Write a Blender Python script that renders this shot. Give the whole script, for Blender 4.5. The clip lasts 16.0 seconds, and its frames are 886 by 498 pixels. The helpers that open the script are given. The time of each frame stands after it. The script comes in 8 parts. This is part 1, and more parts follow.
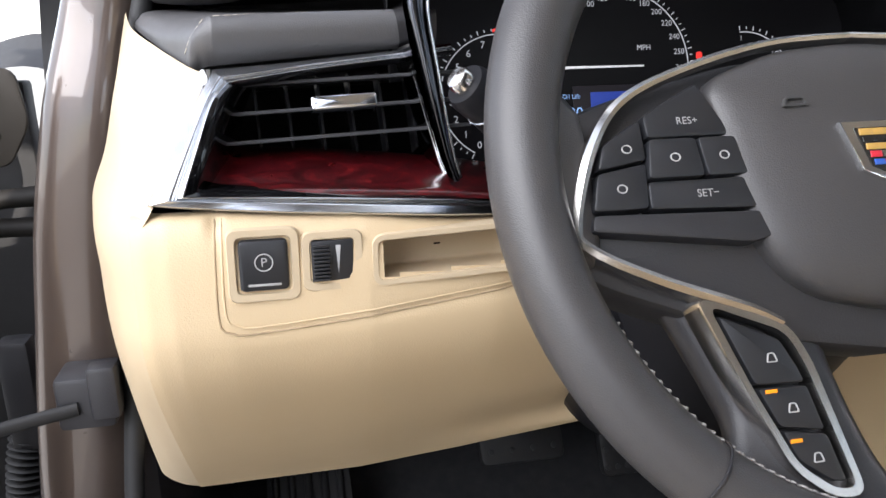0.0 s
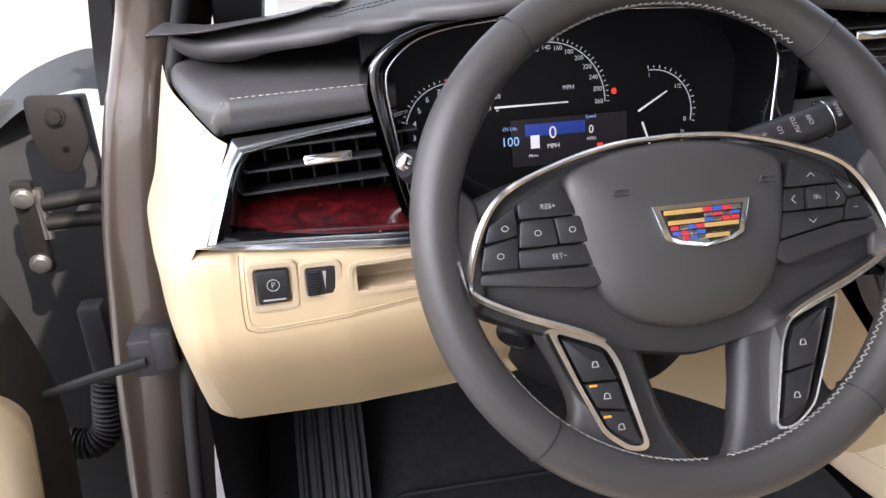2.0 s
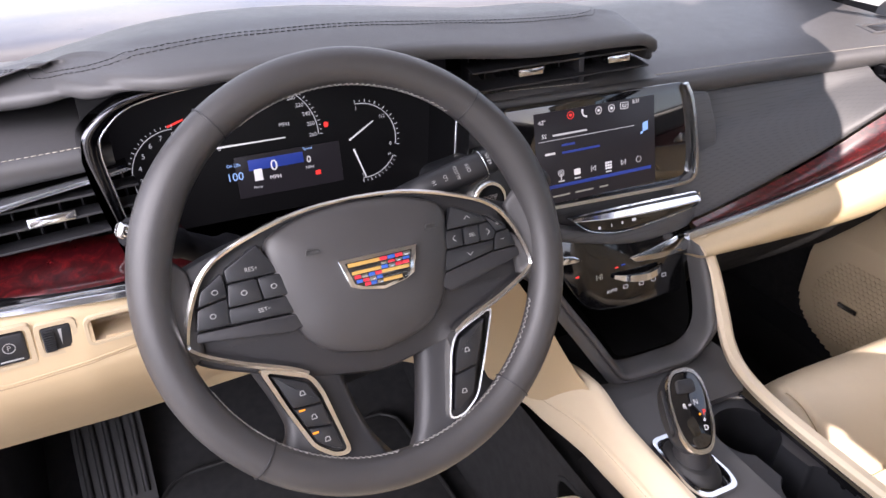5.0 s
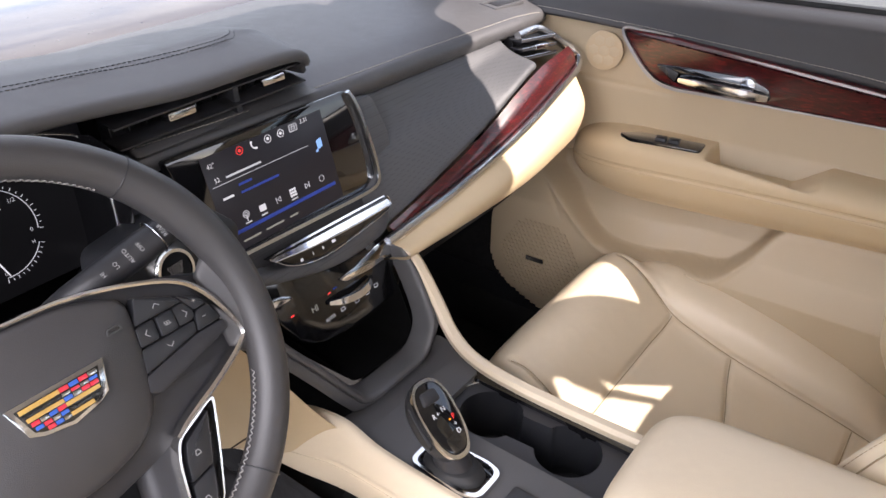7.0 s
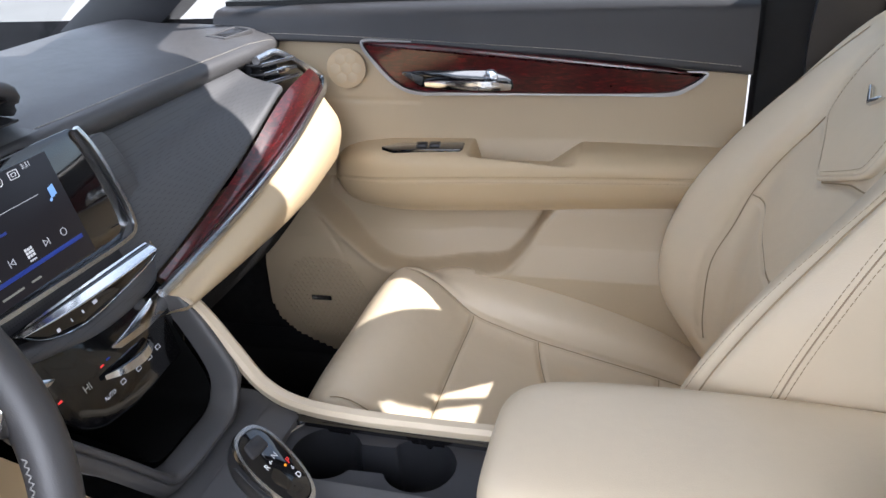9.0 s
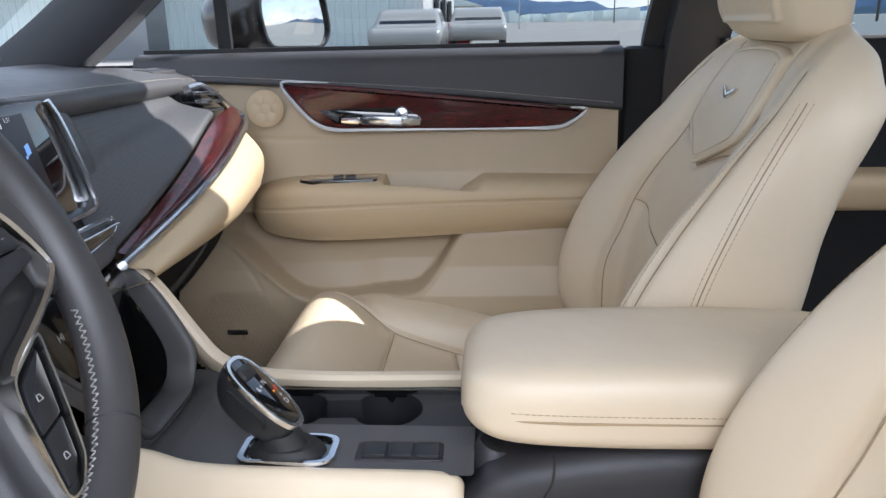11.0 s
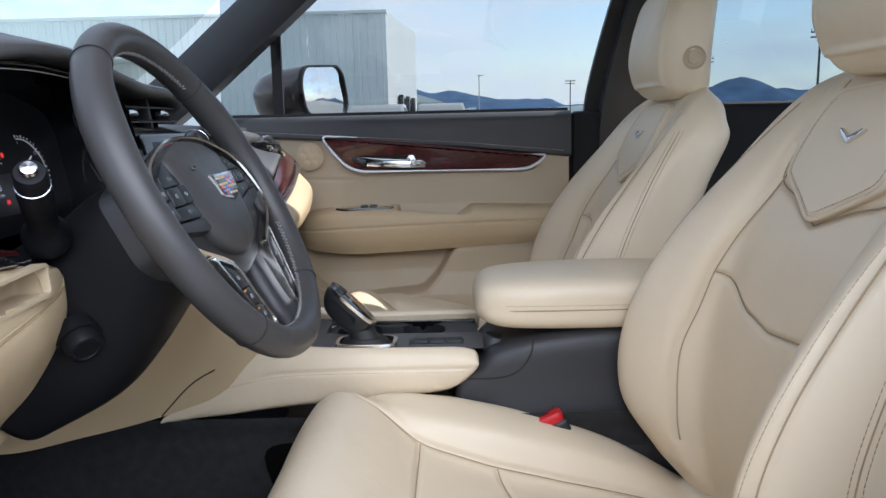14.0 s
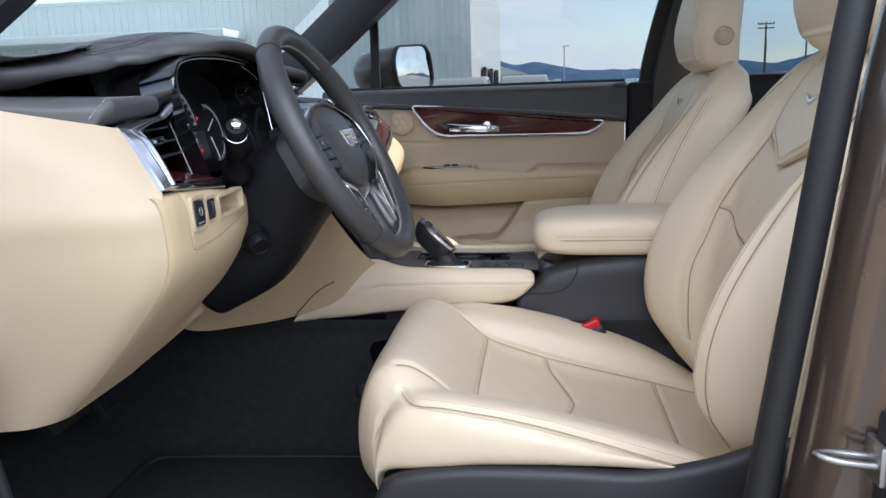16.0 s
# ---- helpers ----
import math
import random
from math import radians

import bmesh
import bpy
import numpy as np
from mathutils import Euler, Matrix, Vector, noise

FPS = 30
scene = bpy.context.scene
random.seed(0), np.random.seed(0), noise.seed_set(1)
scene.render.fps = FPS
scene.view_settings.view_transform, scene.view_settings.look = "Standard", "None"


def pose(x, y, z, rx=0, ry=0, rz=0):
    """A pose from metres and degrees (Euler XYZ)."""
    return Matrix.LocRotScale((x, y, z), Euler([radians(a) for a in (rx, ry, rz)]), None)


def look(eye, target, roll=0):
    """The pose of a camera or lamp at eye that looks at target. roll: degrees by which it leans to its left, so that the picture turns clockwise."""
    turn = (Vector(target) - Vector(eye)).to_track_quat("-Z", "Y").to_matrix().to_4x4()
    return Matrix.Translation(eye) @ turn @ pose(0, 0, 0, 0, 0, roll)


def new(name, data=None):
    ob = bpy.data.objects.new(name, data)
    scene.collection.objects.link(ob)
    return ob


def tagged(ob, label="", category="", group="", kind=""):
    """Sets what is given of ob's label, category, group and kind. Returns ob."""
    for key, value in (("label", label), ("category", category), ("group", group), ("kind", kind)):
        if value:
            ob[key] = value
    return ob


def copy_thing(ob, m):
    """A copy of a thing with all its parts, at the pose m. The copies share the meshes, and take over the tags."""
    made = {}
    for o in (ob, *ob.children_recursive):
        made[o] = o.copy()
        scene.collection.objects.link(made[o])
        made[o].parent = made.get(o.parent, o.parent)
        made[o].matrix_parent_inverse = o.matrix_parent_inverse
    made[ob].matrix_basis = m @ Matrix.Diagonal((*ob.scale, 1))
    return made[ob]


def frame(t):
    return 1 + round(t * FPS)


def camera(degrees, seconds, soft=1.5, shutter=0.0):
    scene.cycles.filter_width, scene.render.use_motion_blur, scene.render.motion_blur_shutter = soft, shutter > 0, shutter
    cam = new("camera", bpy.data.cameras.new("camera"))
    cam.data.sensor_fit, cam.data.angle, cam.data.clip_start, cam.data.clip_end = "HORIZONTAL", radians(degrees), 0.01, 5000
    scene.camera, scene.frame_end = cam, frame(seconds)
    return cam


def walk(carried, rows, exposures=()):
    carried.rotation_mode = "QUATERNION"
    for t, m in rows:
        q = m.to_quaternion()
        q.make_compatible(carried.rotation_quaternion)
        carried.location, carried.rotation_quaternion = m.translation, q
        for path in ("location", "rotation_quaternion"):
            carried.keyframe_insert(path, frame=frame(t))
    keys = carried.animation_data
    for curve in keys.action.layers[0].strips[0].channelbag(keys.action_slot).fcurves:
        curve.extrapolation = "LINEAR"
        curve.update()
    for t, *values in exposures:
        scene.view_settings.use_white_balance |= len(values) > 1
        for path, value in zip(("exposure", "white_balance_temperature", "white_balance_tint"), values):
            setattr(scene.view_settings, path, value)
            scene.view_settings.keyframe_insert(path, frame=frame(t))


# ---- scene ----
cam = camera(60.9, 16.0)
PATH = [
    (0, (-0.602, -0.326, 1.097), (-0.214, 1.558, 0.548), -1.1),
    (0.5, (-0.592, -0.357, 1.121), (-0.23, 1.52, 0.532), -1.3),
    (1, (-0.587, -0.385, 1.158), (-0.253, 1.471, 0.494), -1.8),
    (1.5, (-0.58, -0.425, 1.2), (-0.27, 1.405, 0.455), -2.3),
    (2, (-0.568, -0.475, 1.245), (-0.281, 1.33, 0.434), -2.5),
    (2.5, (-0.561, -0.523, 1.288), (-0.264, 1.257, 0.425), -2.2),
    (3, (-0.546, -0.562, 1.326), (-0.245, 1.194, 0.416), -1.9),
    (3.2, (-0.544, -0.574, 1.338), (-0.224, 1.173, 0.419), -1.5),
    (5.3, (-0.499, -0.539, 1.396), (0.33, 0.961, 0.365), 0.7),
    (5.5, (-0.498, -0.531, 1.403), (0.387, 0.927, 0.359), 0.9),
    (6, (-0.497, -0.501, 1.408), (0.554, 0.839, 0.359), 0.5),
    (6.5, (-0.481, -0.482, 1.408), (0.724, 0.72, 0.358), -0.3),
    (7, (-0.462, -0.479, 1.404), (0.888, 0.566, 0.362), -1.1),
    (7.5, (-0.446, -0.478, 1.392), (1.025, 0.416, 0.374), -2.3),
    (8, (-0.437, -0.459, 1.378), (1.13, 0.286, 0.383), -3.1),
    (8.5, (-0.438, -0.438, 1.349), (1.204, 0.183, 0.391), -3.7),
    (9, (-0.456, -0.423, 1.308), (1.254, 0.09, 0.408), -3.8),
    (9.5, (-0.487, -0.401, 1.267), (1.284, 0.009, 0.433), -3.3),
    (9.7, (-0.501, -0.395, 1.249), (1.293, -0.024, 0.446), -3.1),
    (11.8, (-0.77, -0.264, 1.146), (1.169, -0.263, 0.657), -1.0),
    (12, (-0.81, -0.252, 1.154), (1.131, -0.277, 0.669), -0.9),
    (12.5, (-0.88, -0.247, 1.129), (1.076, -0.296, 0.715), -0.8),
    (13, (-0.97, -0.253, 1.115), (0.995, -0.301, 0.743), -0.9),
    (13.5, (-1.05, -0.267, 1.11), (0.92, -0.289, 0.764), -1.1),
    (14, (-1.123, -0.264, 1.106), (0.847, -0.242, 0.764), -1.4),
    (14.5, (-1.219, -0.274, 1.105), (0.749, -0.197, 0.754), -1.7),
    (15, (-1.316, -0.287, 1.108), (0.646, -0.152, 0.744), -1.9),
    (15.5, (-1.397, -0.294, 1.105), (0.557, -0.102, 0.722), -2.1),
    (16, (-1.456, -0.301, 1.103), (0.488, -0.061, 0.698), -2.0),
]
EXPOSURES = [(0.0, 1.75, 6600, 14), (3.2, 1.90, 6750, 20), (5.5, 1.98, 6700, 24), (7.5, 1.82, 6650, 18), (9.5, 1.62, 6000, 14), (12.0, 1.32, 6050, 13), (14.0, 1.08, 5950, 12), (16.0, 0.98, 5980, 12)]
walk(cam, [(t, look(eye, target, roll)) for t, eye, target, roll in PATH], EXPOSURES)

# ---- world, sun, exposure ----
SUN_AZ, SUN_EL = 152.0, 43.0     # degrees: compass from +y (ahead) to +x (right), and height
world = bpy.data.worlds.new("sky")
scene.world = world
world.use_nodes = True
wn = world.node_tree.nodes
sky = wn.new("ShaderNodeTexSky")
sky.sky_type = "NISHITA"
sky.sun_disc = False
sky.sun_elevation = radians(SUN_EL)
sky.sun_rotation = radians(SUN_AZ)
sky.dust_density = 0.6
sky.air_density = 1.0
# broken white cloud over the clear sky
wl = world.node_tree.links
tc = wn.new("ShaderNodeTexCoord")
mp = wn.new("ShaderNodeMapping")
mp.inputs["Scale"].default_value = (2.2, 2.2, 7.0)
cn = wn.new("ShaderNodeTexNoise")
cn.inputs["Scale"].default_value, cn.inputs["Detail"].default_value, cn.inputs["Roughness"].default_value = 1.6, 8.0, 0.6
cr = wn.new("ShaderNodeValToRGB")
cr.color_ramp.elements[0].position, cr.color_ramp.elements[1].position = 0.34, 0.62
cm = wn.new("ShaderNodeMix")
cm.data_type = "RGBA"
cm.inputs[7].default_value = (5.6, 5.9, 6.3, 1)
wl.new(tc.outputs["Generated"], mp.inputs[0])
wl.new(mp.outputs[0], cn.inputs["Vector"])
wl.new(cn.outputs[0], cr.inputs[0])
wl.new(cr.outputs[0], cm.inputs[0])
wl.new(sky.outputs[0], cm.inputs[6])
wl.new(cm.outputs[2], wn["Background"].inputs[0])
wn["Background"].inputs[1].default_value = 0.135
sun = new("sun", bpy.data.lights.new("sun", "SUN"))
sun.data.energy, sun.data.angle, sun.data.color = 3.1, radians(0.6), (1.0, 0.95, 0.86)
az, el = radians(SUN_AZ), radians(SUN_EL)
sun_way = Vector((math.sin(az) * math.cos(el), math.cos(az) * math.cos(el), math.sin(el)))
sun.matrix_world = look(sun_way * 20, (0, 0, 0))
# added area lamp outside the open driver's door, extra fill beside the sky
opening = new("door_fill_light", bpy.data.lights.new("door_fill_light", "AREA"))
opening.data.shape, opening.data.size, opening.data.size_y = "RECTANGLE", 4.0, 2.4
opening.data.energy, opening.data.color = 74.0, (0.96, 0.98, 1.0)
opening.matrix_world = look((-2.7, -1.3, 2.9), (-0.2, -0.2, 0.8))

# ---- building tools ----
from mathutils.bvhtree import BVHTree


def arr(pts):
    return np.array(pts, dtype=float)


def spline(P, n, closed=False):
    """Catmull-Rom through rows of P (K x ...), resampled to n rows, even in the sum of chord lengths."""
    P = arr(P)
    K = len(P)
    if closed:
        Q = np.concatenate([P[-1:], P, P[:2]])
        spans = K
    else:
        Q = np.concatenate([2 * P[:1] - P[1:2], P, 2 * P[-1:] - P[-2:-1]])
        spans = K - 1
    flat = P.reshape(K, -1)
    nxt = np.roll(flat, -1, 0)[:spans] if closed else flat[1:]
    d = np.linalg.norm(nxt - flat[:spans], axis=1) + 1e-9
    cum = np.concatenate([[0], np.cumsum(d)])
    s = np.linspace(0, cum[-1], n, endpoint=not closed)
    k = np.clip(np.searchsorted(cum, s, side="right") - 1, 0, spans - 1)
    u = ((s - cum[k]) / d[k]).reshape((-1,) + (1,) * (P.ndim - 1))
    p0, p1, p2, p3 = Q[k], Q[k + 1], Q[k + 2], Q[k + 3]
    return 0.5 * (2 * p1 + (p2 - p0) * u + (2 * p0 - 5 * p1 + 4 * p2 - p3) * u ** 2 + (3 * p1 - p0 - 3 * p2 + p3) * u ** 3)


def linear(P, n):
    P = arr(P)
    flat = P.reshape(len(P), -1)
    cum = np.concatenate([[0], np.cumsum(np.linalg.norm(np.diff(flat, axis=0), axis=1) + 1e-9)])
    s = np.linspace(0, cum[-1], n)
    return np.stack([np.interp(s, cum, flat[:, i]) for i in range(flat.shape[1])], 1).reshape((n,) + P.shape[1:])


def mesh_of(V, F, mat, smooth=True, name="part"):
    me = bpy.data.meshes.new(name)
    me.from_pydata([tuple(v) for v in V], [], [tuple(int(i) for i in f) for f in F])
    if smooth:
        me.shade_smooth()
    if mat:
        me.materials.append(mat)
    me.validate()
    me.update()
    return me


def sharp(me, degrees=38):
    me.set_sharp_from_angle(angle=radians(degrees))
    return me


def thing(name, at, label, category, group="", kind=""):
    """An Empty at the base of a thing; its parts are given in world places."""
    ob = new(name)
    ob.location = at
    ob.empty_display_size = 0.02
    return tagged(ob, label, category, group, kind)


def under(ob, parent):
    """Parents ob, built in world places, and keeps it where it is."""
    ob.parent = parent
    if parent.parent is None:
        ob.matrix_parent_inverse = parent.matrix_basis.inverted()
    return ob


def part(name, me, parent, label=""):
    ob = new(name, me)
    under(ob, parent)
    if label:
        ob["label"] = label
    return ob


def grid_faces(nu, nv, wrap_v=False, wrap_u=False, flip=False):
    F = []
    for i in range(nu if wrap_u else nu - 1):
        for j in range(nv if wrap_v else nv - 1):
            a, b = i * nv + j, i * nv + (j + 1) % nv
            c, d = ((i + 1) % nu) * nv + (j + 1) % nv, ((i + 1) % nu) * nv + j
            F.append((a, d, c, b) if flip else (a, b, c, d))
    return F


def grooves(G, lines, width=0.005, depth=0.004):
    """Presses the seams (polylines in world places) into a grid of points G (nu x nv x 3)."""
    du, dv = np.gradient(G, axis=0), np.gradient(G, axis=1)
    n = np.cross(du, dv)
    n /= np.linalg.norm(n, axis=2, keepdims=True) + 1e-12
    press = np.zeros(G.shape[:2])
    for ln in lines:
        ln = arr(ln)
        for a, b in zip(ln[:-1], ln[1:]):
            ab = b - a
            t = np.clip(((G - a) @ ab) / (ab @ ab + 1e-12), 0, 1)
            dist = np.linalg.norm(G - a - t[..., None] * ab, axis=2)
            press = np.maximum(press, np.exp(-(dist / width) ** 2))
    return G - n * (press * depth)[..., None]


def loft(sections, mat, nu, nv, closed=False, caps=False, flip=False, straight_u=False, straight_v=False, seams=(), width=0.005, depth=0.004, sharp_at=None, throw=None):
    S = [(linear if straight_v else spline)(s, nv) if not closed else spline(s, nv, True) for s in sections]
    G = (linear if straight_u else spline)(np.stack(S), nu)
    if seams and throw:
        bare = mesh_of(list(G.reshape(-1, 3)), grid_faces(nu, nv, wrap_v=closed), None)
        seams = [drape(ln, [bare], max(12, 6 * len(ln)), throw, 0.0) for ln in seams]
        bpy.data.meshes.remove(bare)
    if seams:
        G = grooves(G, seams, width, depth if not flip else -depth)
    V = list(G.reshape(-1, 3))
    F = grid_faces(nu, nv, wrap_v=closed, flip=flip)
    if caps and closed:
        for i, rev in ((0, True), (nu - 1, False)):
            c = G[i].mean(0)
            V.append(c)
            k = len(V) - 1
            for j in range(nv):
                a, b = i * nv + j, i * nv + (j + 1) % nv
                F.append((a, b, k) if rev == flip else (b, a, k))
    me = mesh_of(V, F, mat)
    if sharp_at:
        sharp(me, sharp_at)
    return me


def tube(path, r, mat, n=40, segs=10, closed=False, caps=True, straight=False, squash=None):
    """A round bar along a path; r: one radius or one for each given point. squash: (a, b) scale of the section along its two axes."""
    P = (linear(path, n) if straight else spline(path, n, closed)) if len(path) > 2 or not straight else linear(path, n)
    R = np.full(n, r) if np.isscalar(r) else np.interp(np.linspace(0, 1, n), np.linspace(0, 1, len(r)), r)
    T = np.gradient(P, axis=0)
    if closed:
        T = np.roll(P, -1, 0) - np.roll(P, 1, 0)
    T /= np.linalg.norm(T, axis=1, keepdims=True) + 1e-12
    up = arr((0, 0, 1)) if abs(T[0][2]) < 0.9 else arr((0, 1, 0))
    V, N = [], np.cross(T[0], up)
    for i in range(n):
        N = N - T[i] * (N @ T[i])
        N /= np.linalg.norm(N) + 1e-12
        B = np.cross(T[i], N)
        for k in range(segs):
            a = 2 * math.pi * k / segs
            ca, sa = math.cos(a), math.sin(a)
            if squash:
                ca, sa = ca * squash[0], sa * squash[1]
            V.append(P[i] + R[i] * (ca * N + sa * B))
    F = grid_faces(n, segs, wrap_v=True, wrap_u=closed)
    if caps and not closed:
        F += [tuple(range(segs))[::-1][::-1], tuple(range((n - 1) * segs, n * segs))[::-1]]
    me = mesh_of(V, F, mat)
    return sharp(me, 60)


def sweep(path, prof, mat, n=60, up=(0, 0, 1), closed=False, straight=False, scale=None, caps=True):
    """Sweeps a closed 2D section (a across, b along up) down a path."""
    P = linear(path, n) if straight else spline(path, n, closed)
    T = np.roll(P, -1, 0) - np.roll(P, 1, 0) if closed else np.gradient(P, axis=0)
    T /= np.linalg.norm(T, axis=1, keepdims=True) + 1e-12
    ups = arr(up)
    ups = spline(ups, n, closed) if ups.ndim == 2 else np.tile(ups, (n, 1))
    S = np.ones(n) if scale is None else np.interp(np.linspace(0, 1, n), np.linspace(0, 1, len(scale)), scale)
    V = []
    for i in range(n):
        side = np.cross(T[i], ups[i])
        side /= np.linalg.norm(side) + 1e-12
        nn = np.cross(side, T[i])
        for a, b in prof:
            V.append(P[i] + S[i] * (a * side + b * nn))
    k = len(prof)
    F = grid_faces(n, k, wrap_v=True, wrap_u=closed)
    if caps and not closed:
        F += [tuple(range(k)), tuple(range((n - 1) * k, n * k))[::-1]]
    return sharp(mesh_of(V, F, mat), 40)


def inset(P, d):
    """Moves a 2D outline (counter-clockwise) inwards by d."""
    P = arr(P)
    a, b = np.roll(P, 1, 0), np.roll(P, -1, 0)
    e1, e2 = P - a, b - P
    n1 = np.stack([-e1[:, 1], e1[:, 0]], 1) / (np.linalg.norm(e1, axis=1, keepdims=True) + 1e-12)
    n2 = np.stack([-e2[:, 1], e2[:, 0]], 1) / (np.linalg.norm(e2, axis=1, keepdims=True) + 1e-12)
    m = n1 + n2
    m /= np.maximum((m * n1).sum(1, keepdims=True), 0.35)
    return P + m * d * 1.0


def ccw(P):
    P = arr(P)
    x, y = P[:, 0], P[:, 1]
    return P if (x * np.roll(y, -1) - y * np.roll(x, -1)).sum() > 0 else P[::-1]


def rounded(P, r, k=5):
    """Rounds the corners of a 2D polygon by r (one number or one a corner)."""
    P = ccw(P)
    out = []
    for i in range(len(P)):
        a, p, b = P[i - 1], P[i], P[(i + 1) % len(P)]
        ri = r if np.isscalar(r) else r[i]
        da, db = a - p, b - p
        la, lb = np.linalg.norm(da), np.linalg.norm(db)
        q = min(ri, la * 0.49, lb * 0.49)
        s, e = p + da / la * q, p + db / lb * q
        for t in np.linspace(0, 1, k):
            out.append((1 - t) ** 2 * s + 2 * t * (1 - t) * p + t * t * e)
    return arr(out)


class Plane:
    """A frame in space: 2D places (a, b) lie at o + a u + b v; n points out of it."""

    def __init__(self, o, u, v):
        self.o, self.u = Vector(o), Vector(u).normalized()
        n = self.u.cross(Vector(v)).normalized()
        self.v, self.n = n.cross(self.u), n

    def at(self, a, b, c=0.0):
        return self.o + self.u * a + self.v * b + self.n * c

    def flat(self, p):
        d = Vector(p) - self.o
        return (d.dot(self.u), d.dot(self.v))


def plate(pl, outline, mat, depth=0.004, bevel=0.001, lift=0.0, dome=0.0):
    """A slab on a plane: outline in its 2D places, front face lifted above it, back face depth behind the front, softened front edge."""
    P = ccw(outline)
    rings = [(P, lift - depth), (P, lift - bevel), (inset(P, bevel * 0.3), lift - bevel * 0.3), (inset(P, bevel), lift)]
    V, k = [], len(P)
    for R, h in rings:
        V += [pl.at(a, b, h) for a, b in R]
    F = []
    for i in range(len(rings) - 1):
        for j in range(k):
            a, b = i * k + j, i * k + (j + 1) % k
            F.append((a, b, b + k, a + k))
    top = list(range((len(rings) - 1) * k, len(rings) * k))
    c = sum((Vector(V[i]) for i in top), Vector()) / k
    if dome:
        V.append(c + pl.n * dome)
        F += [(top[j], top[(j + 1) % k], len(V) - 1) for j in range(k)]
    else:
        F.append(tuple(top))
    F.append(tuple(range(k))[::-1])
    return sharp(mesh_of(V, F, mat), 30)


def frame_ring(pl, outer, inner, mat, depth=0.006, bevel=0.0015, lift=0.0):
    """A closed frame between two outlines of the same number of points."""
    O, I = arr(outer), arr(inner)
    k = len(O)
    mid = 0.5
    rings = [(O, lift - depth), (O, lift - bevel), (O + (I - O) * 0.12, lift), (O + (I - O) * 0.88, lift), (I, lift - bevel), (I, lift - depth)]
    V = []
    for R, h in rings:
        V += [pl.at(a, b, h) for a, b in R]
    F = []
    for i in range(len(rings)):
        for j in range(k):
            i2 = (i + 1) % len(rings)
            F.append((i * k + j, i * k + (j + 1) % k, i2 * k + (j + 1) % k, i2 * k + j))
    return sharp(mesh_of(V, F, mat), 35)


def box(pl, a0, a1, b0, b1, mat, depth, lift=0.0, bevel=0.001, r=0.0):
    P = [(a0, b0), (a1, b0), (a1, b1), (a0, b1)]
    return plate(pl, rounded(P, r, 4) if r else P, mat, depth, bevel, lift)


def block(x0, x1, y0, y1, z0, z1, mat, bevel=0.004):
    bm = bmesh.new()
    bmesh.ops.create_cube(bm, size=1)
    for v in bm.verts:
        v.co = Vector(((x0 + x1) / 2 + v.co.x * (x1 - x0), (y0 + y1) / 2 + v.co.y * (y1 - y0), (z0 + z1) / 2 + v.co.z * (z1 - z0)))
    if bevel:
        bmesh.ops.bevel(bm, geom=bm.edges[:], offset=bevel, segments=2, profile=0.5, affect="EDGES")
    me = bpy.data.meshes.new("block")
    bm.to_mesh(me)
    bm.free()
    me.shade_smooth()
    me.materials.append(mat)
    return sharp(me, 35)


def merged(meshes, mat=None):
    """Several meshes as one (pieces of one part)."""
    bm = bmesh.new()
    for me in meshes:
        bm.from_mesh(me)
    out = bpy.data.meshes.new("part")
    bm.to_mesh(out)
    bm.free()
    for m in meshes[0].materials:
        out.materials.append(m)
    out.shade_smooth()
    return sharp(out, 40)


def lettering(text, pl, a, b, size, mat, lift=0.0006, align="CENTER"):
    """Flat letters of the built-in font on a plane."""
    cu = bpy.data.curves.new("text", "FONT")
    cu.body, cu.size, cu.align_x, cu.align_y = text, size, align, "CENTER"
    cu.resolution_u = 3
    ob = new("text", cu)
    bpy.context.view_layer.update()
    me = bpy.data.meshes.new_from_object(ob.evaluated_get(bpy.context.evaluated_depsgraph_get()))
    bpy.data.objects.remove(ob)
    o = pl.at(a, b, lift)
    m = Matrix((pl.u, pl.v, pl.n)).transposed().to_4x4()
    m.translation = o
    me.transform(m)
    me.materials.clear()
    me.materials.append(mat)
    return me


def lathe(prof, origin, axis, mat, segs=32, open_top=False):
    """A turned piece: rows of (radius, height along the axis)."""
    ax = Vector(axis).normalized()
    s = ax.orthogonal().normalized()
    t = ax.cross(s)
    V = []
    for r, h in prof:
        for k in range(segs):
            a = 2 * math.pi * k / segs
            V.append(Vector(origin) + ax * h + (s * math.cos(a) + t * math.sin(a)) * r)
    F = grid_faces(len(prof), segs, wrap_v=True)
    F += ([] if open_top else [tuple(range(segs))[::-1]]) + [tuple(range((len(prof) - 1) * segs, len(prof) * segs))]
    me = mesh_of(V, F, mat)
    bm = bmesh.new()
    bm.from_mesh(me)
    bmesh.ops.recalc_face_normals(bm, faces=bm.faces[:])
    bm.to_mesh(me)
    bm.free()
    return sharp(me, 35)


def outward(me):
    bm = bmesh.new()
    bm.from_mesh(me)
    bmesh.ops.recalc_face_normals(bm, faces=bm.faces[:])
    bm.to_mesh(me)
    bm.free()
    return me


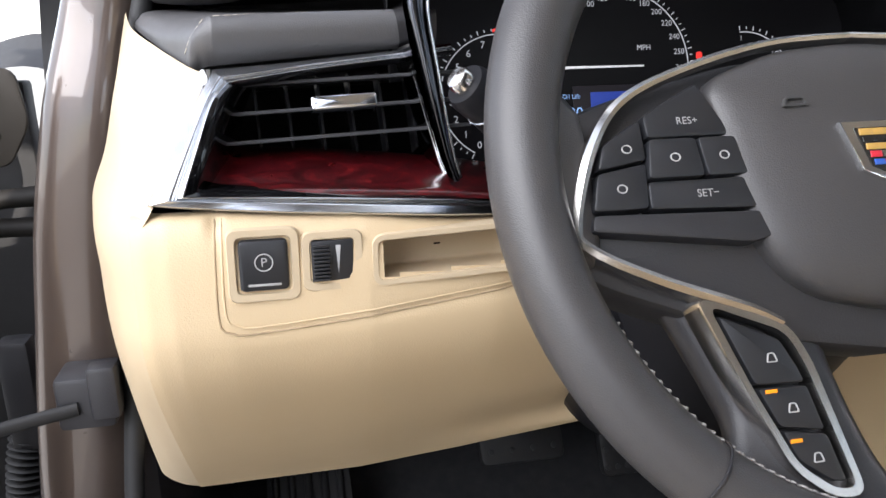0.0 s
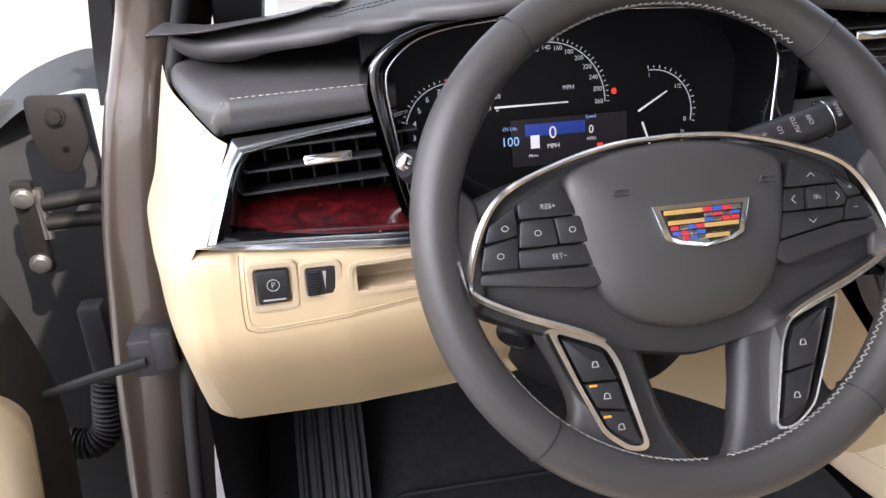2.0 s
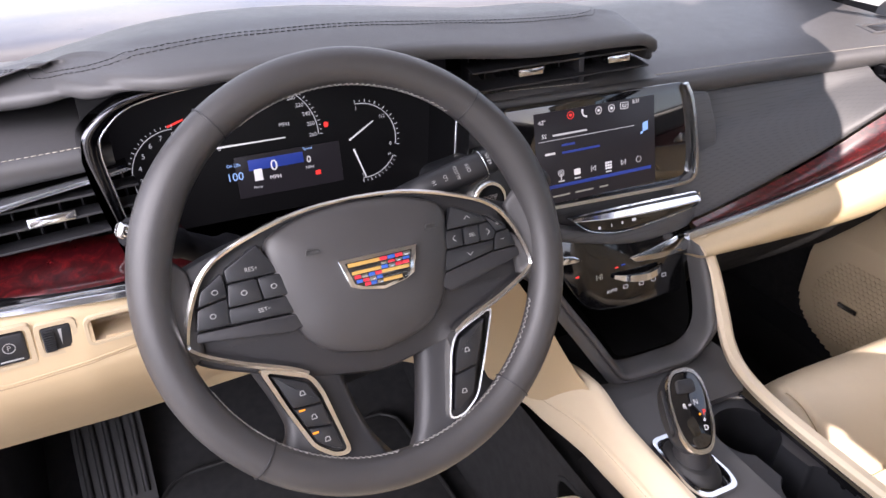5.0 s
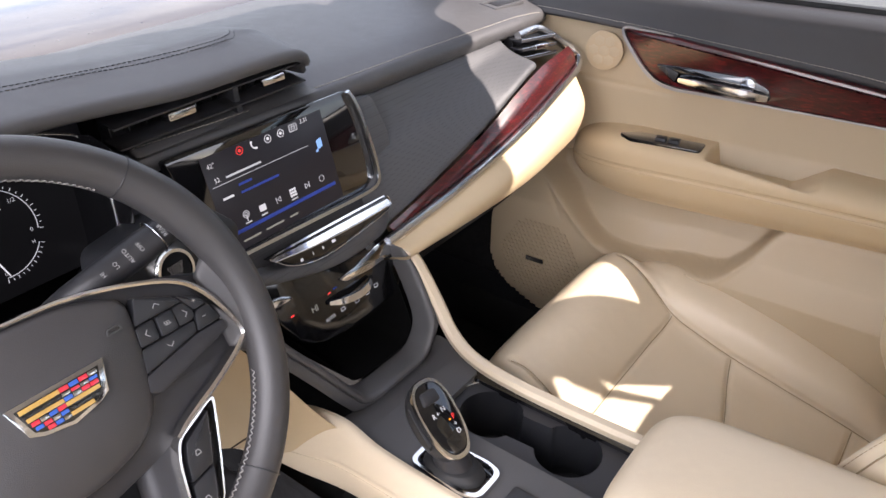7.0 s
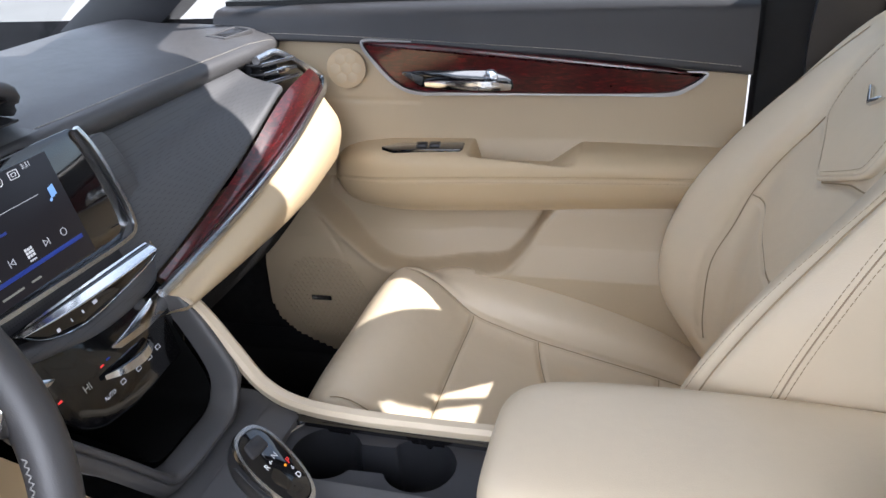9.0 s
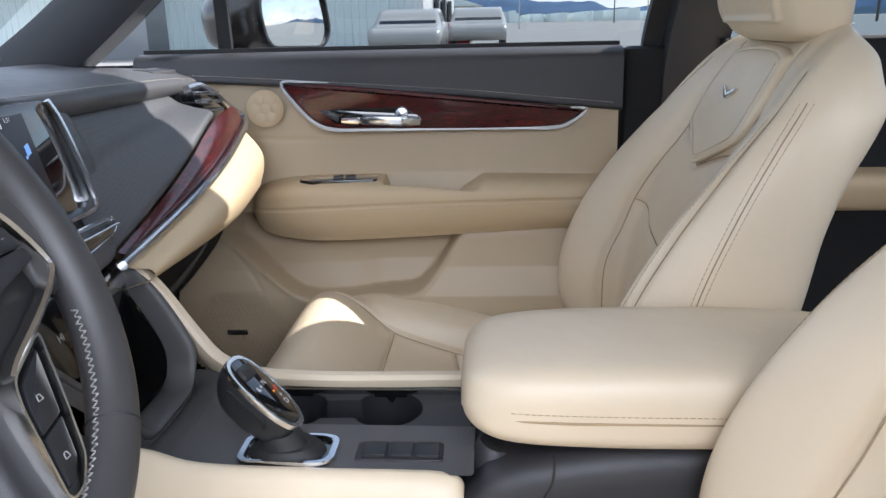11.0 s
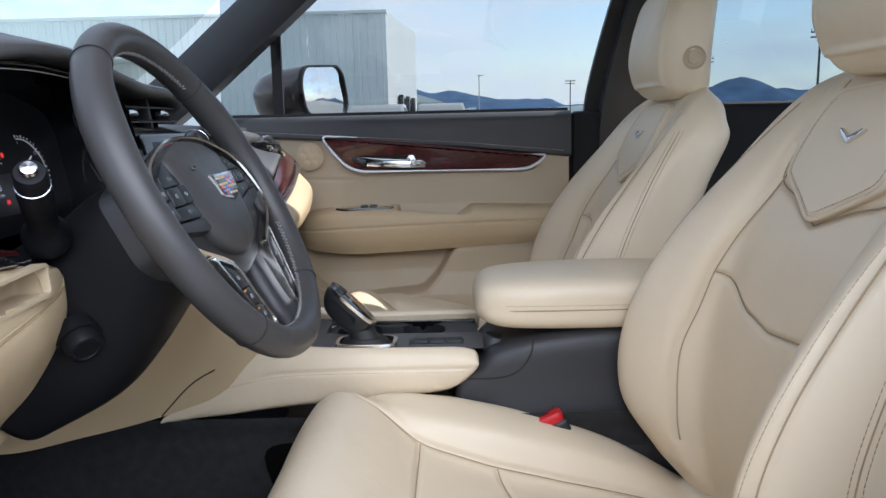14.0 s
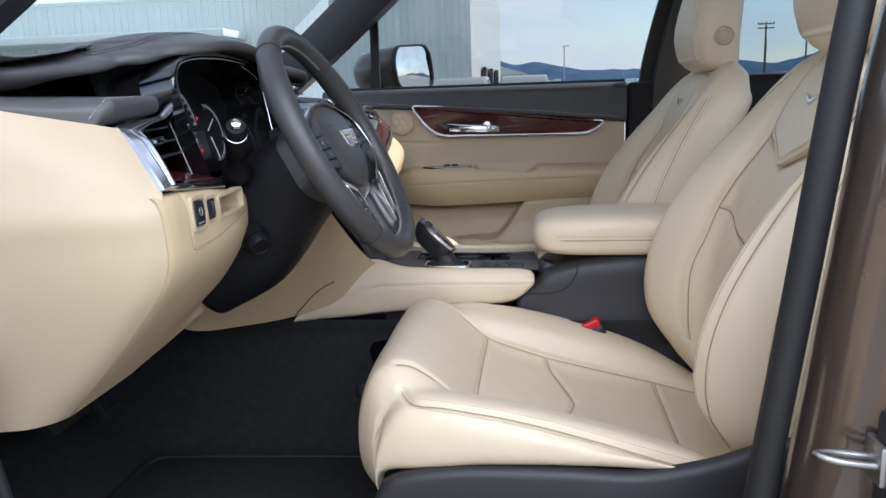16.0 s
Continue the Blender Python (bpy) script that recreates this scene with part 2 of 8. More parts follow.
def drape(path, mesh_objs, n, way, lift=0.0004):
    """Lays a path onto meshes, thrown along way."""
    trees = []
    for me in mesh_objs:
        trees.append(BVHTree.FromPolygons([v.co[:] for v in me.vertices], [p.vertices[:] for p in me.polygons]))
    P = spline(path, n) if len(path) > 2 else linear(path, n)
    w = Vector(way).normalized()
    out = []
    for p in P:
        best = None
        for tr in trees:
            hit, nor, _, d = tr.ray_cast(Vector(p) - w * 0.25, w, 1.2)
            if hit is not None and (best is None or d < best[0]):
                best = (d, hit - w * lift)
        if best:
            out.append(np.array(best[1]))
    return out


def stitches(path, mat, pitch=0.006, length=0.0042, r=0.0004, keep=1.0):
    """A row of thread stitches along a path, as one part."""
    P = arr(path)
    cum = np.concatenate([[0], np.cumsum(np.linalg.norm(np.diff(P, axis=0), axis=1))])
    V, F = [], []
    s = 0.0
    while s + length < cum[-1]:
        a = arr([np.interp(s, cum, P[:, i]) for i in range(3)])
        b = arr([np.interp(s + length, cum, P[:, i]) for i in range(3)])
        t = (b - a) / (np.linalg.norm(b - a) + 1e-9)
        sd = np.cross(t, (0.1, 0.2, 0.97))
        sd /= np.linalg.norm(sd) + 1e-9
        up = np.cross(sd, t)
        k = len(V)
        for p in (a, b):
            for q in (sd, up, -sd, -up):
                V.append(p + q * r)
        F += [(k, k + 1, k + 5, k + 4), (k + 1, k + 2, k + 6, k + 5), (k + 2, k + 3, k + 7, k + 6), (k + 3, k, k + 4, k + 7), (k + 3, k + 2, k + 1, k), (k + 4, k + 5, k + 6, k + 7)]
        s += pitch
    return mesh_of(V, F, mat)


def punch(me, x0, x1, z0, z1, y1):
    """Cut a rectangular opening into a sheet."""
    bm = bmesh.new()
    bm.from_mesh(me)
    gone = [f for f in bm.faces if x0 < f.calc_center_median().x < x1 and z0 < f.calc_center_median().z < z1 and f.calc_center_median().y < y1]
    bmesh.ops.delete(bm, geom=gone, context="FACES")
    bm.to_mesh(me)
    bm.free()


def outward_up(me):
    """Turn an open sheet so that most of it faces up."""
    if sum(p.normal.z * p.area for p in me.polygons) < 0:
        me.flip_normals()
    return me

# ---- materials ----
def material(name, color, rough=0.5, metal=0.0, spec=0.5, grain=0.0, grain_size=900.0, mottle=0.08, mottle_size=12.0, coat=0.0, rough_vary=0.06,
             emit=None, emit_strength=1.0, voronoi=False):
    m = bpy.data.materials.new(name)
    m.use_nodes = True
    nt = m.node_tree
    b = nt.nodes["Principled BSDF"]
    b.inputs["Roughness"].default_value = rough
    b.inputs["Metallic"].default_value = metal
    b.inputs["Specular IOR Level"].default_value = spec
    b.inputs["Coat Weight"].default_value = coat
    b.inputs["Coat Roughness"].default_value = 0.03
    co = nt.nodes.new("ShaderNodeTexCoord")
    if mottle:
        no = nt.nodes.new("ShaderNodeTexNoise")
        no.inputs["Scale"].default_value = mottle_size
        no.inputs["Detail"].default_value = 5
        nt.links.new(co.outputs["Object"], no.inputs["Vector"])
        mx = nt.nodes.new("ShaderNodeMix")
        mx.data_type = "RGBA"
        nt.links.new(no.outputs[0], mx.inputs[0])
        mx.inputs[6].default_value = tuple(c * (1 - mottle) for c in color) + (1,)
        mx.inputs[7].default_value = tuple(min(1, c * (1 + mottle)) for c in color) + (1,)
        nt.links.new(mx.outputs[2], b.inputs["Base Color"])
        if rough_vary:
            mr = nt.nodes.new("ShaderNodeMapRange")
            mr.inputs[3].default_value, mr.inputs[4].default_value = max(0, rough - rough_vary), min(1, rough + rough_vary)
            n2 = nt.nodes.new("ShaderNodeTexNoise")
            n2.inputs["Scale"].default_value = mottle_size * 6
            n2.inputs["Detail"].default_value = 4
            nt.links.new(co.outputs["Object"], n2.inputs["Vector"])
            nt.links.new(n2.outputs[0], mr.inputs[0])
            nt.links.new(mr.outputs[0], b.inputs["Roughness"])
    else:
        b.inputs["Base Color"].default_value = (*color, 1)
    if grain:
        bp = nt.nodes.new("ShaderNodeBump")
        bp.inputs["Strength"].default_value = grain
        bp.inputs["Distance"].default_value = 0.001
        if voronoi:
            g = nt.nodes.new("ShaderNodeTexVoronoi")
            g.inputs["Scale"].default_value = grain_size
        else:
            g = nt.nodes.new("ShaderNodeTexNoise")
            g.inputs["Scale"].default_value = grain_size
            g.inputs["Detail"].default_value = 3
        nt.links.new(co.outputs["Object"], g.inputs["Vector"])
        nt.links.new(g.outputs[0], bp.inputs["Height"])
        nt.links.new(bp.outputs[0], b.inputs["Normal"])
    if emit:
        b.inputs["Emission Color"].default_value = (*emit, 1)
        b.inputs["Emission Strength"].default_value = emit_strength
    return m


def dotted(m, pitch=0.0028, size=0.22, dark=0.25):
    """Rows of small punched holes over a leather material."""
    nt = m.node_tree
    b = nt.nodes["Principled BSDF"]
    co = nt.nodes.new("ShaderNodeTexCoord")
    vo = nt.nodes.new("ShaderNodeTexVoronoi")
    vo.inputs["Scale"].default_value = 1 / pitch
    vo.inputs["Randomness"].default_value = 0.0
    nt.links.new(co.outputs["Object"], vo.inputs["Vector"])
    lt = nt.nodes.new("ShaderNodeMath")
    lt.operation = "LESS_THAN"
    lt.inputs[1].default_value = size
    nt.links.new(vo.outputs[0], lt.inputs[0])
    src = b.inputs["Base Color"].links[0].from_socket
    mx = nt.nodes.new("ShaderNodeMix")
    mx.data_type = "RGBA"
    nt.links.new(lt.outputs[0], mx.inputs[0])
    nt.links.new(src, mx.inputs[6])
    sc = nt.nodes.new("ShaderNodeMix")
    sc.data_type = "RGBA"
    sc.inputs[0].default_value = 1 - dark
    nt.links.new(src, sc.inputs[6])
    sc.inputs[7].default_value = (0.01, 0.01, 0.01, 1)
    nt.links.new(sc.outputs[2], mx.inputs[7])
    nt.links.new(mx.outputs[2], b.inputs["Base Color"])
    return m


def waved(m, scale=16.0, strength=0.12):
    """Adds broad, shallow unevenness under a material's fine grain."""
    nt = m.node_tree
    b = nt.nodes["Principled BSDF"]
    co = nt.nodes.new("ShaderNodeTexCoord")
    no = nt.nodes.new("ShaderNodeTexNoise")
    no.inputs["Scale"].default_value, no.inputs["Detail"].default_value = scale, 3
    nt.links.new(co.outputs["Object"], no.inputs["Vector"])
    bp = nt.nodes.new("ShaderNodeBump")
    bp.inputs["Strength"].default_value, bp.inputs["Distance"].default_value = strength, 0.02
    nt.links.new(no.outputs[0], bp.inputs["Height"])
    if b.inputs["Normal"].links:
        nt.links.new(b.inputs["Normal"].links[0].from_socket, bp.inputs["Normal"])
    nt.links.new(bp.outputs[0], b.inputs["Normal"])
    return m


leather = waved(material("cream_leather", (0.71, 0.595, 0.435), 0.36, grain=0.14, grain_size=1000, mottle=0.05, mottle_size=9, voronoi=True))
leather_perf = dotted(material("perforated_cream_leather", (0.68, 0.58, 0.44), 0.40, grain=0.12, grain_size=1000, mottle=0.05, voronoi=True))
cream_soft = material("cream_soft_vinyl", (0.565, 0.435, 0.272), 0.5, grain=0.14, grain_size=1000, mottle=0.04, mottle_size=7, voronoi=True)
# cream plastic darkened below the vinyl to offset strong light at the door opening
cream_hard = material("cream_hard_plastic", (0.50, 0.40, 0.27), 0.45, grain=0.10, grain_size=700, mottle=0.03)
thread = material("pale_thread", (0.55, 0.5, 0.42), 0.7, mottle=0)
seam_cord = material("dark_panel_gap", (0.03, 0.024, 0.018), 0.9, mottle=0)
grey_thread = material("grey_thread", (0.30, 0.29, 0.28), 0.7, mottle=0)
thread_cream = material("cream_thread", (0.42, 0.31, 0.18), 0.7, mottle=0)
# deeper cream for cords that paint the shade in seat seams
seam_shade = material("seam_shadow_cord", (0.38, 0.29, 0.18), 0.8, mottle=0)
dash_soft = material("grey_black_dash_vinyl", (0.080, 0.078, 0.080), 0.45, grain=0.16, grain_size=1100, mottle=0.12, mottle_size=10, voronoi=True)
dash_perf = dotted(material("dotted_grey_vinyl", (0.080, 0.080, 0.084), 0.48, grain=0.1, grain_size=1100, mottle=0.1, voronoi=True), 0.0032, 0.25, 0.45)
wheel_leather = material("black_wheel_leather", (0.050, 0.048, 0.049), 0.40, grain=0.14, grain_size=1300, mottle=0.15, mottle_size=14, voronoi=True)
plastic = material("black_grained_plastic", (0.024, 0.024, 0.027), 0.46, grain=0.12, grain_size=1200, mottle=0.12, voronoi=True)
plastic_grey = material("dark_grey_plastic", (0.025, 0.0245, 0.028), 0.48, grain=0.2, grain_size=650, mottle=0.1)
button_black = material("black_button_plastic", (0.018, 0.019, 0.022), 0.38, grain=0.05, mottle=0.1)
blade_gloss = material("dark_chrome_gloss", (0.11, 0.11, 0.12), 0.12, metal=1.0, mottle=0.05, mottle_size=30)
piano = material("gloss_black_plastic", (0.006, 0.006, 0.007), 0.06, mottle=0, coat=1.0)
climate_gloss = material("dark_gloss_panel", (0.006, 0.006, 0.007), 0.10, mottle=0, spec=0.5, coat=0.6)
# lightless black that stands in for deep shade inside recesses
shade_black = material("recess_shade_black", (0.003, 0.003, 0.003), 0.9, mottle=0, spec=0.08)
chrome = material("satin_chrome", (0.72, 0.73, 0.75), 0.13, metal=1.0, mottle=0.03, mottle_size=40, rough_vary=0.04)
satin = material("brushed_nickel_trim", (0.78, 0.76, 0.73), 0.2, metal=1.0, mottle=0)
paint = material("brown_metallic_paint", (0.088, 0.064, 0.052), 0.3, metal=0.35, mottle=0.05, coat=1.0, grain=0.02, grain_size=2500)
# near-black for brown hinges and bracket, standing in for the open door's shade
shaded_metal = material("shade_dark_metal", (0.010, 0.009, 0.008), 0.6, spec=0.2, mottle=0.1, mottle_size=30)
trim_black = material("black_door_vinyl", (0.038, 0.037, 0.040), 0.5, grain=0.16, grain_size=1100, mottle=0.12, mottle_size=10, voronoi=True)
column_black = material("black_column_plastic", (0.010, 0.010, 0.012), 0.5, spec=0.15, grain=0.1, grain_size=900, mottle=0.1)
# near-black base colour stands in for the shade at the cabin's rear
rear_shade = material("shade_dark_rear_trim", (0.010, 0.010, 0.011), 0.7, spec=0.3, grain=0.1, mottle=0.15)
steel = material("galvanised_steel", (0.45, 0.44, 0.43), 0.38, metal=1.0, mottle=0.15, mottle_size=60)
rubber = material("black_rubber", (0.014, 0.014, 0.015), 0.62, grain=0.15, mottle=0.15)
carpet = material("black_carpet", (0.034, 0.034, 0.036), 0.95, grain=1.0, grain_size=900, mottle=0.35, mottle_size=60, spec=0.1)
headliner = material("light_grey_headliner", (0.68, 0.65, 0.60), 0.9, grain=0.3, grain_size=700, mottle=0.05)
red_plastic = material("red_release_plastic", (0.55, 0.015, 0.02), 0.35, mottle=0.05)
white_mark = material("white_printed_marks", (0.36, 0.36, 0.36), 0.5, mottle=0)
grey_mark = material("grey_moulded_letters", (0.05, 0.05, 0.05), 0.4, mottle=0)
led_white = material("backlit_white", (0.5, 0.5, 0.5), 0.5, mottle=0, emit=(0.9, 0.93, 1.0), emit_strength=0.15)
led_dim = material("backlit_grey", (0.3, 0.3, 0.3), 0.5, mottle=0, emit=(0.8, 0.85, 0.95), emit_strength=0.13)
edge_metal = material("dull_silver_edge", (0.42, 0.42, 0.43), 0.35, metal=1.0, mottle=0.04)
band_metal = material("satin_silver_flange", (0.58, 0.60, 0.63), 0.22, metal=1.0, mottle=0.04, mottle_size=30)
groove_shade = material("cream_groove_shade", (0.36, 0.27, 0.165), 0.8, mottle=0)
led_faint = material("backlit_faint", (0.12, 0.12, 0.11), 0.5, mottle=0, emit=(0.8, 0.8, 0.7), emit_strength=0.07)
satin_dark = material("brushed_dark_chrome", (0.55, 0.57, 0.60), 0.22, metal=1.0, mottle=0.04, mottle_size=40)
led_red = material("backlit_red", (0.3, 0.0, 0.0), 0.5, mottle=0, emit=(1.0, 0.06, 0.05), emit_strength=0.28)
led_amber = material("backlit_amber", (0.4, 0.15, 0.0), 0.5, mottle=0, emit=(1.0, 0.30, 0.02), emit_strength=0.28)
led_blue = material("backlit_blue", (0.02, 0.05, 0.3), 0.5, mottle=0, emit=(0.04, 0.10, 0.6), emit_strength=0.045)
led_sky = material("backlit_pale_blue", (0.2, 0.35, 0.6), 0.5, mottle=0, emit=(0.25, 0.45, 0.85), emit_strength=0.22)
screen_lit = material("lit_display_black", (0.004, 0.004, 0.005), 0.3, mottle=0, spec=0.3, emit=(0.24, 0.22, 0.28), emit_strength=0.018)
screen_dark = material("dark_display", (0.003, 0.003, 0.003), 0.5, mottle=0, spec=0.15, emit=(0.2, 0.2, 0.25), emit_strength=0.004)
asphalt = material("asphalt", (0.25, 0.243, 0.23), 0.85, grain=0.6, grain_size=60, mottle=0.25, mottle_size=0.6)
wall_white = material("white_metal_cladding", (0.70, 0.77, 0.75), 0.5, mottle=0.04, mottle_size=0.4)
# distance haze is painted in as the hills' blue base colour
hill_mat = material("hazy_far_hills", (0.075, 0.125, 0.21), 0.95, spec=0.05, mottle=0.55, mottle_size=0.016)
wood_pole = material("weathered_pole", (0.10, 0.085, 0.07), 0.85, mottle=0.2, mottle_size=3)
car_white = material("white_car_paint", (0.34, 0.33, 0.31), 0.3, mottle=0.02, coat=0.6)
car_red = material("red_car_paint", (0.5, 0.03, 0.03), 0.25, mottle=0.02, coat=0.6)
car_grey = material("grey_car_paint", (0.2, 0.21, 0.22), 0.25, mottle=0.02, coat=0.6)
dark_glass = material("tinted_car_glass", (0.015, 0.017, 0.02), 0.05, mottle=0)
emblem_gold = material("gold_enamel", (0.50, 0.30, 0.08), 0.25, mottle=0.03, coat=0.8)
emblem_red = material("red_enamel", (0.60, 0.03, 0.05), 0.25, mottle=0.03, coat=0.8)
emblem_blue = material("blue_enamel", (0.03, 0.10, 0.42), 0.25, mottle=0.03, coat=0.8)
emblem_black = material("black_enamel", (0.01, 0.01, 0.01), 0.25, mottle=0.03, coat=0.8)
emblem_silver = material("silver_enamel", (0.6, 0.6, 0.6), 0.2, metal=1.0, mottle=0.03)


def wood_material():
    m = material("red_burl_veneer", (0.09, 0.012, 0.010), 0.3, coat=0.6, mottle=0.2)
    nt = m.node_tree
    b = nt.nodes["Principled BSDF"]
    co = nt.nodes.new("ShaderNodeTexCoord")
    w = nt.nodes.new("ShaderNodeTexNoise")
    w.inputs["Scale"].default_value = 60
    w.inputs["Detail"].default_value = 8
    w.inputs["Roughness"].default_value = 0.7
    w.inputs["Distortion"].default_value = 1.6
    mp = nt.nodes.new("ShaderNodeMapping")
    mp.inputs["Scale"].default_value = (1.0, 0.6, 3.2)
    nt.links.new(co.outputs["Object"], mp.inputs[0])
    nt.links.new(mp.outputs[0], w.inputs["Vector"])
    r = nt.nodes.new("ShaderNodeValToRGB")
    r.color_ramp.elements[0].position, r.color_ramp.elements[0].color = 0.32, (0.008, 0.0008, 0.0008, 1)
    r.color_ramp.elements[1].position, r.color_ramp.elements[1].color = 0.72, (0.19, 0.010, 0.011, 1)
    e = r.color_ramp.elements.new(0.52)
    e.color = (0.050, 0.003, 0.0045, 1)
    nt.links.new(w.outputs[0], r.inputs[0])
    nt.links.new(r.outputs[0], b.inputs["Base Color"])
    return m


wood = wood_material()


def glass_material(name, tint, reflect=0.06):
    """A thin pane: see-through, its tint dimming the view, with a weak mirror image."""
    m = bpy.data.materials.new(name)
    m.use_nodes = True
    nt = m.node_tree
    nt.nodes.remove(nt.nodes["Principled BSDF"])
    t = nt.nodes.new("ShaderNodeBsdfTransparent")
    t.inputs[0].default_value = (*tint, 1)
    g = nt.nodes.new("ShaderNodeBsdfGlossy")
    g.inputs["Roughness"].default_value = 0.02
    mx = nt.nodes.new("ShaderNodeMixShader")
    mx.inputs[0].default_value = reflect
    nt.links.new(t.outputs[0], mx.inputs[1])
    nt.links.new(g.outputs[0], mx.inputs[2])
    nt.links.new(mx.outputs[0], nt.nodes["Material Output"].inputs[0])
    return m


# Tints dim the view outside only; panes cast no shadow, so daylight stays full.
glass = glass_material("dimming_window_glass", (0.42, 0.455, 0.465))
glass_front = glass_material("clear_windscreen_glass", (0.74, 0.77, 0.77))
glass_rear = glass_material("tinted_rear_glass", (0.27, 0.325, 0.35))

# ---- the car's shell, windows and ground ----
XC = 0.05                      # the car's middle plane


def structure(name, me, label, category):
    return tagged(new(name, me), label, category, kind="structure")


ground = structure("ground", mesh_of([(-900, -900, 0), (900, -900, 0), (900, 900, 0), (-900, 900, 0)], [(0, 1, 2, 3)], asphalt, False), "grey asphalt of a wide open car lot", "ground")

core = structure("dash_core", block(-0.69, 0.70, 0.36, 0.80, 0.72, 1.04, shade_black, 0.01), "black inner body of the dashboard", "wall")
# floor pan with carpet: footwell, tunnel side, toe board
floor = structure("floor", loft([[(x, -1.9, 0.40), (x, -0.7, 0.40), (x, -0.1, 0.38), (x, 0.35, 0.37), (x, 0.55, 0.40), (x, 0.72, 0.52), (x, 0.80, 0.70), (x, 0.82, 0.95)] for x in (-0.72, -0.3, 0.05, 0.4, 0.74)], carpet, 20, 50, flip=True), "black carpeted car floor and toe board", "floor")
tunnel = structure("floor_tunnel", loft([[(-0.06, y, 0.37), (-0.05, y, 0.50), (-0.035, y, 0.615), (0.02, y, 0.63), (0.09, y, 0.63), (0.145, y, 0.615), (0.16, y, 0.50), (0.17, y, 0.37)] for y in (-1.2, -0.6, 0.0, 0.4, 0.8)], carpet, 20, 30, flip=True), "black carpeted centre tunnel between the footwells", "floor")
roof = structure("ceiling", loft([[(XC + sx * w, y, z) for sx, z in ((-1, 1.50), (-0.9, 1.545), (-0.5, 1.57), (0, 1.575), (0.5, 1.57), (0.9, 1.545), (1, 1.50))] for y, w in ((0.09, 0.53), (-0.4, 0.56), (-1.2, 0.56), (-2.0, 0.50))], headliner, 20, 30, flip=True), "pale grey fabric headliner under the car roof", "ceiling")
roof_skin = structure("roof", loft([[(XC + sx * w, y, z) for sx, z in ((-1, 1.50), (-0.95, 1.56), (-0.5, 1.60), (0, 1.61), (0.5, 1.60), (0.95, 1.56), (1, 1.50))] for y, w in ((0.09, 0.545), (-0.4, 0.585), (-1.2, 0.585), (-2.0, 0.52))], paint, 20, 30), "brown metallic painted car roof", "roof")


def pillar(name, path, w, d, label, mat=None, up=(1, 0, 0)):
    prof = [(-w, -d), (-w * 0.6, -d * 1.25), (w * 0.6, -d * 1.25), (w, -d), (w, d), (w * 0.6, d * 1.2), (-w * 0.6, d * 1.2), (-w, d)]
    return structure(name, outward(sweep(path, prof, mat or plastic, 30, up)), label, "car pillar")


for s, side in ((1, "right"), (-1, "left")):
    X0 = XC + s * 0.69
    pillar("pillar_front_" + side, [(X0 + s * 0.015, 0.60, 1.04), (X0 + s * 0.0, 0.40, 1.17), (X0 - s * 0.04, 0.18, 1.34), (X0 - s * 0.10, -0.02, 1.49), (X0 - s * 0.12, -0.10, 1.52)], 0.036 if s < 0 else 0.054, 0.022 if s < 0 else 0.034, "black covered front roof pillar beside the windscreen")
    pillar("roof_rail_" + side, [(X0 - s * 0.11, -0.02, 1.50), (X0 - s * 0.10, -0.5, 1.53), (X0 - s * 0.10, -1.2, 1.52), (X0 - s * 0.14, -2.0, 1.46)], 0.03, 0.03, "black side roof rail above the door opening")
    pillar("pillar_rear_" + side, [(X0 + s * 0.0, -1.55, 1.08), (X0 - s * 0.05, -1.75, 1.3), (X0 - s * 0.12, -1.9, 1.46)], 0.12, 0.03, "dark rear roof pillar")
header_rail = structure("roof_header", block(XC - 0.55, XC + 0.55, 0.04, 0.10, 1.48, 1.56, headliner, 0.01), "pale headliner edge above the windscreen", "roof")
back_wall = structure("wall_rear", block(XC - 0.7, XC + 0.7, -2.05, -2.0, 0.4, 1.15, plastic, 0.01), "dark closed rear of the car interior", "wall")
cowl = structure("cowl", loft([[(x, 0.80, 1.00), (x, 0.95, 1.03), (x, 1.3, 1.04), (x, 1.9, 0.98), (x, 2.05, 0.8), (x, 2.1, 0.3)] for x in (-0.78, -0.4, 0.05, 0.5, 0.88)], paint, 20, 40), "brown metallic painted bonnet ahead of the windscreen", "bonnet")

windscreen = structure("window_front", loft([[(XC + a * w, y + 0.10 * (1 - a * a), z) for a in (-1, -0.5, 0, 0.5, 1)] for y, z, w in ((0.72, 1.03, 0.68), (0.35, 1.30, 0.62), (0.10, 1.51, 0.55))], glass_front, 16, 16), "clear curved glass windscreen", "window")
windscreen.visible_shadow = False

# ---- dashboard ----
dash = thing("dashboard", (XC, 0.3, 0.7), "dark grey stitched dashboard with cream lower panels and red wood", "dashboard")


def prof(x, pts):
    return [(x, y, z) for y, z in pts]


# upper pad, from the windscreen's foot to the stitched rear edge
UP = []
for x, ye, ze in ((-0.70, 0.34, 1.10), (-0.535, 0.33, 1.106), (-0.115, 0.31, 1.104), (-0.105, 0.172, 1.103), (0.1, 0.170, 1.093), (0.35, 0.170, 1.089), (0.6, 0.172, 1.082), (0.70, 0.185, 1.078)):
    UP.append(prof(x, [(0.86, 1.02), (0.70, 1.065), (0.50, 1.105), (0.40, ze + 0.022), (max(0.25, ye + 0.05), ze + 0.016), (ye + 0.03, ze + 0.007), (ye + 0.008, ze), (ye, ze - 0.006), (ye, ze - 0.016), (ye + 0.006, ze - 0.026), (ye + 0.03, ze - 0.03)]))
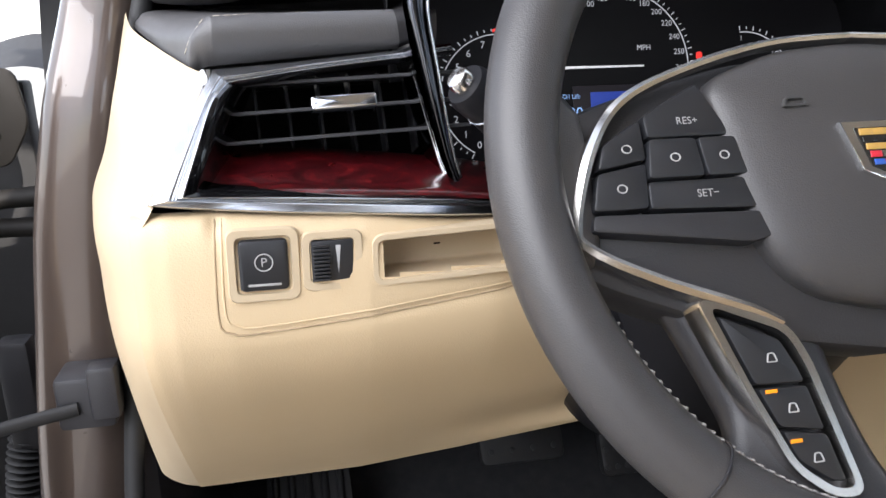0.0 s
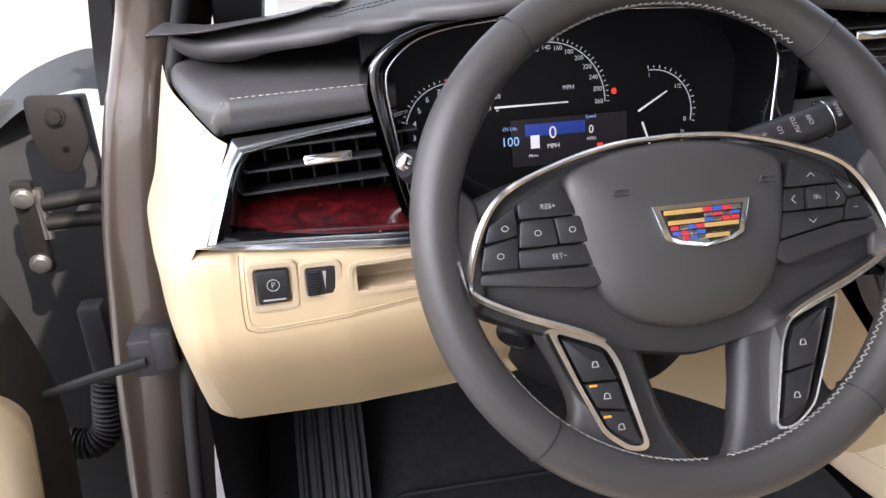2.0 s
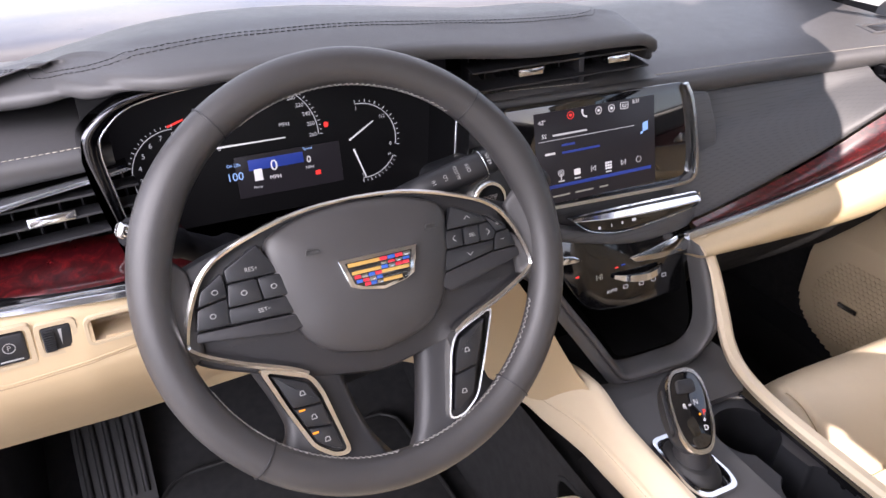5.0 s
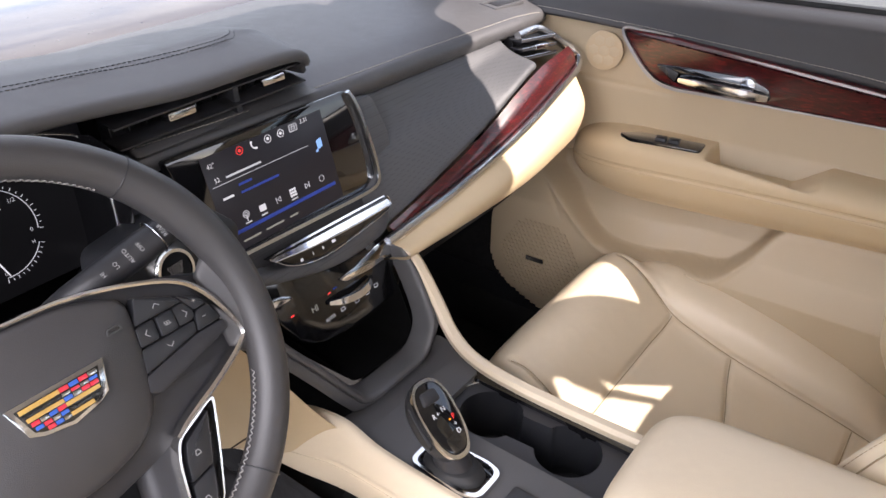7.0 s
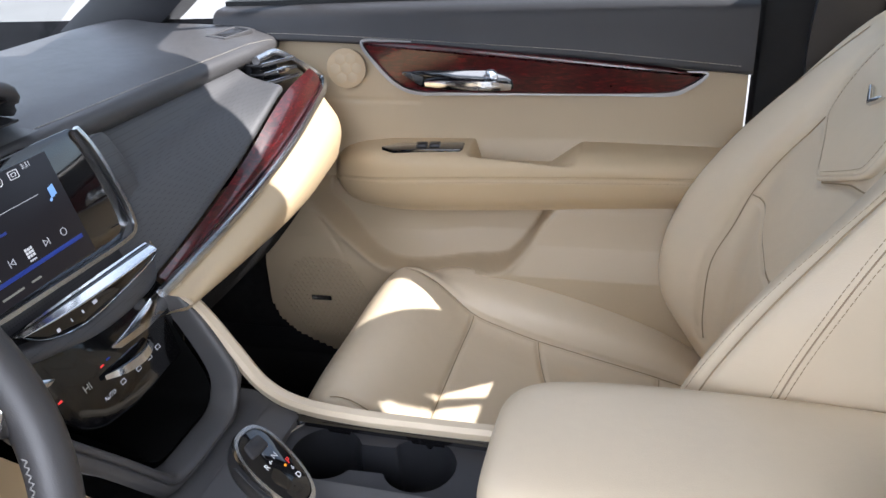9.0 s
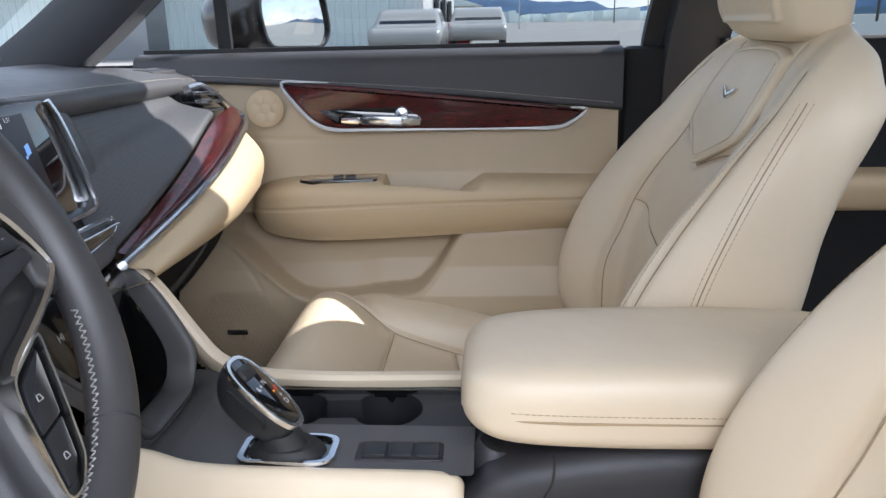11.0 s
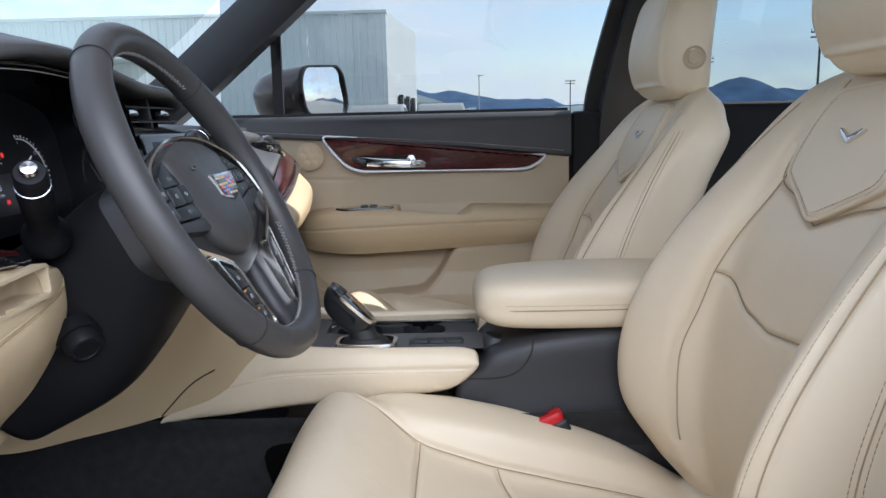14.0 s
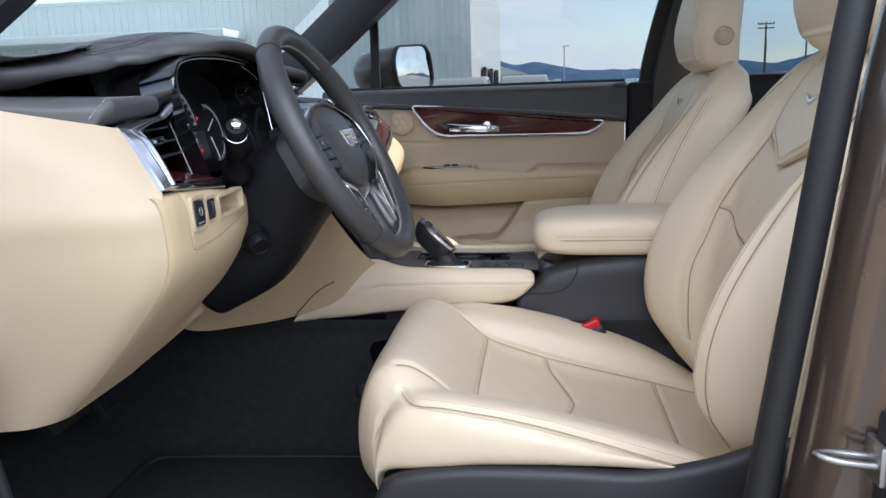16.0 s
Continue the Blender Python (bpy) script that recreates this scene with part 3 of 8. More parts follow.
pad_me = loft(UP, dash_soft, 260, 70, flip=False, straight_u=True, seams=[[(x, 0.1755, z) for x, z in ((-0.13, 1.10), (0.1, 1.091), (0.35, 1.087), (0.6, 1.08), (0.69, 1.075))]], width=0.003, depth=0.002)
dash_pad = part("upper_pad", pad_me, dash, "grey black stitched vinyl dashboard top")
part("stitching", stitches(drape([(x, 0.185, 1.2) for x in np.linspace(-0.12, 0.68, 30)], [pad_me], 300, (0, 0, -1)), thread), dash)

# small sensor outlet let into the top at the passenger side
so_pl = drape([(0.632, 0.232, 1.3), (0.634, 0.232, 1.3)], [pad_me], 2, (0, 0, -1))[0]
SO = Plane(so_pl, (1, -0.05, -0.02), (0.1, 0.98, 0.12))
so_ring = part("sensor_outlet", frame_ring(SO, rounded([(-0.042, -0.018), (0.042, -0.018), (0.042, 0.018), (-0.042, 0.018)], 0.004), rounded([(-0.036, -0.013), (0.036, -0.013), (0.036, 0.013), (-0.036, 0.013)], 0.002), dash_soft, 0.006, 0.0012, 0.002), dash, "small grey sensor outlet in the dashboard top")
under(new("mesh_plate", plate(SO, rounded([(-0.026, -0.010), (0.026, -0.010), (0.026, 0.010), (-0.026, 0.010)], 0.002), plastic, 0.003, 0.0005, 0.0016)), so_ring)

# hood over the instruments and the middle vents
HD = []
for x, yl, zl, h in ((-0.712, 0.40, 1.142, 0.012), (-0.709, 0.345, 1.1425, 0.013), (-0.695, 0.298, 1.139, 0.016), (-0.665, 0.262, 1.136, 0.019), (-0.63, 0.246, 1.138, 0.021), (-0.59, 0.236, 1.141, 0.023), (-0.55, 0.220, 1.147, 0.025), (-0.51, 0.190, 1.156, 0.025), (-0.45, 0.145, 1.169, 0.024), (-0.37, 0.125, 1.177, 0.023), (-0.27, 0.13, 1.175, 0.023), (-0.17, 0.145, 1.165, 0.024), (-0.05, 0.152, 1.151, 0.025), (0.06, 0.158, 1.148, 0.024),
                     (0.11, 0.163, 1.144, 0.02), (0.135, 0.175, 1.130, 0.012), (0.150, 0.20, 1.112, 0.002)):
    top = zl + h
    HD.append(prof(x, [(0.66, max(1.075, top - 0.115)), (0.50, top - 0.055), (0.36, top - 0.015), (0.25, top + 0.002), (yl + 0.06, top), (yl + 0.018, zl + h * 0.62), (yl + 0.003, zl + 0.010), (yl, zl + 0.003), (yl + 0.005, zl - 0.003), (yl + 0.03, zl - (0.012 if x < -0.62 else 0.004)), (max(0.27, yl + 0.05), zl - (0.014 if x < -0.62 else 0.002))]))
stit = [[(x, y, z) for x, y, z in ((-0.66, 0.33, 1.16), (-0.58, 0.27, 1.17), (-0.48, 0.205, 1.186), (-0.37, 0.185, 1.196), (-0.27, 0.19, 1.192), (-0.17, 0.20, 1.185), (-0.05, 0.21, 1.177), (0.05, 0.215, 1.172), (0.08, 0.24, 1.166), (0.09, 0.3, 1.155))]]
hood_me = loft(HD, dash_soft, 150, 80, seams=stit, width=0.004, depth=0.003)
hood = part("instrument_hood", hood_me, dash, "grey black vinyl hood with a double stitched seam")
for dy in (0.004, -0.004):
    part("stitching", stitches(drape([(x, y + dy, 1.3) for x, y, z in stit[0][:-1]], [hood_me], 260, (0, 0, -1)), plastic_grey), dash)

# right: perforated face, wood, chrome strip, cream pad
def strip(x):
    """The chrome strip's line on the right side: depth and height at x."""
    t = (x - 0.17) / 0.51
    return 0.088 + 0.012 * t - 0.02 * math.sin(math.pi * t), 0.912 + 0.096 * t


face = []
for x in (0.150, 0.205, 0.28, 0.38, 0.47, 0.52, 0.542):
    ys, zs = strip(x)
    t = max(0, (x - 0.17) / 0.51)
    wtop = (0.004 + 0.045 * max(0, min(1, t * 1.35)) ** 1.1) * (1 - 2.6 * max(0, x - 0.5))
    y0, z0 = ys + 0.014 + wtop * 0.25, zs + wtop
    ztop = 1.062
    face.append([(x - (0.012 if x < 0.16 else 0), 0.20, ztop + 0.004), (x, 0.178, ztop), (x, 0.160, ztop * 0.7 + z0 * 0.3), (x, (0.16 + y0) / 2 + 0.004, (ztop + z0) / 2), (x, y0 + 0.004, z0 + 0.012), (x, y0 + 0.002, z0 + 0.002), (x, y0 + 0.012, z0 - 0.004)])
part("face_panel", loft(face, dash_perf, 60, 40), dash, "finely dotted grey vinyl dashboard face")
wd, pad = [], []
for x in (0.172, 0.24, 0.32, 0.40, 0.48, 0.56, 0.62, 0.66):
    ys, zs = strip(x)
    t = max(0, (x - 0.17) / 0.51)
    wtop = (0.004 + 0.045 * max(0, min(1, t * 1.35)) ** 1.1) * (1 - 2.6 * max(0, x - 0.5))
    wd.append([(x, ys + 0.012 + wtop * 0.25, zs + wtop + 0.001), (x, ys + 0.004 + wtop * 0.16, zs + wtop * 0.7), (x, ys + 0.004, zs + wtop * 0.3), (x, ys + 0.004, zs + 0.003), (x, ys + 0.012, zs)])
part("wood_trim", loft(wd, wood, 50, 16), dash, "glossy red burl wood dashboard strip")
for x in (0.160, 0.20, 0.27, 0.36, 0.45, 0.54, 0.62, 0.665, 0.69, 0.70):
    ys, zs = strip(min(x, 0.67))
    e = max(0, (x - 0.62) / 0.08)
    zb = 0.885 + 0.035 * max(0, (x - 0.45) / 0.25) ** 2 - 0.004
    b = 0.035 * (1 - e * 0.7)
    pad.append([(x, ys + 0.01 + e * 0.03, zs - 0.003), (x, ys - 0.006 + e * 0.03, zs - 0.008), (x, ys - b * 0.8 + e * 0.03, zs * 0.7 + zb * 0.3), (x, ys - b + e * 0.04, (zs + zb) / 2), (x, ys - b * 0.8 + e * 0.05, zs * 0.2 + zb * 0.8), (x, ys - b * 0.3 + e * 0.06, zb), (x, ys + 0.03 + e * 0.05, zb - 0.008), (x, 0.20, zb + 0.01)])
part("knee_pad", loft(pad, cream_soft, 70, 40, seams=[[(x, 0.06, 0.895 + 0.035 * max(0, (x - 0.45) / 0.25) ** 2) for x in np.linspace(0.2, 0.66, 10)]], width=0.003, depth=0.002), dash, "cream padded panel above the glove box")
cpath = [(x, strip(x)[0] - 0.001, strip(x)[1] - 0.002) for x in (0.155, 0.2, 0.3, 0.4, 0.5, 0.6, 0.655)] + [(0.684, 0.110, 1.012), (0.668, 0.125, 1.030), (0.63, 0.140, 1.058), (0.605, 0.147, 1.070), (0.58, 0.149, 1.071), (0.553, 0.150, 1.070)]
part("chrome_strip", outward(sweep(cpath, [(-0.005, 0.0055), (0.0, 0.0068), (0.005, 0.0055), (0.006, 0.0), (0.005, -0.0055), (0, -0.0065), (-0.005, -0.0055), (-0.006, 0)], band_metal, 120, (0, -1, 0.35))), dash, "bright chrome strip")
part("glove_box", loft([[(x, 0.13, 0.884), (x, 0.16, 0.80), (x, 0.24, 0.70), (x, 0.34, 0.65), (x, 0.55, 0.62)] for x in (0.2, 0.45, 0.66)], carpet, 10, 20), dash, "black lower glove box panel")


def vent(parent, pl, w, h, n_vane, tabs, divider=None, rim=False):
    """An air vent: dark housing, slats, upright vanes behind, chrome thumb tabs. Its plane's middle is the vent's middle."""
    v = part("air_vent", box(pl, -w / 2, w / 2, -h / 2, h / 2, shade_black, 0.012, -0.045), parent, "black air vent with chrome thumb tabs")
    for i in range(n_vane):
        b = -h / 2 + h * (i + 0.5) / n_vane
        sub = new("slat", box(Plane(pl.at(0, b, -0.004), pl.u, pl.v * 0.25 - pl.n), -w / 2, w / 2, -0.014, 0.014, plastic, 0.0022, 0.0011, 0.0006))
        under(sub, v)
    k = max(3, int(w / 0.02))
    for i in range(k):
        a = -w / 2 + w * (i + 0.5) / k
        under(new("vane", box(Plane(pl.at(a, 0, -0.028), pl.v, pl.n), -h / 2, h / 2, -0.009, 0.009, plastic, 0.0015, 0.0007, 0.0004)), v)
    if rim:
        for i in range(n_vane):
            b = -h / 2 + h * (i + 0.5) / n_vane
            under(new("slat_edge", tube([pl.at(-w / 2, b, 0.010), pl.at(w / 2, b, 0.010)], 0.0011, chrome, 4, 8, straight=True)), v)
    for a, b, tw in tabs:
        under(new("thumb_tab", plate(Plane(pl.at(a, b, 0.006), pl.u, pl.v), rounded([(-tw / 2, -0.0045), (tw / 2, -0.0045), (tw / 2, 0.0045), (-tw / 2, 0.0045)], 0.002), chrome, 0.014, 0.0015, 0.004)), v)
    if divider is not None:
        under(new("divider", box(Plane(pl.at(divider, 0, 0.0), pl.u, pl.v), -0.004, 0.004, -h / 2 - 0.002, h / 2 + 0.002, plastic, 0.03, 0.003, 0.0015)), v)
    return v


vent(dash, Plane((0.590, 0.139, 1.047), (0.97, -0.15, -0.08), (0.05, 0.25, 0.96)), 0.084, 0.040, 3, [(0.006, -0.002, 0.032)], rim=True)
vent(dash, Plane((0.005, 0.190, 1.1235), (1, 0.02, 0.0), (0, 0.12, 1)), 0.25, 0.042, 2, [(-0.048, 0.0, 0.034), (0.078, 0.0, 0.034)], 0.028)
part("vent_shelf", loft([[(x, 0.17, 1.098), (x, 0.185, 1.099), (x, 0.23, 1.104)] for x in (-0.14, 0.0, 0.14)], dash_soft, 8, 8), dash)

# left: stitched shelf, chrome surround, wood, vent, cream knee panel with switches
SHF = [[(x, 0.44, 1.124), (x, 0.32, 1.117), (x, 0.22, 1.1125), (x, y + 0.012, z + 0.001), (x, y + 0.003, z - 0.001), (x, y, z - 0.006), (x, y + 0.003, z - 0.018), (x, y + 0.012, zb)] for x, y, z, zb in ((-0.50, 0.176, 1.112, 1.091), (-0.53, 0.172, 1.111, 1.088), (-0.59, 0.169, 1.110, 1.084), (-0.634, 0.167, 1.109, 1.081))]
SHF += [[(-0.700, 0.44, 1.124), (-0.694, 0.32, 1.118), (-0.660, 0.22, 1.1105), (-0.645, 0.180, 1.1085), (-0.643, 0.171, 1.1065), (-0.643, 0.168, 1.102), (-0.644, 0.171, 1.091), (-0.645, 0.180, 1.080)],
        [(-0.712, 0.44, 1.118), (-0.707, 0.32, 1.112), (-0.676, 0.225, 1.101), (-0.658, 0.187, 1.0985), (-0.653, 0.177, 1.098), (-0.652, 0.174, 1.095), (-0.651, 0.176, 1.088), (-0.650, 0.183, 1.0785)],
        [(-0.714, 0.44, 1.113), (-0.710, 0.32, 1.107), (-0.682, 0.235, 1.092), (-0.666, 0.20, 1.084), (-0.660, 0.188, 1.081), (-0.657, 0.183, 1.080), (-0.655, 0.182, 1.079), (-0.653, 0.186, 1.076)]]
shelf_me = loft(SHF, dash_soft, 70, 60, flip=True, seams=[[(-0.50, 0.180, 1.1125), (-0.59, 0.174, 1.111), (-0.642, 0.173, 1.108), (-0.652, 0.176, 1.097), (-0.656, 0.182, 1.08)]], width=0.0025, depth=0.0015)
part("left_shelf", outward_up(shelf_me), dash, "dark grey stitched vinyl shelf above the vent")
part("stitching", stitches(drape([(x, y, 1.3) for x, y in ((-0.640, 0.179), (-0.59, 0.181), (-0.54, 0.184), (-0.505, 0.188))], [shelf_me], 90, (0, 0, -1)), thread), dash)
part("stitching", stitches([(-0.646, 0.1745, 1.1085), (-0.655, 0.181, 1.098), (-0.660, 0.188, 1.088)], thread), dash)


def band(outer, inner, n, first, last):
    """A flat chrome flange between two lines, with a raised outer land, a groove and an inner land."""
    out = arr(outer)
    inn = arr(inner)
    rows = []
    for k, h in ((0.0, 0.004), (0.02, 0.0), (0.10, -0.0018), (0.55, -0.0022), (0.64, -0.0012), (0.68, 0.0012), (0.74, 0.0012), (0.80, -0.001), (0.93, -0.001), (1.0, 0.002), (1.03, 0.010)):
        rows.append([tuple(o + (i - o) * k + np.array((0.25 * h, h, -0.3 * h))) for o, i in zip(out, inn)])
    return loft(rows, band_metal, 44, n, straight_u=True)


lo_ = [(-0.455, 0.128, 0.984), (-0.505, 0.103, 0.992), (-0.56, 0.098, 0.9975), (-0.62, 0.097, 1.003), (-0.679, 0.101, 1.009)]
li_ = [(-0.455, 0.140, 0.992), (-0.505, 0.115, 1.001), (-0.56, 0.109, 1.006), (-0.61, 0.103, 1.0105), (-0.657, 0.095, 1.0145)]
part("chrome_strip", band(lo_, li_, 50, 0, 0), dash, "bright chrome vent surround")
so_ = [(-0.679, 0.101, 1.009), (-0.668, 0.121, 1.032), (-0.652, 0.149, 1.061), (-0.643, 0.170, 1.078)]
si_ = [(-0.657, 0.095, 1.0145), (-0.651, 0.106, 1.032), (-0.641, 0.127, 1.060), (-0.632, 0.142, 1.0715)]
part("chrome_strip", band(so_, si_, 40, 0, 0), dash, "broad flat chrome end of the vent surround")
to_ = [(-0.643, 0.170, 1.0785), (-0.58, 0.171, 1.083), (-0.52, 0.177, 1.088), (-0.49, 0.182, 1.091)]
ti_ = [(-0.632, 0.142, 1.0715), (-0.58, 0.158, 1.0775), (-0.52, 0.168, 1.083), (-0.49, 0.174, 1.0865)]
part("chrome_strip", band(to_, ti_, 40, 0, 0), dash, "bright chrome vent surround")
# gloss black funnel from the flange into the vent, wood below the slats
part("vent_frame", loft([[p for p in li_], [(x * 1.0 + 0.0, y + 0.010, z + 0.002) for x, y, z in li_], [(x, y + 0.030, z + 0.003) for x, y, z in li_], [(x, y + 0.045, z + 0.004) for x, y, z in li_]], piano, 16, 40), dash, "gloss black vent frame")
part("vent_frame", loft([[(x - 0.001, y, z) for x, y, z in si_], [(x + 0.006, y + 0.008, z + 0.001) for x, y, z in si_], [(x + 0.010, y + 0.022, z + 0.001) for x, y, z in si_], [(x + 0.018, y + 0.065, z + 0.0) for x, y, z in si_]], piano, 20, 40), dash)
part("vent_frame", loft([[(x, y, z) for x, y, z in ti_], [(x, y + 0.012, z - 0.002) for x, y, z in ti_], [(x, y + 0.05, z - 0.006) for x, y, z in ti_]], piano, 12, 40), dash)
lw = [[(x, 0.186 + k, zt + 0.001), (x, 0.176 + k, zt), (x, 0.150 + k, zt * 0.45 + zb * 0.55 + 0.001), (x, 0.126 + k, zb - 0.0005), (x, 0.116 + k, zb - 0.002), (x, 0.113 + k, zb - 0.006)] for x, k, zt, zb in ((-0.651, -0.004, 1.029, 1.0165), (-0.60, -0.004, 1.026, 1.0140), (-0.55, -0.002, 1.021, 1.0105), (-0.50, 0.004, 1.014, 1.006), (-0.45, 0.016, 1.004, 0.998))]
part("wood_trim", outward_up(loft(lw, wood, 50, 20)), dash, "glossy red burl wood dashboard strip")
vent(dash, Plane((-0.566, 0.168, 1.054), (1, 0.06, 0.03), (-0.08, 0.35, 0.93)), 0.165, 0.054, 3, [(0.002, 0.0, 0.042)])

KN = []
for x, k in ((-0.690, 0.004), (-0.684, 0.001), (-0.67, -0.002), (-0.64, -0.004), (-0.56, -0.003), (-0.48, 0.006), (-0.41, 0.020), (-0.375, 0.034), (-0.358, 0.055)):
    t = max(0, (x + 0.55) / 0.16)
    zb, yb = 0.747 + 0.026 * t, 0.240 - 0.018 * t
    dz = 0.13 * max(0.0, x + 0.6)
    KN.append([(x, 0.112 + k, 1.003 - k * 0.1 - dz), (x, 0.102 + k, 1.000 - k * 0.1 - dz), (x, 0.096 + k, 0.985 - dz * 0.6), (x, 0.093 + k, 0.955), (x, 0.094 + k, 0.925), (x, 0.109 + k * 0.9, 0.893), (x, 0.148 + k * 0.6, 0.845), (x, 0.195 + k * 0.3, 0.793 + 0.012 * t), (x, yb - 0.010, zb + 0.010), (x, yb, zb), (x, yb + 0.012, zb + 0.002), (x, yb + 0.03, zb + 0.010)])
plate_line = [(-0.644, 0.098, 1.003), (-0.646, 0.095, 0.945), (-0.640, 0.094, 0.936), (-0.625, 0.094, 0.934), (-0.55, 0.094, 0.939), (-0.47, 0.103, 0.945), (-0.42, 0.115, 0.950), (-0.405, 0.12, 0.965), (-0.40, 0.12, 0.99)]
kn_me = loft(KN, cream_soft, 150, 130, flip=True, straight_u=True, seams=[plate_line], width=0.0035, depth=0.0035)
punch(kn_me, -0.551, -0.470, 0.9615, 0.985, 0.125)
# a darker cord paints the groove's shade, a cream one beside it its edge
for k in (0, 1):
    part("moulded_line", tube(drape([(x + 0.004 * k, 0.0, z + 0.004 * k) for x, y, z in plate_line], [kn_me], 90, (0, 1, 0), 0.0), 0.0007, groove_shade if k == 0 else cream_soft, 90, 6), dash)
knee = part("knee_panel", kn_me, dash, "cream padded knee panel below the vent")
end = [[(-0.718, 0.335, 1.118), (-0.705, 0.28, 1.1045), (-0.681, 0.225, 1.0915), (-0.659, 0.178, 1.081), (-0.646, 0.162, 1.076)], [(-0.728, 0.305, 1.06), (-0.721, 0.270, 1.06), (-0.702, 0.205, 1.052), (-0.679, 0.150, 1.042), (-0.662, 0.126, 1.036)], [(-0.737, 0.295, 1.02), (-0.731, 0.262, 1.02), (-0.712, 0.19, 1.018), (-0.692, 0.130, 1.013), (-0.675, 0.104, 1.0095)]]
for z, yf in ((0.985, 0.099), (0.953, 0.0965), (0.925, 0.0975), (0.893, 0.1115), (0.845, 0.1495), (0.793, 0.195), (0.760, 0.227), (0.746, 0.241)):
    w = 0.335 - yf
    end.append([(-0.749 + 0.1 * max(0, 0.86 - z), 0.335 - w * 0.22, z), (-0.743 + 0.1 * max(0, 0.86 - z), 0.335 - w * 0.34, z), (-0.724, 0.335 - w * 0.68, z), (-0.706, yf + w * 0.10, z), (-0.688, yf + 0.001, z)])
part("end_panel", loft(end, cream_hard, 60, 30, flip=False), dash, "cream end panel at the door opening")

# switches: parking brake, dimmer wheel, cubby
SW = Plane((-0.605, 0.0912, 0.973), (1, 0.05, -0.02), (0, 0.06, 1))


def switch_pocket(a0, a1, b0, b1):
    o = rounded([(a0 - 0.005, b0 - 0.005), (a1 + 0.005, b0 - 0.005), (a1 + 0.005, b1 + 0.005), (a0 - 0.005, b1 + 0.005)], 0.006, 5)
    i = rounded([(a0, b0), (a1, b0), (a1, b1), (a0, b1)], 0.004, 5)
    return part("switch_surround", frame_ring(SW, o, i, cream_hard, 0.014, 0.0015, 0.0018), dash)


switch_pocket(-0.029, 0.001, -0.015, 0.017)
pb = part("parking_brake_switch", box(SW, -0.0275, -0.0005, -0.0135, 0.0155, button_black, 0.012, 0.003, 0.0015, 0.003), dash, "black electric parking brake switch")
under(new("symbol", merged([lettering("P", SW, -0.014, 0.003, 0.007, white_mark, 0.0036), frame_ring(Plane(SW.at(-0.014, 0.003, 0.0033), SW.u, SW.v), [(0.0052 * math.cos(a), 0.0052 * math.sin(a)) for a in np.linspace(0, 6.28, 24, endpoint=False)], [(0.0045 * math.cos(a), 0.0045 * math.sin(a)) for a in np.linspace(0, 6.28, 24, endpoint=False)], white_mark, 0.0004, 0.0001, 0.0004)])), pb)
under(new("indicator_bar", box(SW, -0.023, -0.005, -0.0105, -0.0092, white_mark, 0.0008, 0.0036, 0.0001)), pb)
switch_pocket(0.012, 0.037, -0.0115, 0.0135)
dm = part("dimmer_switch", box(SW, 0.0125, 0.0365, -0.011, 0.013, button_black, 0.012, 0.002, 0.001), dash, "black lamp dimmer with ribbed wheel")
for i in range(10):
    under(new("rib", box(SW, 0.0135, 0.0225, -0.010 + i * 0.0022, -0.0088 + i * 0.0022, button_black, 0.004, 0.0045 + 0.0015 * math.sin(math.pi * (i + 0.5) / 10), 0.0004)), dm)
under(new("symbol", plate(SW, [(0.0262, 0.010), (0.0292, 0.010), (0.0275, -0.006)], white_mark, 0.0006, 0.0001, 0.0026)), dm)
o = rounded([(0.047, -0.0165), (0.142, -0.013), (0.142, 0.018), (0.047, 0.0145)], 0.008, 5)
i = rounded([(0.051, -0.0125), (0.138, -0.009), (0.138, 0.014), (0.051, 0.0105)], 0.004, 5)
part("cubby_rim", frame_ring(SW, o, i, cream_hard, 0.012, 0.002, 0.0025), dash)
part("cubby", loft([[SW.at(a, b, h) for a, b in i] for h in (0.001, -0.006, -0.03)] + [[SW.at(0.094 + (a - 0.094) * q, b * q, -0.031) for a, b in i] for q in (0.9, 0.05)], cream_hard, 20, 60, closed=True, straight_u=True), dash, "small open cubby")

# ---- instruments ----
CL = Plane((-0.318, 0.235, 1.058), (1, 0, 0), (0, 0.22, 1))
cluster = thing("instrument_cluster", (-0.318, 0.26, 1.06), "lit digital instrument cluster with round gauges behind clear glass", "instrument cluster")
part("display", box(CL, -0.205, 0.215, -0.07, 0.105, screen_dark, 0.01, 0.0, 0.001, 0.02), cluster)
outer = rounded([(-0.206, 0.045), (-0.200, 0.0), (-0.186, -0.06), (-0.172, -0.090), (-0.10, -0.094), (0.12, -0.088), (0.162, -0.062), (0.176, 0.045), (0.163, 0.071), (0.10, 0.091), (-0.02, 0.097), (-0.10, 0.094), (-0.165, 0.085), (-0.198, 0.066)], 0.012, 4)


def shroud_ring(scale, h, dz=0.0):
    return [CL.at(a * scale, (b - 0.01) * scale + 0.01 + dz, h) for a, b in outer]


shroud = loft([shroud_ring(1.0, 0.0), shroud_ring(0.995, 0.03), shroud_ring(1.0, 0.075, -0.002), shroud_ring(1.02, 0.10, -0.004)], piano, 16, len(outer), closed=True, straight_u=True)
part("bezel", shroud, cluster, "gloss black instrument bezel")
part("bezel_edge", tube([(p[0], p[1], p[2]) for p in shroud_ring(1.0, 0.074, -0.002)][::2], 0.0014, chrome, 120, 8, closed=True), cluster, "thin chrome edge line")
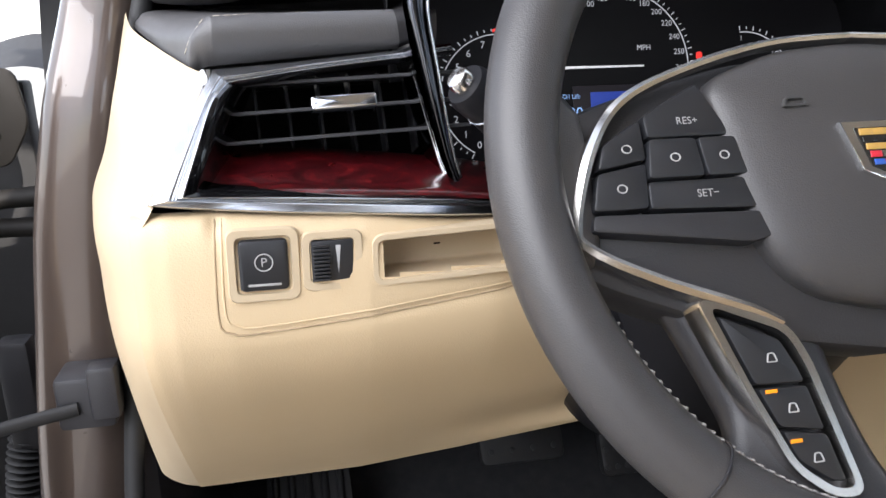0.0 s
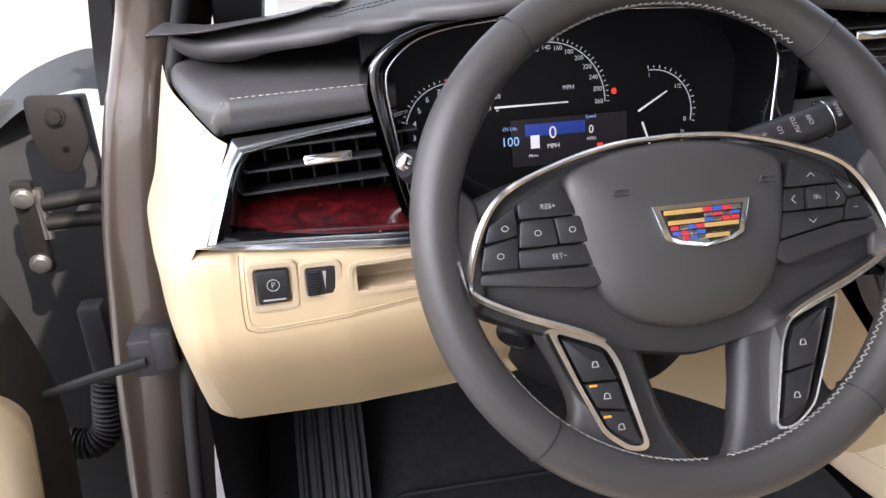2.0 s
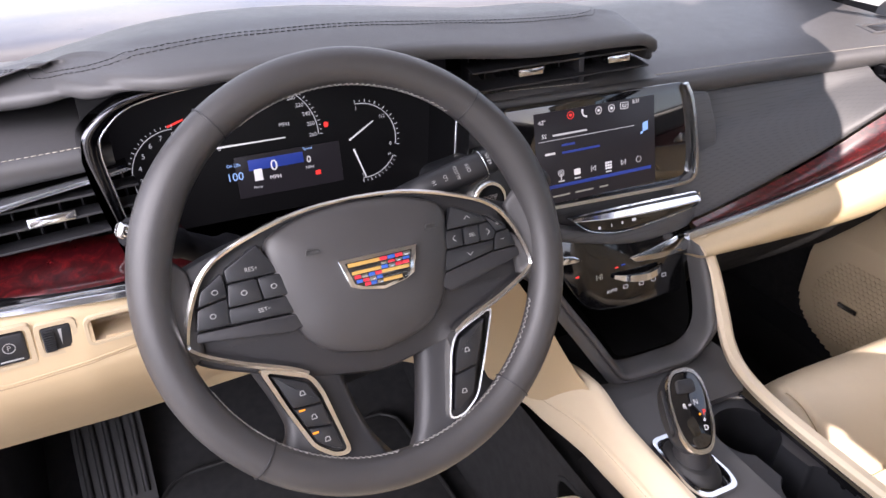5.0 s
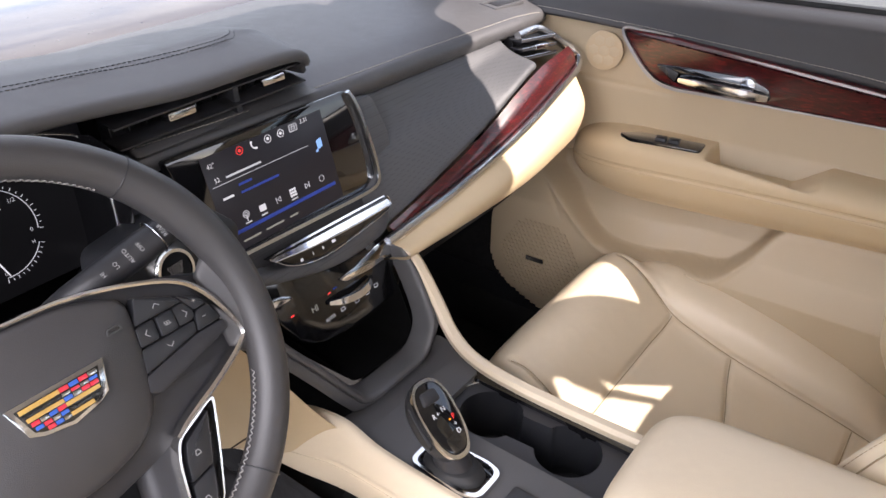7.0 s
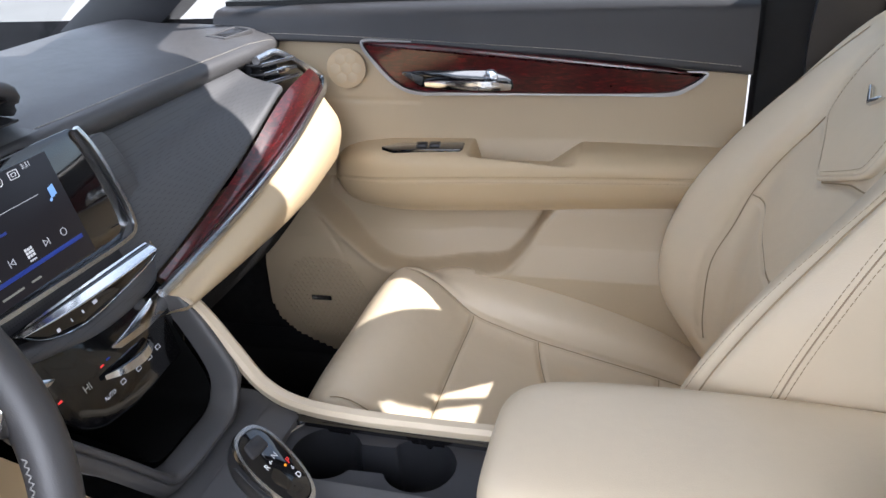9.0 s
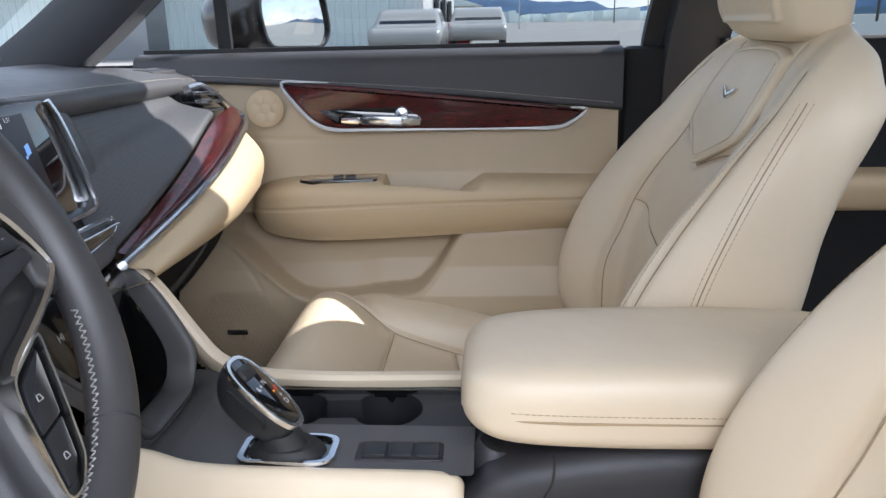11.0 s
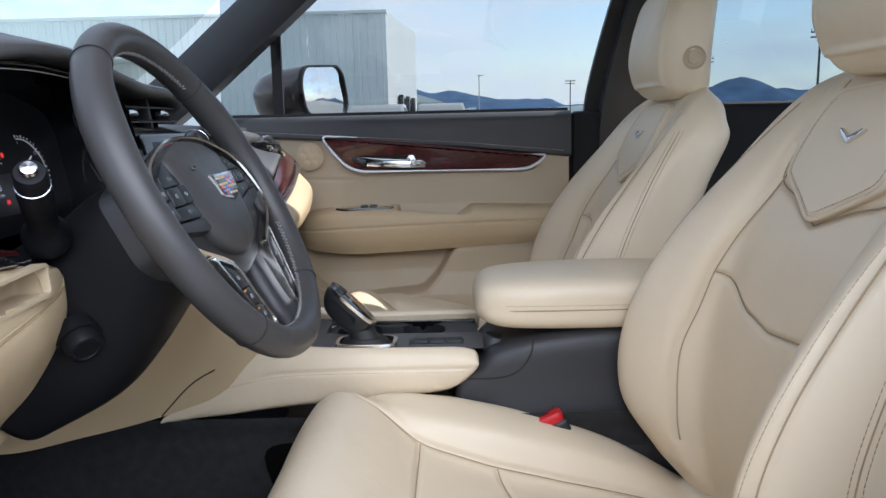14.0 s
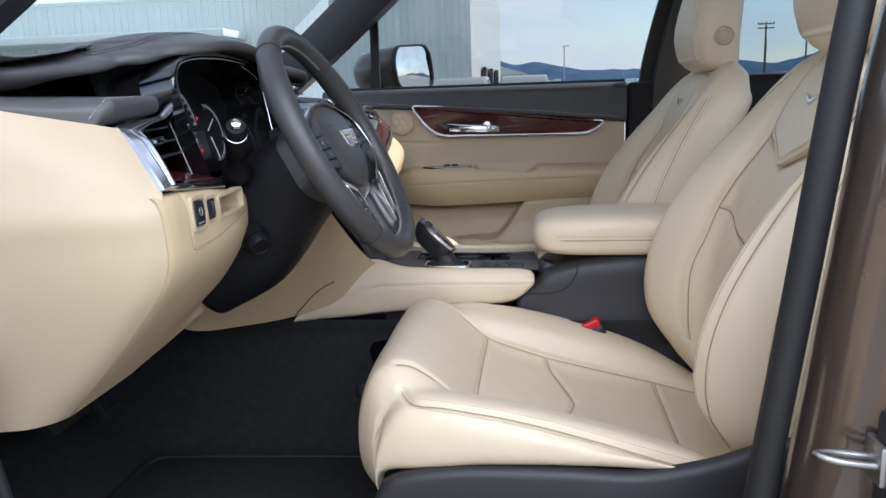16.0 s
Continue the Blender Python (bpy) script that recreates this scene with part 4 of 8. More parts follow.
# broad blade round the left and upper edge, dark gloss with a bright inner edge
blade = ((-0.172, -0.088, 0.080, 0.004), (-0.186, -0.058, 0.086, 0.008), (-0.200, 0.004, 0.094, 0.012), (-0.2065, 0.043, 0.098, 0.015), (-0.199, 0.063, 0.099, 0.014), (-0.165, 0.083, 0.098, 0.010), (-0.10, 0.092, 0.096, 0.007), (0.0, 0.095, 0.094, 0.005), (0.10, 0.090, 0.090, 0.004))


def toward_middle(a, b, d):
    r = math.hypot(a, b * 1.4)
    return a - a / r * d, b - b * 1.4 / r * d


rows_ = []
for d, h in ((-0.35, -0.045), (-0.12, -0.012), (0.0, 0.0), (0.35, 0.0015), (0.75, -0.002), (1.0, -0.008), (1.05, -0.030)):
    rows_.append([CL.at(*toward_middle(a, b, d * w), hh + h) for a, b, hh, w in blade])
part("bezel_blade", loft(rows_, blade_gloss, 30, 90), cluster, "curved gloss blade along the bezel")
part("blade_edge", tube([CL.at(*toward_middle(a, b, w * 1.0), hh - 0.006) for a, b, hh, w in blade], 0.0011, chrome, 90, 8), cluster, "thin chrome edge line")


def gauge(ca, cb, r, a0, a1, n, major, labels, size):
    g = part("gauge", frame_ring(CL, [(ca + (r + 0.0012) * math.cos(a), cb + (r + 0.0012) * math.sin(a)) for a in np.linspace(a0, a1, 40)] + [(ca + (r + 0.001) * math.cos(a), cb + (r + 0.001) * math.sin(a)) for a in np.linspace(a1, a0, 40)],
                                 [(ca + (r + 0.0004) * math.cos(a), cb + (r + 0.0004) * math.sin(a)) for a in np.linspace(a0, a1, 40)] + [(ca + (r + 0.0006) * math.cos(a), cb + (r + 0.0006) * math.sin(a)) for a in np.linspace(a1, a0, 40)], led_dim, 0.0006, 0.0001, 0.001), cluster)
    for i in range(n + 1):
        a = a0 + (a1 - a0) * i / n
        L = 0.0035 if i % major == 0 else 0.002
        p = Plane(CL.at(ca + (r + 0.004) * math.cos(a), cb + (r + 0.004) * math.sin(a)), CL.u * math.cos(a) + CL.v * math.sin(a), CL.v * math.cos(a) - CL.u * math.sin(a))
        under(new("tick", box(p, -L / 2, L / 2, -0.00035, 0.00035, led_dim, 0.0005, 0.0012, 0.0001)), g)
    for k, t in enumerate(labels):
        a = a0 + (a1 - a0) * k / (len(labels) - 1)
        under(new("numeral", lettering(t, CL, ca + (r - size * 0.95) * math.cos(a), cb + (r - size * 0.7) * math.sin(a), size, led_dim, 0.0012)), g)
    return g


def needle(ca, cb, a, r0, r1, mat=None):
    p = Plane(CL.at(ca, cb), CL.u * math.cos(a) + CL.v * math.sin(a), CL.v * math.cos(a) - CL.u * math.sin(a))
    return part("needle", plate(p, [(r0, -0.0010), (r1, -0.0006), (r1, 0.0006), (r0, 0.0010)], mat or led_white, 0.001, 0.0002, 0.003), cluster)


gauge(-0.025, 0.012, 0.058, math.radians(182), math.radians(-2), 39, 3, ["0", "20", "40", "60", "80", "100", "120", "140", "160", "180", "200", "220", "240", "250", "260"], 0.0062)
gauge(-0.122, -0.008, 0.046, math.radians(241), math.radians(89), 24, 3, ["0", "1", "2", "3", "4", "5", "6", "7", "8"], 0.0075)
gauge(0.084, -0.005, 0.041, math.radians(95), math.radians(-15), 14, 2, ["1", "1/2", "0"], 0.006)
gauge(0.084, -0.008, 0.041, math.radians(-30), math.radians(-95), 10, 2, ["H", "C"], 0.005)
needle(-0.08, 0.012, 0.0, 0.0, 0.075)
needle(0.068, -0.003, math.radians(30), 0.0, 0.036)
needle(0.072, -0.014, math.radians(-72), 0.0, 0.036)
part("red_zone", plate(Plane(CL.at(-0.118, 0.044, 0.0), (1, 0, 0.2), (-0.2, 0.2, 1)), [(-0.008, -0.0022), (0.010, 0.0), (0.010, 0.002), (-0.008, 0.0)], led_red, 0.0006, 0.0001, 0.0012), cluster)
part("info_panel", box(CL, -0.064, 0.056, -0.048, -0.002, screen_lit, 0.0008, 0.0008, 0.0002), cluster)
part("info_stripe", box(CL, -0.050, 0.012, -0.019, -0.007, led_blue, 0.0006, 0.0012, 0.0001), cluster, "blue lit stripe")
part("menu_tile", box(CL, -0.045, -0.036, -0.031, -0.018, led_white, 0.0006, 0.0014, 0.0001), cluster)
for t, a, b, s, m in (("0", -0.022, -0.017, 0.017, led_white), ("MPH", -0.022, -0.030, 0.0065, led_white), ("100", -0.066, -0.023, 0.0125, led_sky), ("Oil Life", -0.066, -0.010, 0.005, led_sky), ("Menu", -0.043, -0.038, 0.0045, led_dim), ("Speed", 0.018, -0.004, 0.0045, led_sky),
                      ("0", 0.018, -0.017, 0.011, led_white), ("MPH", 0.018, -0.026, 0.005, led_dim), ("MPH", -0.004, 0.026, 0.006, led_dim)):
    part("readout", lettering(t, CL, a, b, s, m, 0.0016), cluster)
part("warning_light", plate(CL, rounded([(0.041, 0.016), (0.046, 0.016), (0.046, 0.022), (0.041, 0.022)], 0.002), led_red, 0.0006, 0.0001, 0.0012), cluster)
part("warning_light", plate(CL, rounded([(0.024, -0.036), (0.030, -0.036), (0.030, -0.031), (0.024, -0.031)], 0.001), led_red, 0.0006, 0.0001, 0.0012), cluster)

# ---- screen and middle stack ----
SC = Plane((0.060, 0.140, 1.024), (1, 0.0, 0.0), (0, 0.25, 1))
screen = thing("touch_screen", (0.06, 0.16, 1.02), "glossy lit infotainment touch screen in a chrome frame", "touch screen")
so = [(-0.150, 0.072), (0.108, 0.070), (0.118, 0.055), (0.124, 0.0), (0.123, -0.045), (0.110, -0.058), (-0.095, -0.053), (-0.125, -0.05)]
part("glass_panel", plate(SC, rounded(so, 0.006, 4), piano, 0.012, 0.001, 0.0), screen, "gloss black glass screen panel")
part("lit_display", box(SC, -0.112, 0.062, -0.050, 0.060, screen_lit, 0.0008, 0.0008, 0.0002), screen)
part("chrome_frame", outward(sweep([SC.at(0.110, 0.068, 0.003), SC.at(0.118, 0.050, 0.003), SC.at(0.1235, 0.02, 0.003), SC.at(0.1265, -0.02, 0.003), SC.at(0.1255, -0.044, 0.003), SC.at(0.121, -0.054, 0.003), SC.at(0.110, -0.0585, 0.003), SC.at(0.08, -0.0595, 0.003), SC.at(0.0, -0.057, 0.003), SC.at(-0.10, -0.0535, 0.003)],
                                   [(-0.0022, 0.003), (0.0022, 0.003), (0.003, 0), (0.0022, -0.003), (-0.0022, -0.003), (-0.003, 0)], band_metal, 120, (0, -1, 0.25))), screen)
for t, a, b, s, m in (("42\u00b0", -0.102, 0.049, 0.0075, led_white), ("3:31", 0.033, 0.056, 0.007, led_white), ("52", -0.100, 0.0325, 0.007, led_white), ("\u266b", 0.045, 0.022, 0.022, led_sky)):
    part("readout", lettering(t, SC, a, b, s, m, 0.0016), screen)
part("station_line", box(SC, -0.088, -0.040, 0.0308, 0.0330, led_dim, 0.0005, 0.0014, 0.0001), screen)
part("rule_line", box(SC, -0.108, 0.03, 0.0262, 0.0268, led_dim, 0.0005, 0.0012, 0.0001), screen)
part("title_line", box(SC, -0.076, -0.058, 0.0175, 0.0200, led_blue, 0.0005, 0.0014, 0.0001), screen)
part("artist_line", box(SC, -0.076, -0.022, 0.0085, 0.0110, led_blue, 0.0005, 0.0014, 0.0001), screen)
part("key_label", box(SC, -0.100, -0.086, 0.0095, 0.0120, led_white, 0.0005, 0.0014, 0.0001), screen)
part("lower_stripe", box(SC, -0.105, 0.055, -0.0315, -0.0275, led_blue, 0.0005, 0.0012, 0.0001), screen, "blue glowing stripe along the display")
for a0, a1 in ((-0.092, -0.068), (-0.060, -0.034), (-0.024, -0.012)):
    part("caption_line", box(SC, a0, a1, -0.0425, -0.0405, led_faint, 0.0005, 0.0014, 0.0001), screen)


def circle(a, b, r, n=20):
    return [(a + r * math.cos(q), b + r * math.sin(q)) for q in np.linspace(0, 6.283, n, endpoint=False)]


def square(a, b, w, h, r=0.0008):
    return rounded([(a - w, b - h), (a + w, b - h), (a + w, b + h), (a - w, b + h)], r, 3)


for k, a in enumerate((-0.062, -0.042, -0.022, -0.003)):
    m = led_red if k == 0 else led_white
    me = [frame_ring(SC, circle(a, 0.0525, 0.0046), circle(a, 0.0525, 0.0040), m, 0.0005, 0.0001, 0.0014)]
    if k != 1:
        me.append(plate(SC, circle(a, 0.0525, 0.0018, 10), m, 0.0004, 0.0001, 0.0014))
    else:
        me = [outward(sweep([SC.at(a - 0.003, 0.057, 0.0014), SC.at(a - 0.0035, 0.053, 0.0014), SC.at(a - 0.001, 0.049, 0.0014), SC.at(a + 0.003, 0.048, 0.0014)], [(-0.0008, 0.0003), (0.0008, 0.0003), (0.0008, -0.0003), (-0.0008, -0.0003)], m, 16, (0, -1, 0.25), scale=[1.6, 0.8, 0.8, 1.6]))]
    part("icon", merged(me), screen)
part("icon", merged([frame_ring(SC, square(0.016, 0.053, 0.0058, 0.0040), square(0.016, 0.053, 0.0052, 0.0034), led_white, 0.0005, 0.0001, 0.0014), frame_ring(SC, square(0.016, 0.053, 0.0028, 0.0018), square(0.016, 0.053, 0.0022, 0.0012, 0.0004), led_white, 0.0005, 0.0001, 0.0014)]), screen)
for k, a in enumerate((-0.079, -0.056, -0.032, -0.010, 0.012, 0.036)):
    b = -0.0165
    if k == 0:
        me = [frame_ring(SC, circle(a, b + 0.002, r), circle(a, b + 0.002, r - 0.0006), led_white, 0.0005, 0.0001, 0.0014) for r in (0.0022, 0.0042)] + [box(SC, a - 0.0005, a + 0.0005, b - 0.006, b + 0.001, led_white, 0.0005, 0.0014, 0.0001)]
    elif k == 1:
        me = [plate(SC, square(a, b, 0.0045, 0.0036, 0.001), led_white, 0.0005, 0.0001, 0.0014)]
    elif k in (2, 4):
        sgn = -1 if k == 2 else 1
        me = [box(SC, a + sgn * 0.0035 - 0.0004, a + sgn * 0.0035 + 0.0004, b - 0.0035, b + 0.0035, led_dim, 0.0005, 0.0014, 0.0001), frame_ring(SC, ccw([(a - sgn * 0.003, b - 0.0035), (a + sgn * 0.0025, b), (a - sgn * 0.003, b + 0.0035)]), ccw([(a - sgn * 0.0023, b - 0.0022), (a + sgn * 0.0013, b), (a - sgn * 0.0023, b + 0.0022)]), led_dim, 0.0005, 0.0001, 0.0014)]
    elif k == 3:
        me = [plate(SC, square(a + (u - 1) * 0.0034, b + (v - 1) * 0.0034, 0.0013, 0.0013, 0.0003), led_white, 0.0005, 0.0001, 0.0014) for u in range(3) for v in range(3)]
    else:
        me = [frame_ring(SC, circle(a, b, 0.004), circle(a, b, 0.0034), led_dim, 0.0005, 0.0001, 0.0014)]
    part("icon", merged(me), screen)
    if k in (0, 1, 3):
        part("icon_label", box(SC, a - 0.0042, a + 0.0042, b - 0.0085, b - 0.0068, led_dim, 0.0005, 0.0014, 0.0001), screen)

stack = thing("centre_stack", (0.07, 0.12, 0.72), "dark grey centre stack with gloss black climate panel and open cubby", "centre stack")
# surround of screen, sloping sides
part("screen_surround", plate(Plane((0.060, 0.1445, 1.024), (1, 0, 0), (0, 0.25, 1)), rounded([(-0.21, 0.052), (0.155, 0.052), (0.17, 0.0), (0.165, -0.075), (0.12, -0.12), (-0.06, -0.12), (-0.14, -0.085)], 0.01, 4), dash_perf, 0.03, 0.003, 0.0), stack)
BB = Plane((0.06, 0.106, 0.950), (1, 0, 0), (0, 0.35, 1))
bar = part("button_bar", plate(BB, rounded([(-0.080, 0.0115), (0.117, 0.008), (0.118, -0.002), (0.108, -0.008), (0.05, -0.015), (-0.01, -0.0175), (-0.054, -0.0075)], 0.004, 4), piano, 0.014, 0.002, 0.004), stack, "gloss black button bar with chrome edge")
under(new("chrome_ledge", loft([[BB.at(a, b, h) for a, b, h in ((-0.082, 0.0125, -0.002), (-0.02, 0.0122, -0.002), (0.05, 0.0112, -0.002), (0.117, 0.0092, -0.002))], [BB.at(a, b, h) for a, b, h in ((-0.079, 0.008, 0.0125), (-0.02, 0.001, 0.0135), (0.05, -0.002, 0.014), (0.114, -0.002, 0.0125))], [BB.at(a, b, h) for a, b, h in ((-0.079, 0.0070, 0.003), (-0.02, 0.0000, 0.003), (0.05, -0.003, 0.003), (0.114, -0.003, 0.003))]], chrome, 12, 50, straight_u=True)), bar)
under(new("chrome_edge", tube([BB.at(a, b, 0.0035) for a, b in ((-0.080, 0.0115), (-0.054, -0.0085), (-0.01, -0.0185), (0.05, -0.016), (0.108, -0.009), (0.119, -0.002), (0.118, 0.008))], 0.0009, chrome, 60, 6)), bar)
for a, w in ((-0.040, 0.004), (-0.022, 0.001), (-0.006, 0.002), (0.012, 0.006), (0.080, 0.001)):
    under(new("symbol", box(BB, a - w / 2, a + w / 2, -0.0095 + max(0, a) * 0.05, -0.0060 + max(0, a) * 0.05, led_dim, 0.0004, 0.0045, 0.0001)), bar)
lipme = loft([[(x, y + 0.018, zt), (x, y + 0.004, zt - 0.001), (x, y, zt * 0.7 + zb * 0.3), (x, y - 0.003, zt * 0.25 + zb * 0.75), (x, y, zb + 0.001), (x, y + 0.008, zb - 0.001), (x, y + 0.04, zb)] for x, y, zt, zb in ((-0.075, 0.104, 0.962, 0.946), (-0.040, 0.100, 0.955, 0.938), (0.0, 0.096, 0.944, 0.928), (0.05, 0.093, 0.933, 0.917), (0.09, 0.093, 0.934, 0.913), (0.13, 0.096, 0.940, 0.912), (0.165, 0.102, 0.946, 0.913), (0.185, 0.112, 0.955, 0.920))], dash_perf, 60, 24, flip=False)
part("stack_lip", lipme, stack, "dotted grey lip under the button bar")
HV = Plane((0.062, 0.090, 0.866), (1, 0, 0), (0, 0.35, 1))
hv = part("climate_panel", plate(HV, rounded([(-0.100, 0.085), (0.0, 0.066), (0.11, 0.060), (0.122, 0.023), (0.108, -0.026), (0.088, -0.038), (0.002, -0.041), (-0.045, -0.035), (-0.068, -0.020), (-0.098, 0.030)], 0.010, 5), climate_gloss, 0.015, 0.004, 0.0), stack, "gloss black climate control panel")
under(new("chrome_bar", outward(sweep([HV.at(-0.017, 0.006, 0.003), HV.at(0.0, 0.0015, 0.010), HV.at(0.025, -0.001, 0.013), HV.at(0.045, 0.001, 0.010), HV.at(0.058, 0.006, 0.003)], [(-0.0045, 0.0030), (0.0045, 0.0030), (0.0050, -0.002), (-0.0050, -0.002)], chrome, 30, (0, -1, 0.3), scale=[0.5, 0.9, 1, 0.9, 0.5]))), hv)
under(new("chrome_strip", plate(HV, rounded([(0.008, 0.0255), (0.034, 0.028), (0.093, 0.039), (0.117, 0.036), (0.112, 0.0165), (0.0625, 0.013), (0.020, 0.0165)], 0.003, 3), chrome, 0.004, 0.0015, 0.002)), hv)
under(new("chrome_tab", plate(HV, rounded([(-0.096, 0.037), (-0.072, 0.036), (-0.062, 0.0385), (-0.074, 0.046), (-0.096, 0.051)], 0.002), chrome, 0.005, 0.002, 0.004)), hv)
for t, a, b, s, m in (("AUTO", -0.021, -0.0125, 0.0060, led_dim), ("HI", -0.038, 0.0095, 0.011, led_faint)):
    under(new("symbol", lettering(t, HV, a, b, s, m, 0.0006)), hv)
under(new("symbol", box(HV, -0.073, -0.068, 0.0163, 0.0183, led_red, 0.0004, 0.0005, 0.0001)), hv)
under(new("symbol", box(HV, -0.013, -0.008, 0.0155, 0.0172, led_red, 0.0004, 0.0005, 0.0001)), hv)
under(new("symbol", box(HV, -0.003, 0.003, 0.0172, 0.0188, led_blue, 0.0004, 0.0005, 0.0001)), hv)
for a, b in ((0.001, -0.0115), (0.026, -0.013), (0.0457, -0.012), (0.063, -0.010)):
    under(new("symbol", frame_ring(HV, square(a, b, 0.0035, 0.0024), square(a, b, 0.0029, 0.0018, 0.0005), led_dim, 0.0004, 0.0001, 0.0006)), hv)


def cubby_line(k, top=0.0):
    """The open cubby's U-shaped rim; k widens it."""
    pts = [(-0.056 - k, 0.076, 0.925 + top), (-0.040 - k, 0.066, 0.885), (0.004 - k * 0.9, 0.054, 0.812 - k * 0.2), (0.028 - k * 0.7, 0.049, 0.772 - k * 0.45), (0.040 - k * 0.45, 0.047, 0.757 - k * 0.75), (0.058 - k * 0.1, 0.046, 0.7525 - k * 0.9), (0.10, 0.046, 0.7515 - k * 0.9), (0.134 + k * 0.2, 0.046, 0.7515 - k * 0.8), (0.149 + k * 0.6, 0.047, 0.760 - k * 0.4), (0.155 + k, 0.050, 0.785), (0.158 + k, 0.066, 0.85), (0.163 + k * 0.7, 0.088, 0.902 + top)]
    drop = [max(0.0, min(1.0, (0.90 - z) / 0.12)) for x, y, z in pts]
    return [(x - 0.008 * d, y - 0.026 * d, z + 0.024 * d) for (x, y, z), d in zip(pts, drop)]


rimme = loft([[(x, y + 0.030, z) for x, y, z in cubby_line(0.0095)], [(x, y + 0.010, z) for x, y, z in cubby_line(0.0100)], [(x, y + 0.001, z) for x, y, z in cubby_line(0.0115)], [(x, y - 0.003, z) for x, y, z in cubby_line(0.0150)], [(x, y - 0.002, z) for x, y, z in cubby_line(0.0195)], [(x, y + 0.002, z) for x, y, z in cubby_line(0.0215)], [(x, y - 0.001, z) for x, y, z in cubby_line(0.0235)],
               [(x, y + 0.001, z) for x, y, z in cubby_line(0.0320)], [(x, y + 0.006, z) for x, y, z in cubby_line(0.0385)]], dash_soft, 60, 130)
part("cubby_surround", rimme, stack, "dark grey soft surround of the open cubby")
part("cubby_lining", loft([[(x, y + d, z + s) for x, y, z in cubby_line(0.0)] for d, s in ((0.026, 0.0), (0.07, -0.002), (0.16, -0.004))], shade_black, 20, 60), stack, "black cubby lining")
# black sheet painted for the shade at the cubby's back
part("cubby_back", loft([[(-0.12, 0.20, z), (0.20, 0.20, z)] for z in (0.70, 0.95)], shade_black, 4, 4), stack)
part("lower_fascia", loft([[(-0.026, 0.028, 0.765), (0.05, 0.026, 0.7515), (0.10, 0.026, 0.7505), (0.15, 0.027, 0.7515), (0.178, 0.032, 0.768)], [(-0.026, 0.010, 0.764), (0.05, 0.008, 0.7595), (0.10, 0.008, 0.759), (0.15, 0.009, 0.7595), (0.180, 0.012, 0.766)], [(-0.026, -0.012, 0.7638), (0.05, -0.014, 0.7636), (0.10, -0.014, 0.7636), (0.15, -0.014, 0.7636), (0.172, -0.014, 0.7638)]], dash_soft, 16, 24), stack)

# start button and the dotted panel behind it
SB = Plane((-0.146, 0.086, 1.023), (1, 0.12, 0), (0, 0.25, 1))
part("start_panel", plate(SB, rounded([(-0.045, 0.040), (0.055, 0.050), (0.10, 0.0), (0.05, -0.075), (-0.06, -0.065), (-0.055, 0.0)], 0.012), button_black, 0.05, 0.003, -0.010), stack)
sbt = part("start_button", lathe([(0.0225, -0.010), (0.0225, 0.003), (0.0205, 0.006), (0.0175, 0.006), (0.0172, 0.002)], SB.at(0, 0), SB.n, satin, 36), stack, "round engine start button with chrome ring")
under(new("cap", lathe([(0.0172, -0.008), (0.0172, 0.0035), (0.0155, 0.0045), (0.0, 0.005)], SB.at(0, 0), SB.n, column_black, 32)), sbt)
for t, b in (("ENGINE", 0.0045), ("START", 0.0005), ("STOP", -0.0035)):
    under(new("lettering", lettering(t, SB, 0, b, 0.0052, white_mark, 0.0056)), sbt)
under(new("indicator", box(SB, 0.002, 0.006, -0.009, -0.0078, material("backlit_green", (0.02, 0.2, 0.05), 0.5, mottle=0, emit=(0.1, 0.9, 0.3)), 0.0004, 0.0056, 0.0001)), sbt)

# ---- seats ----
SEAT = Vector((-0.289, 0, 0))


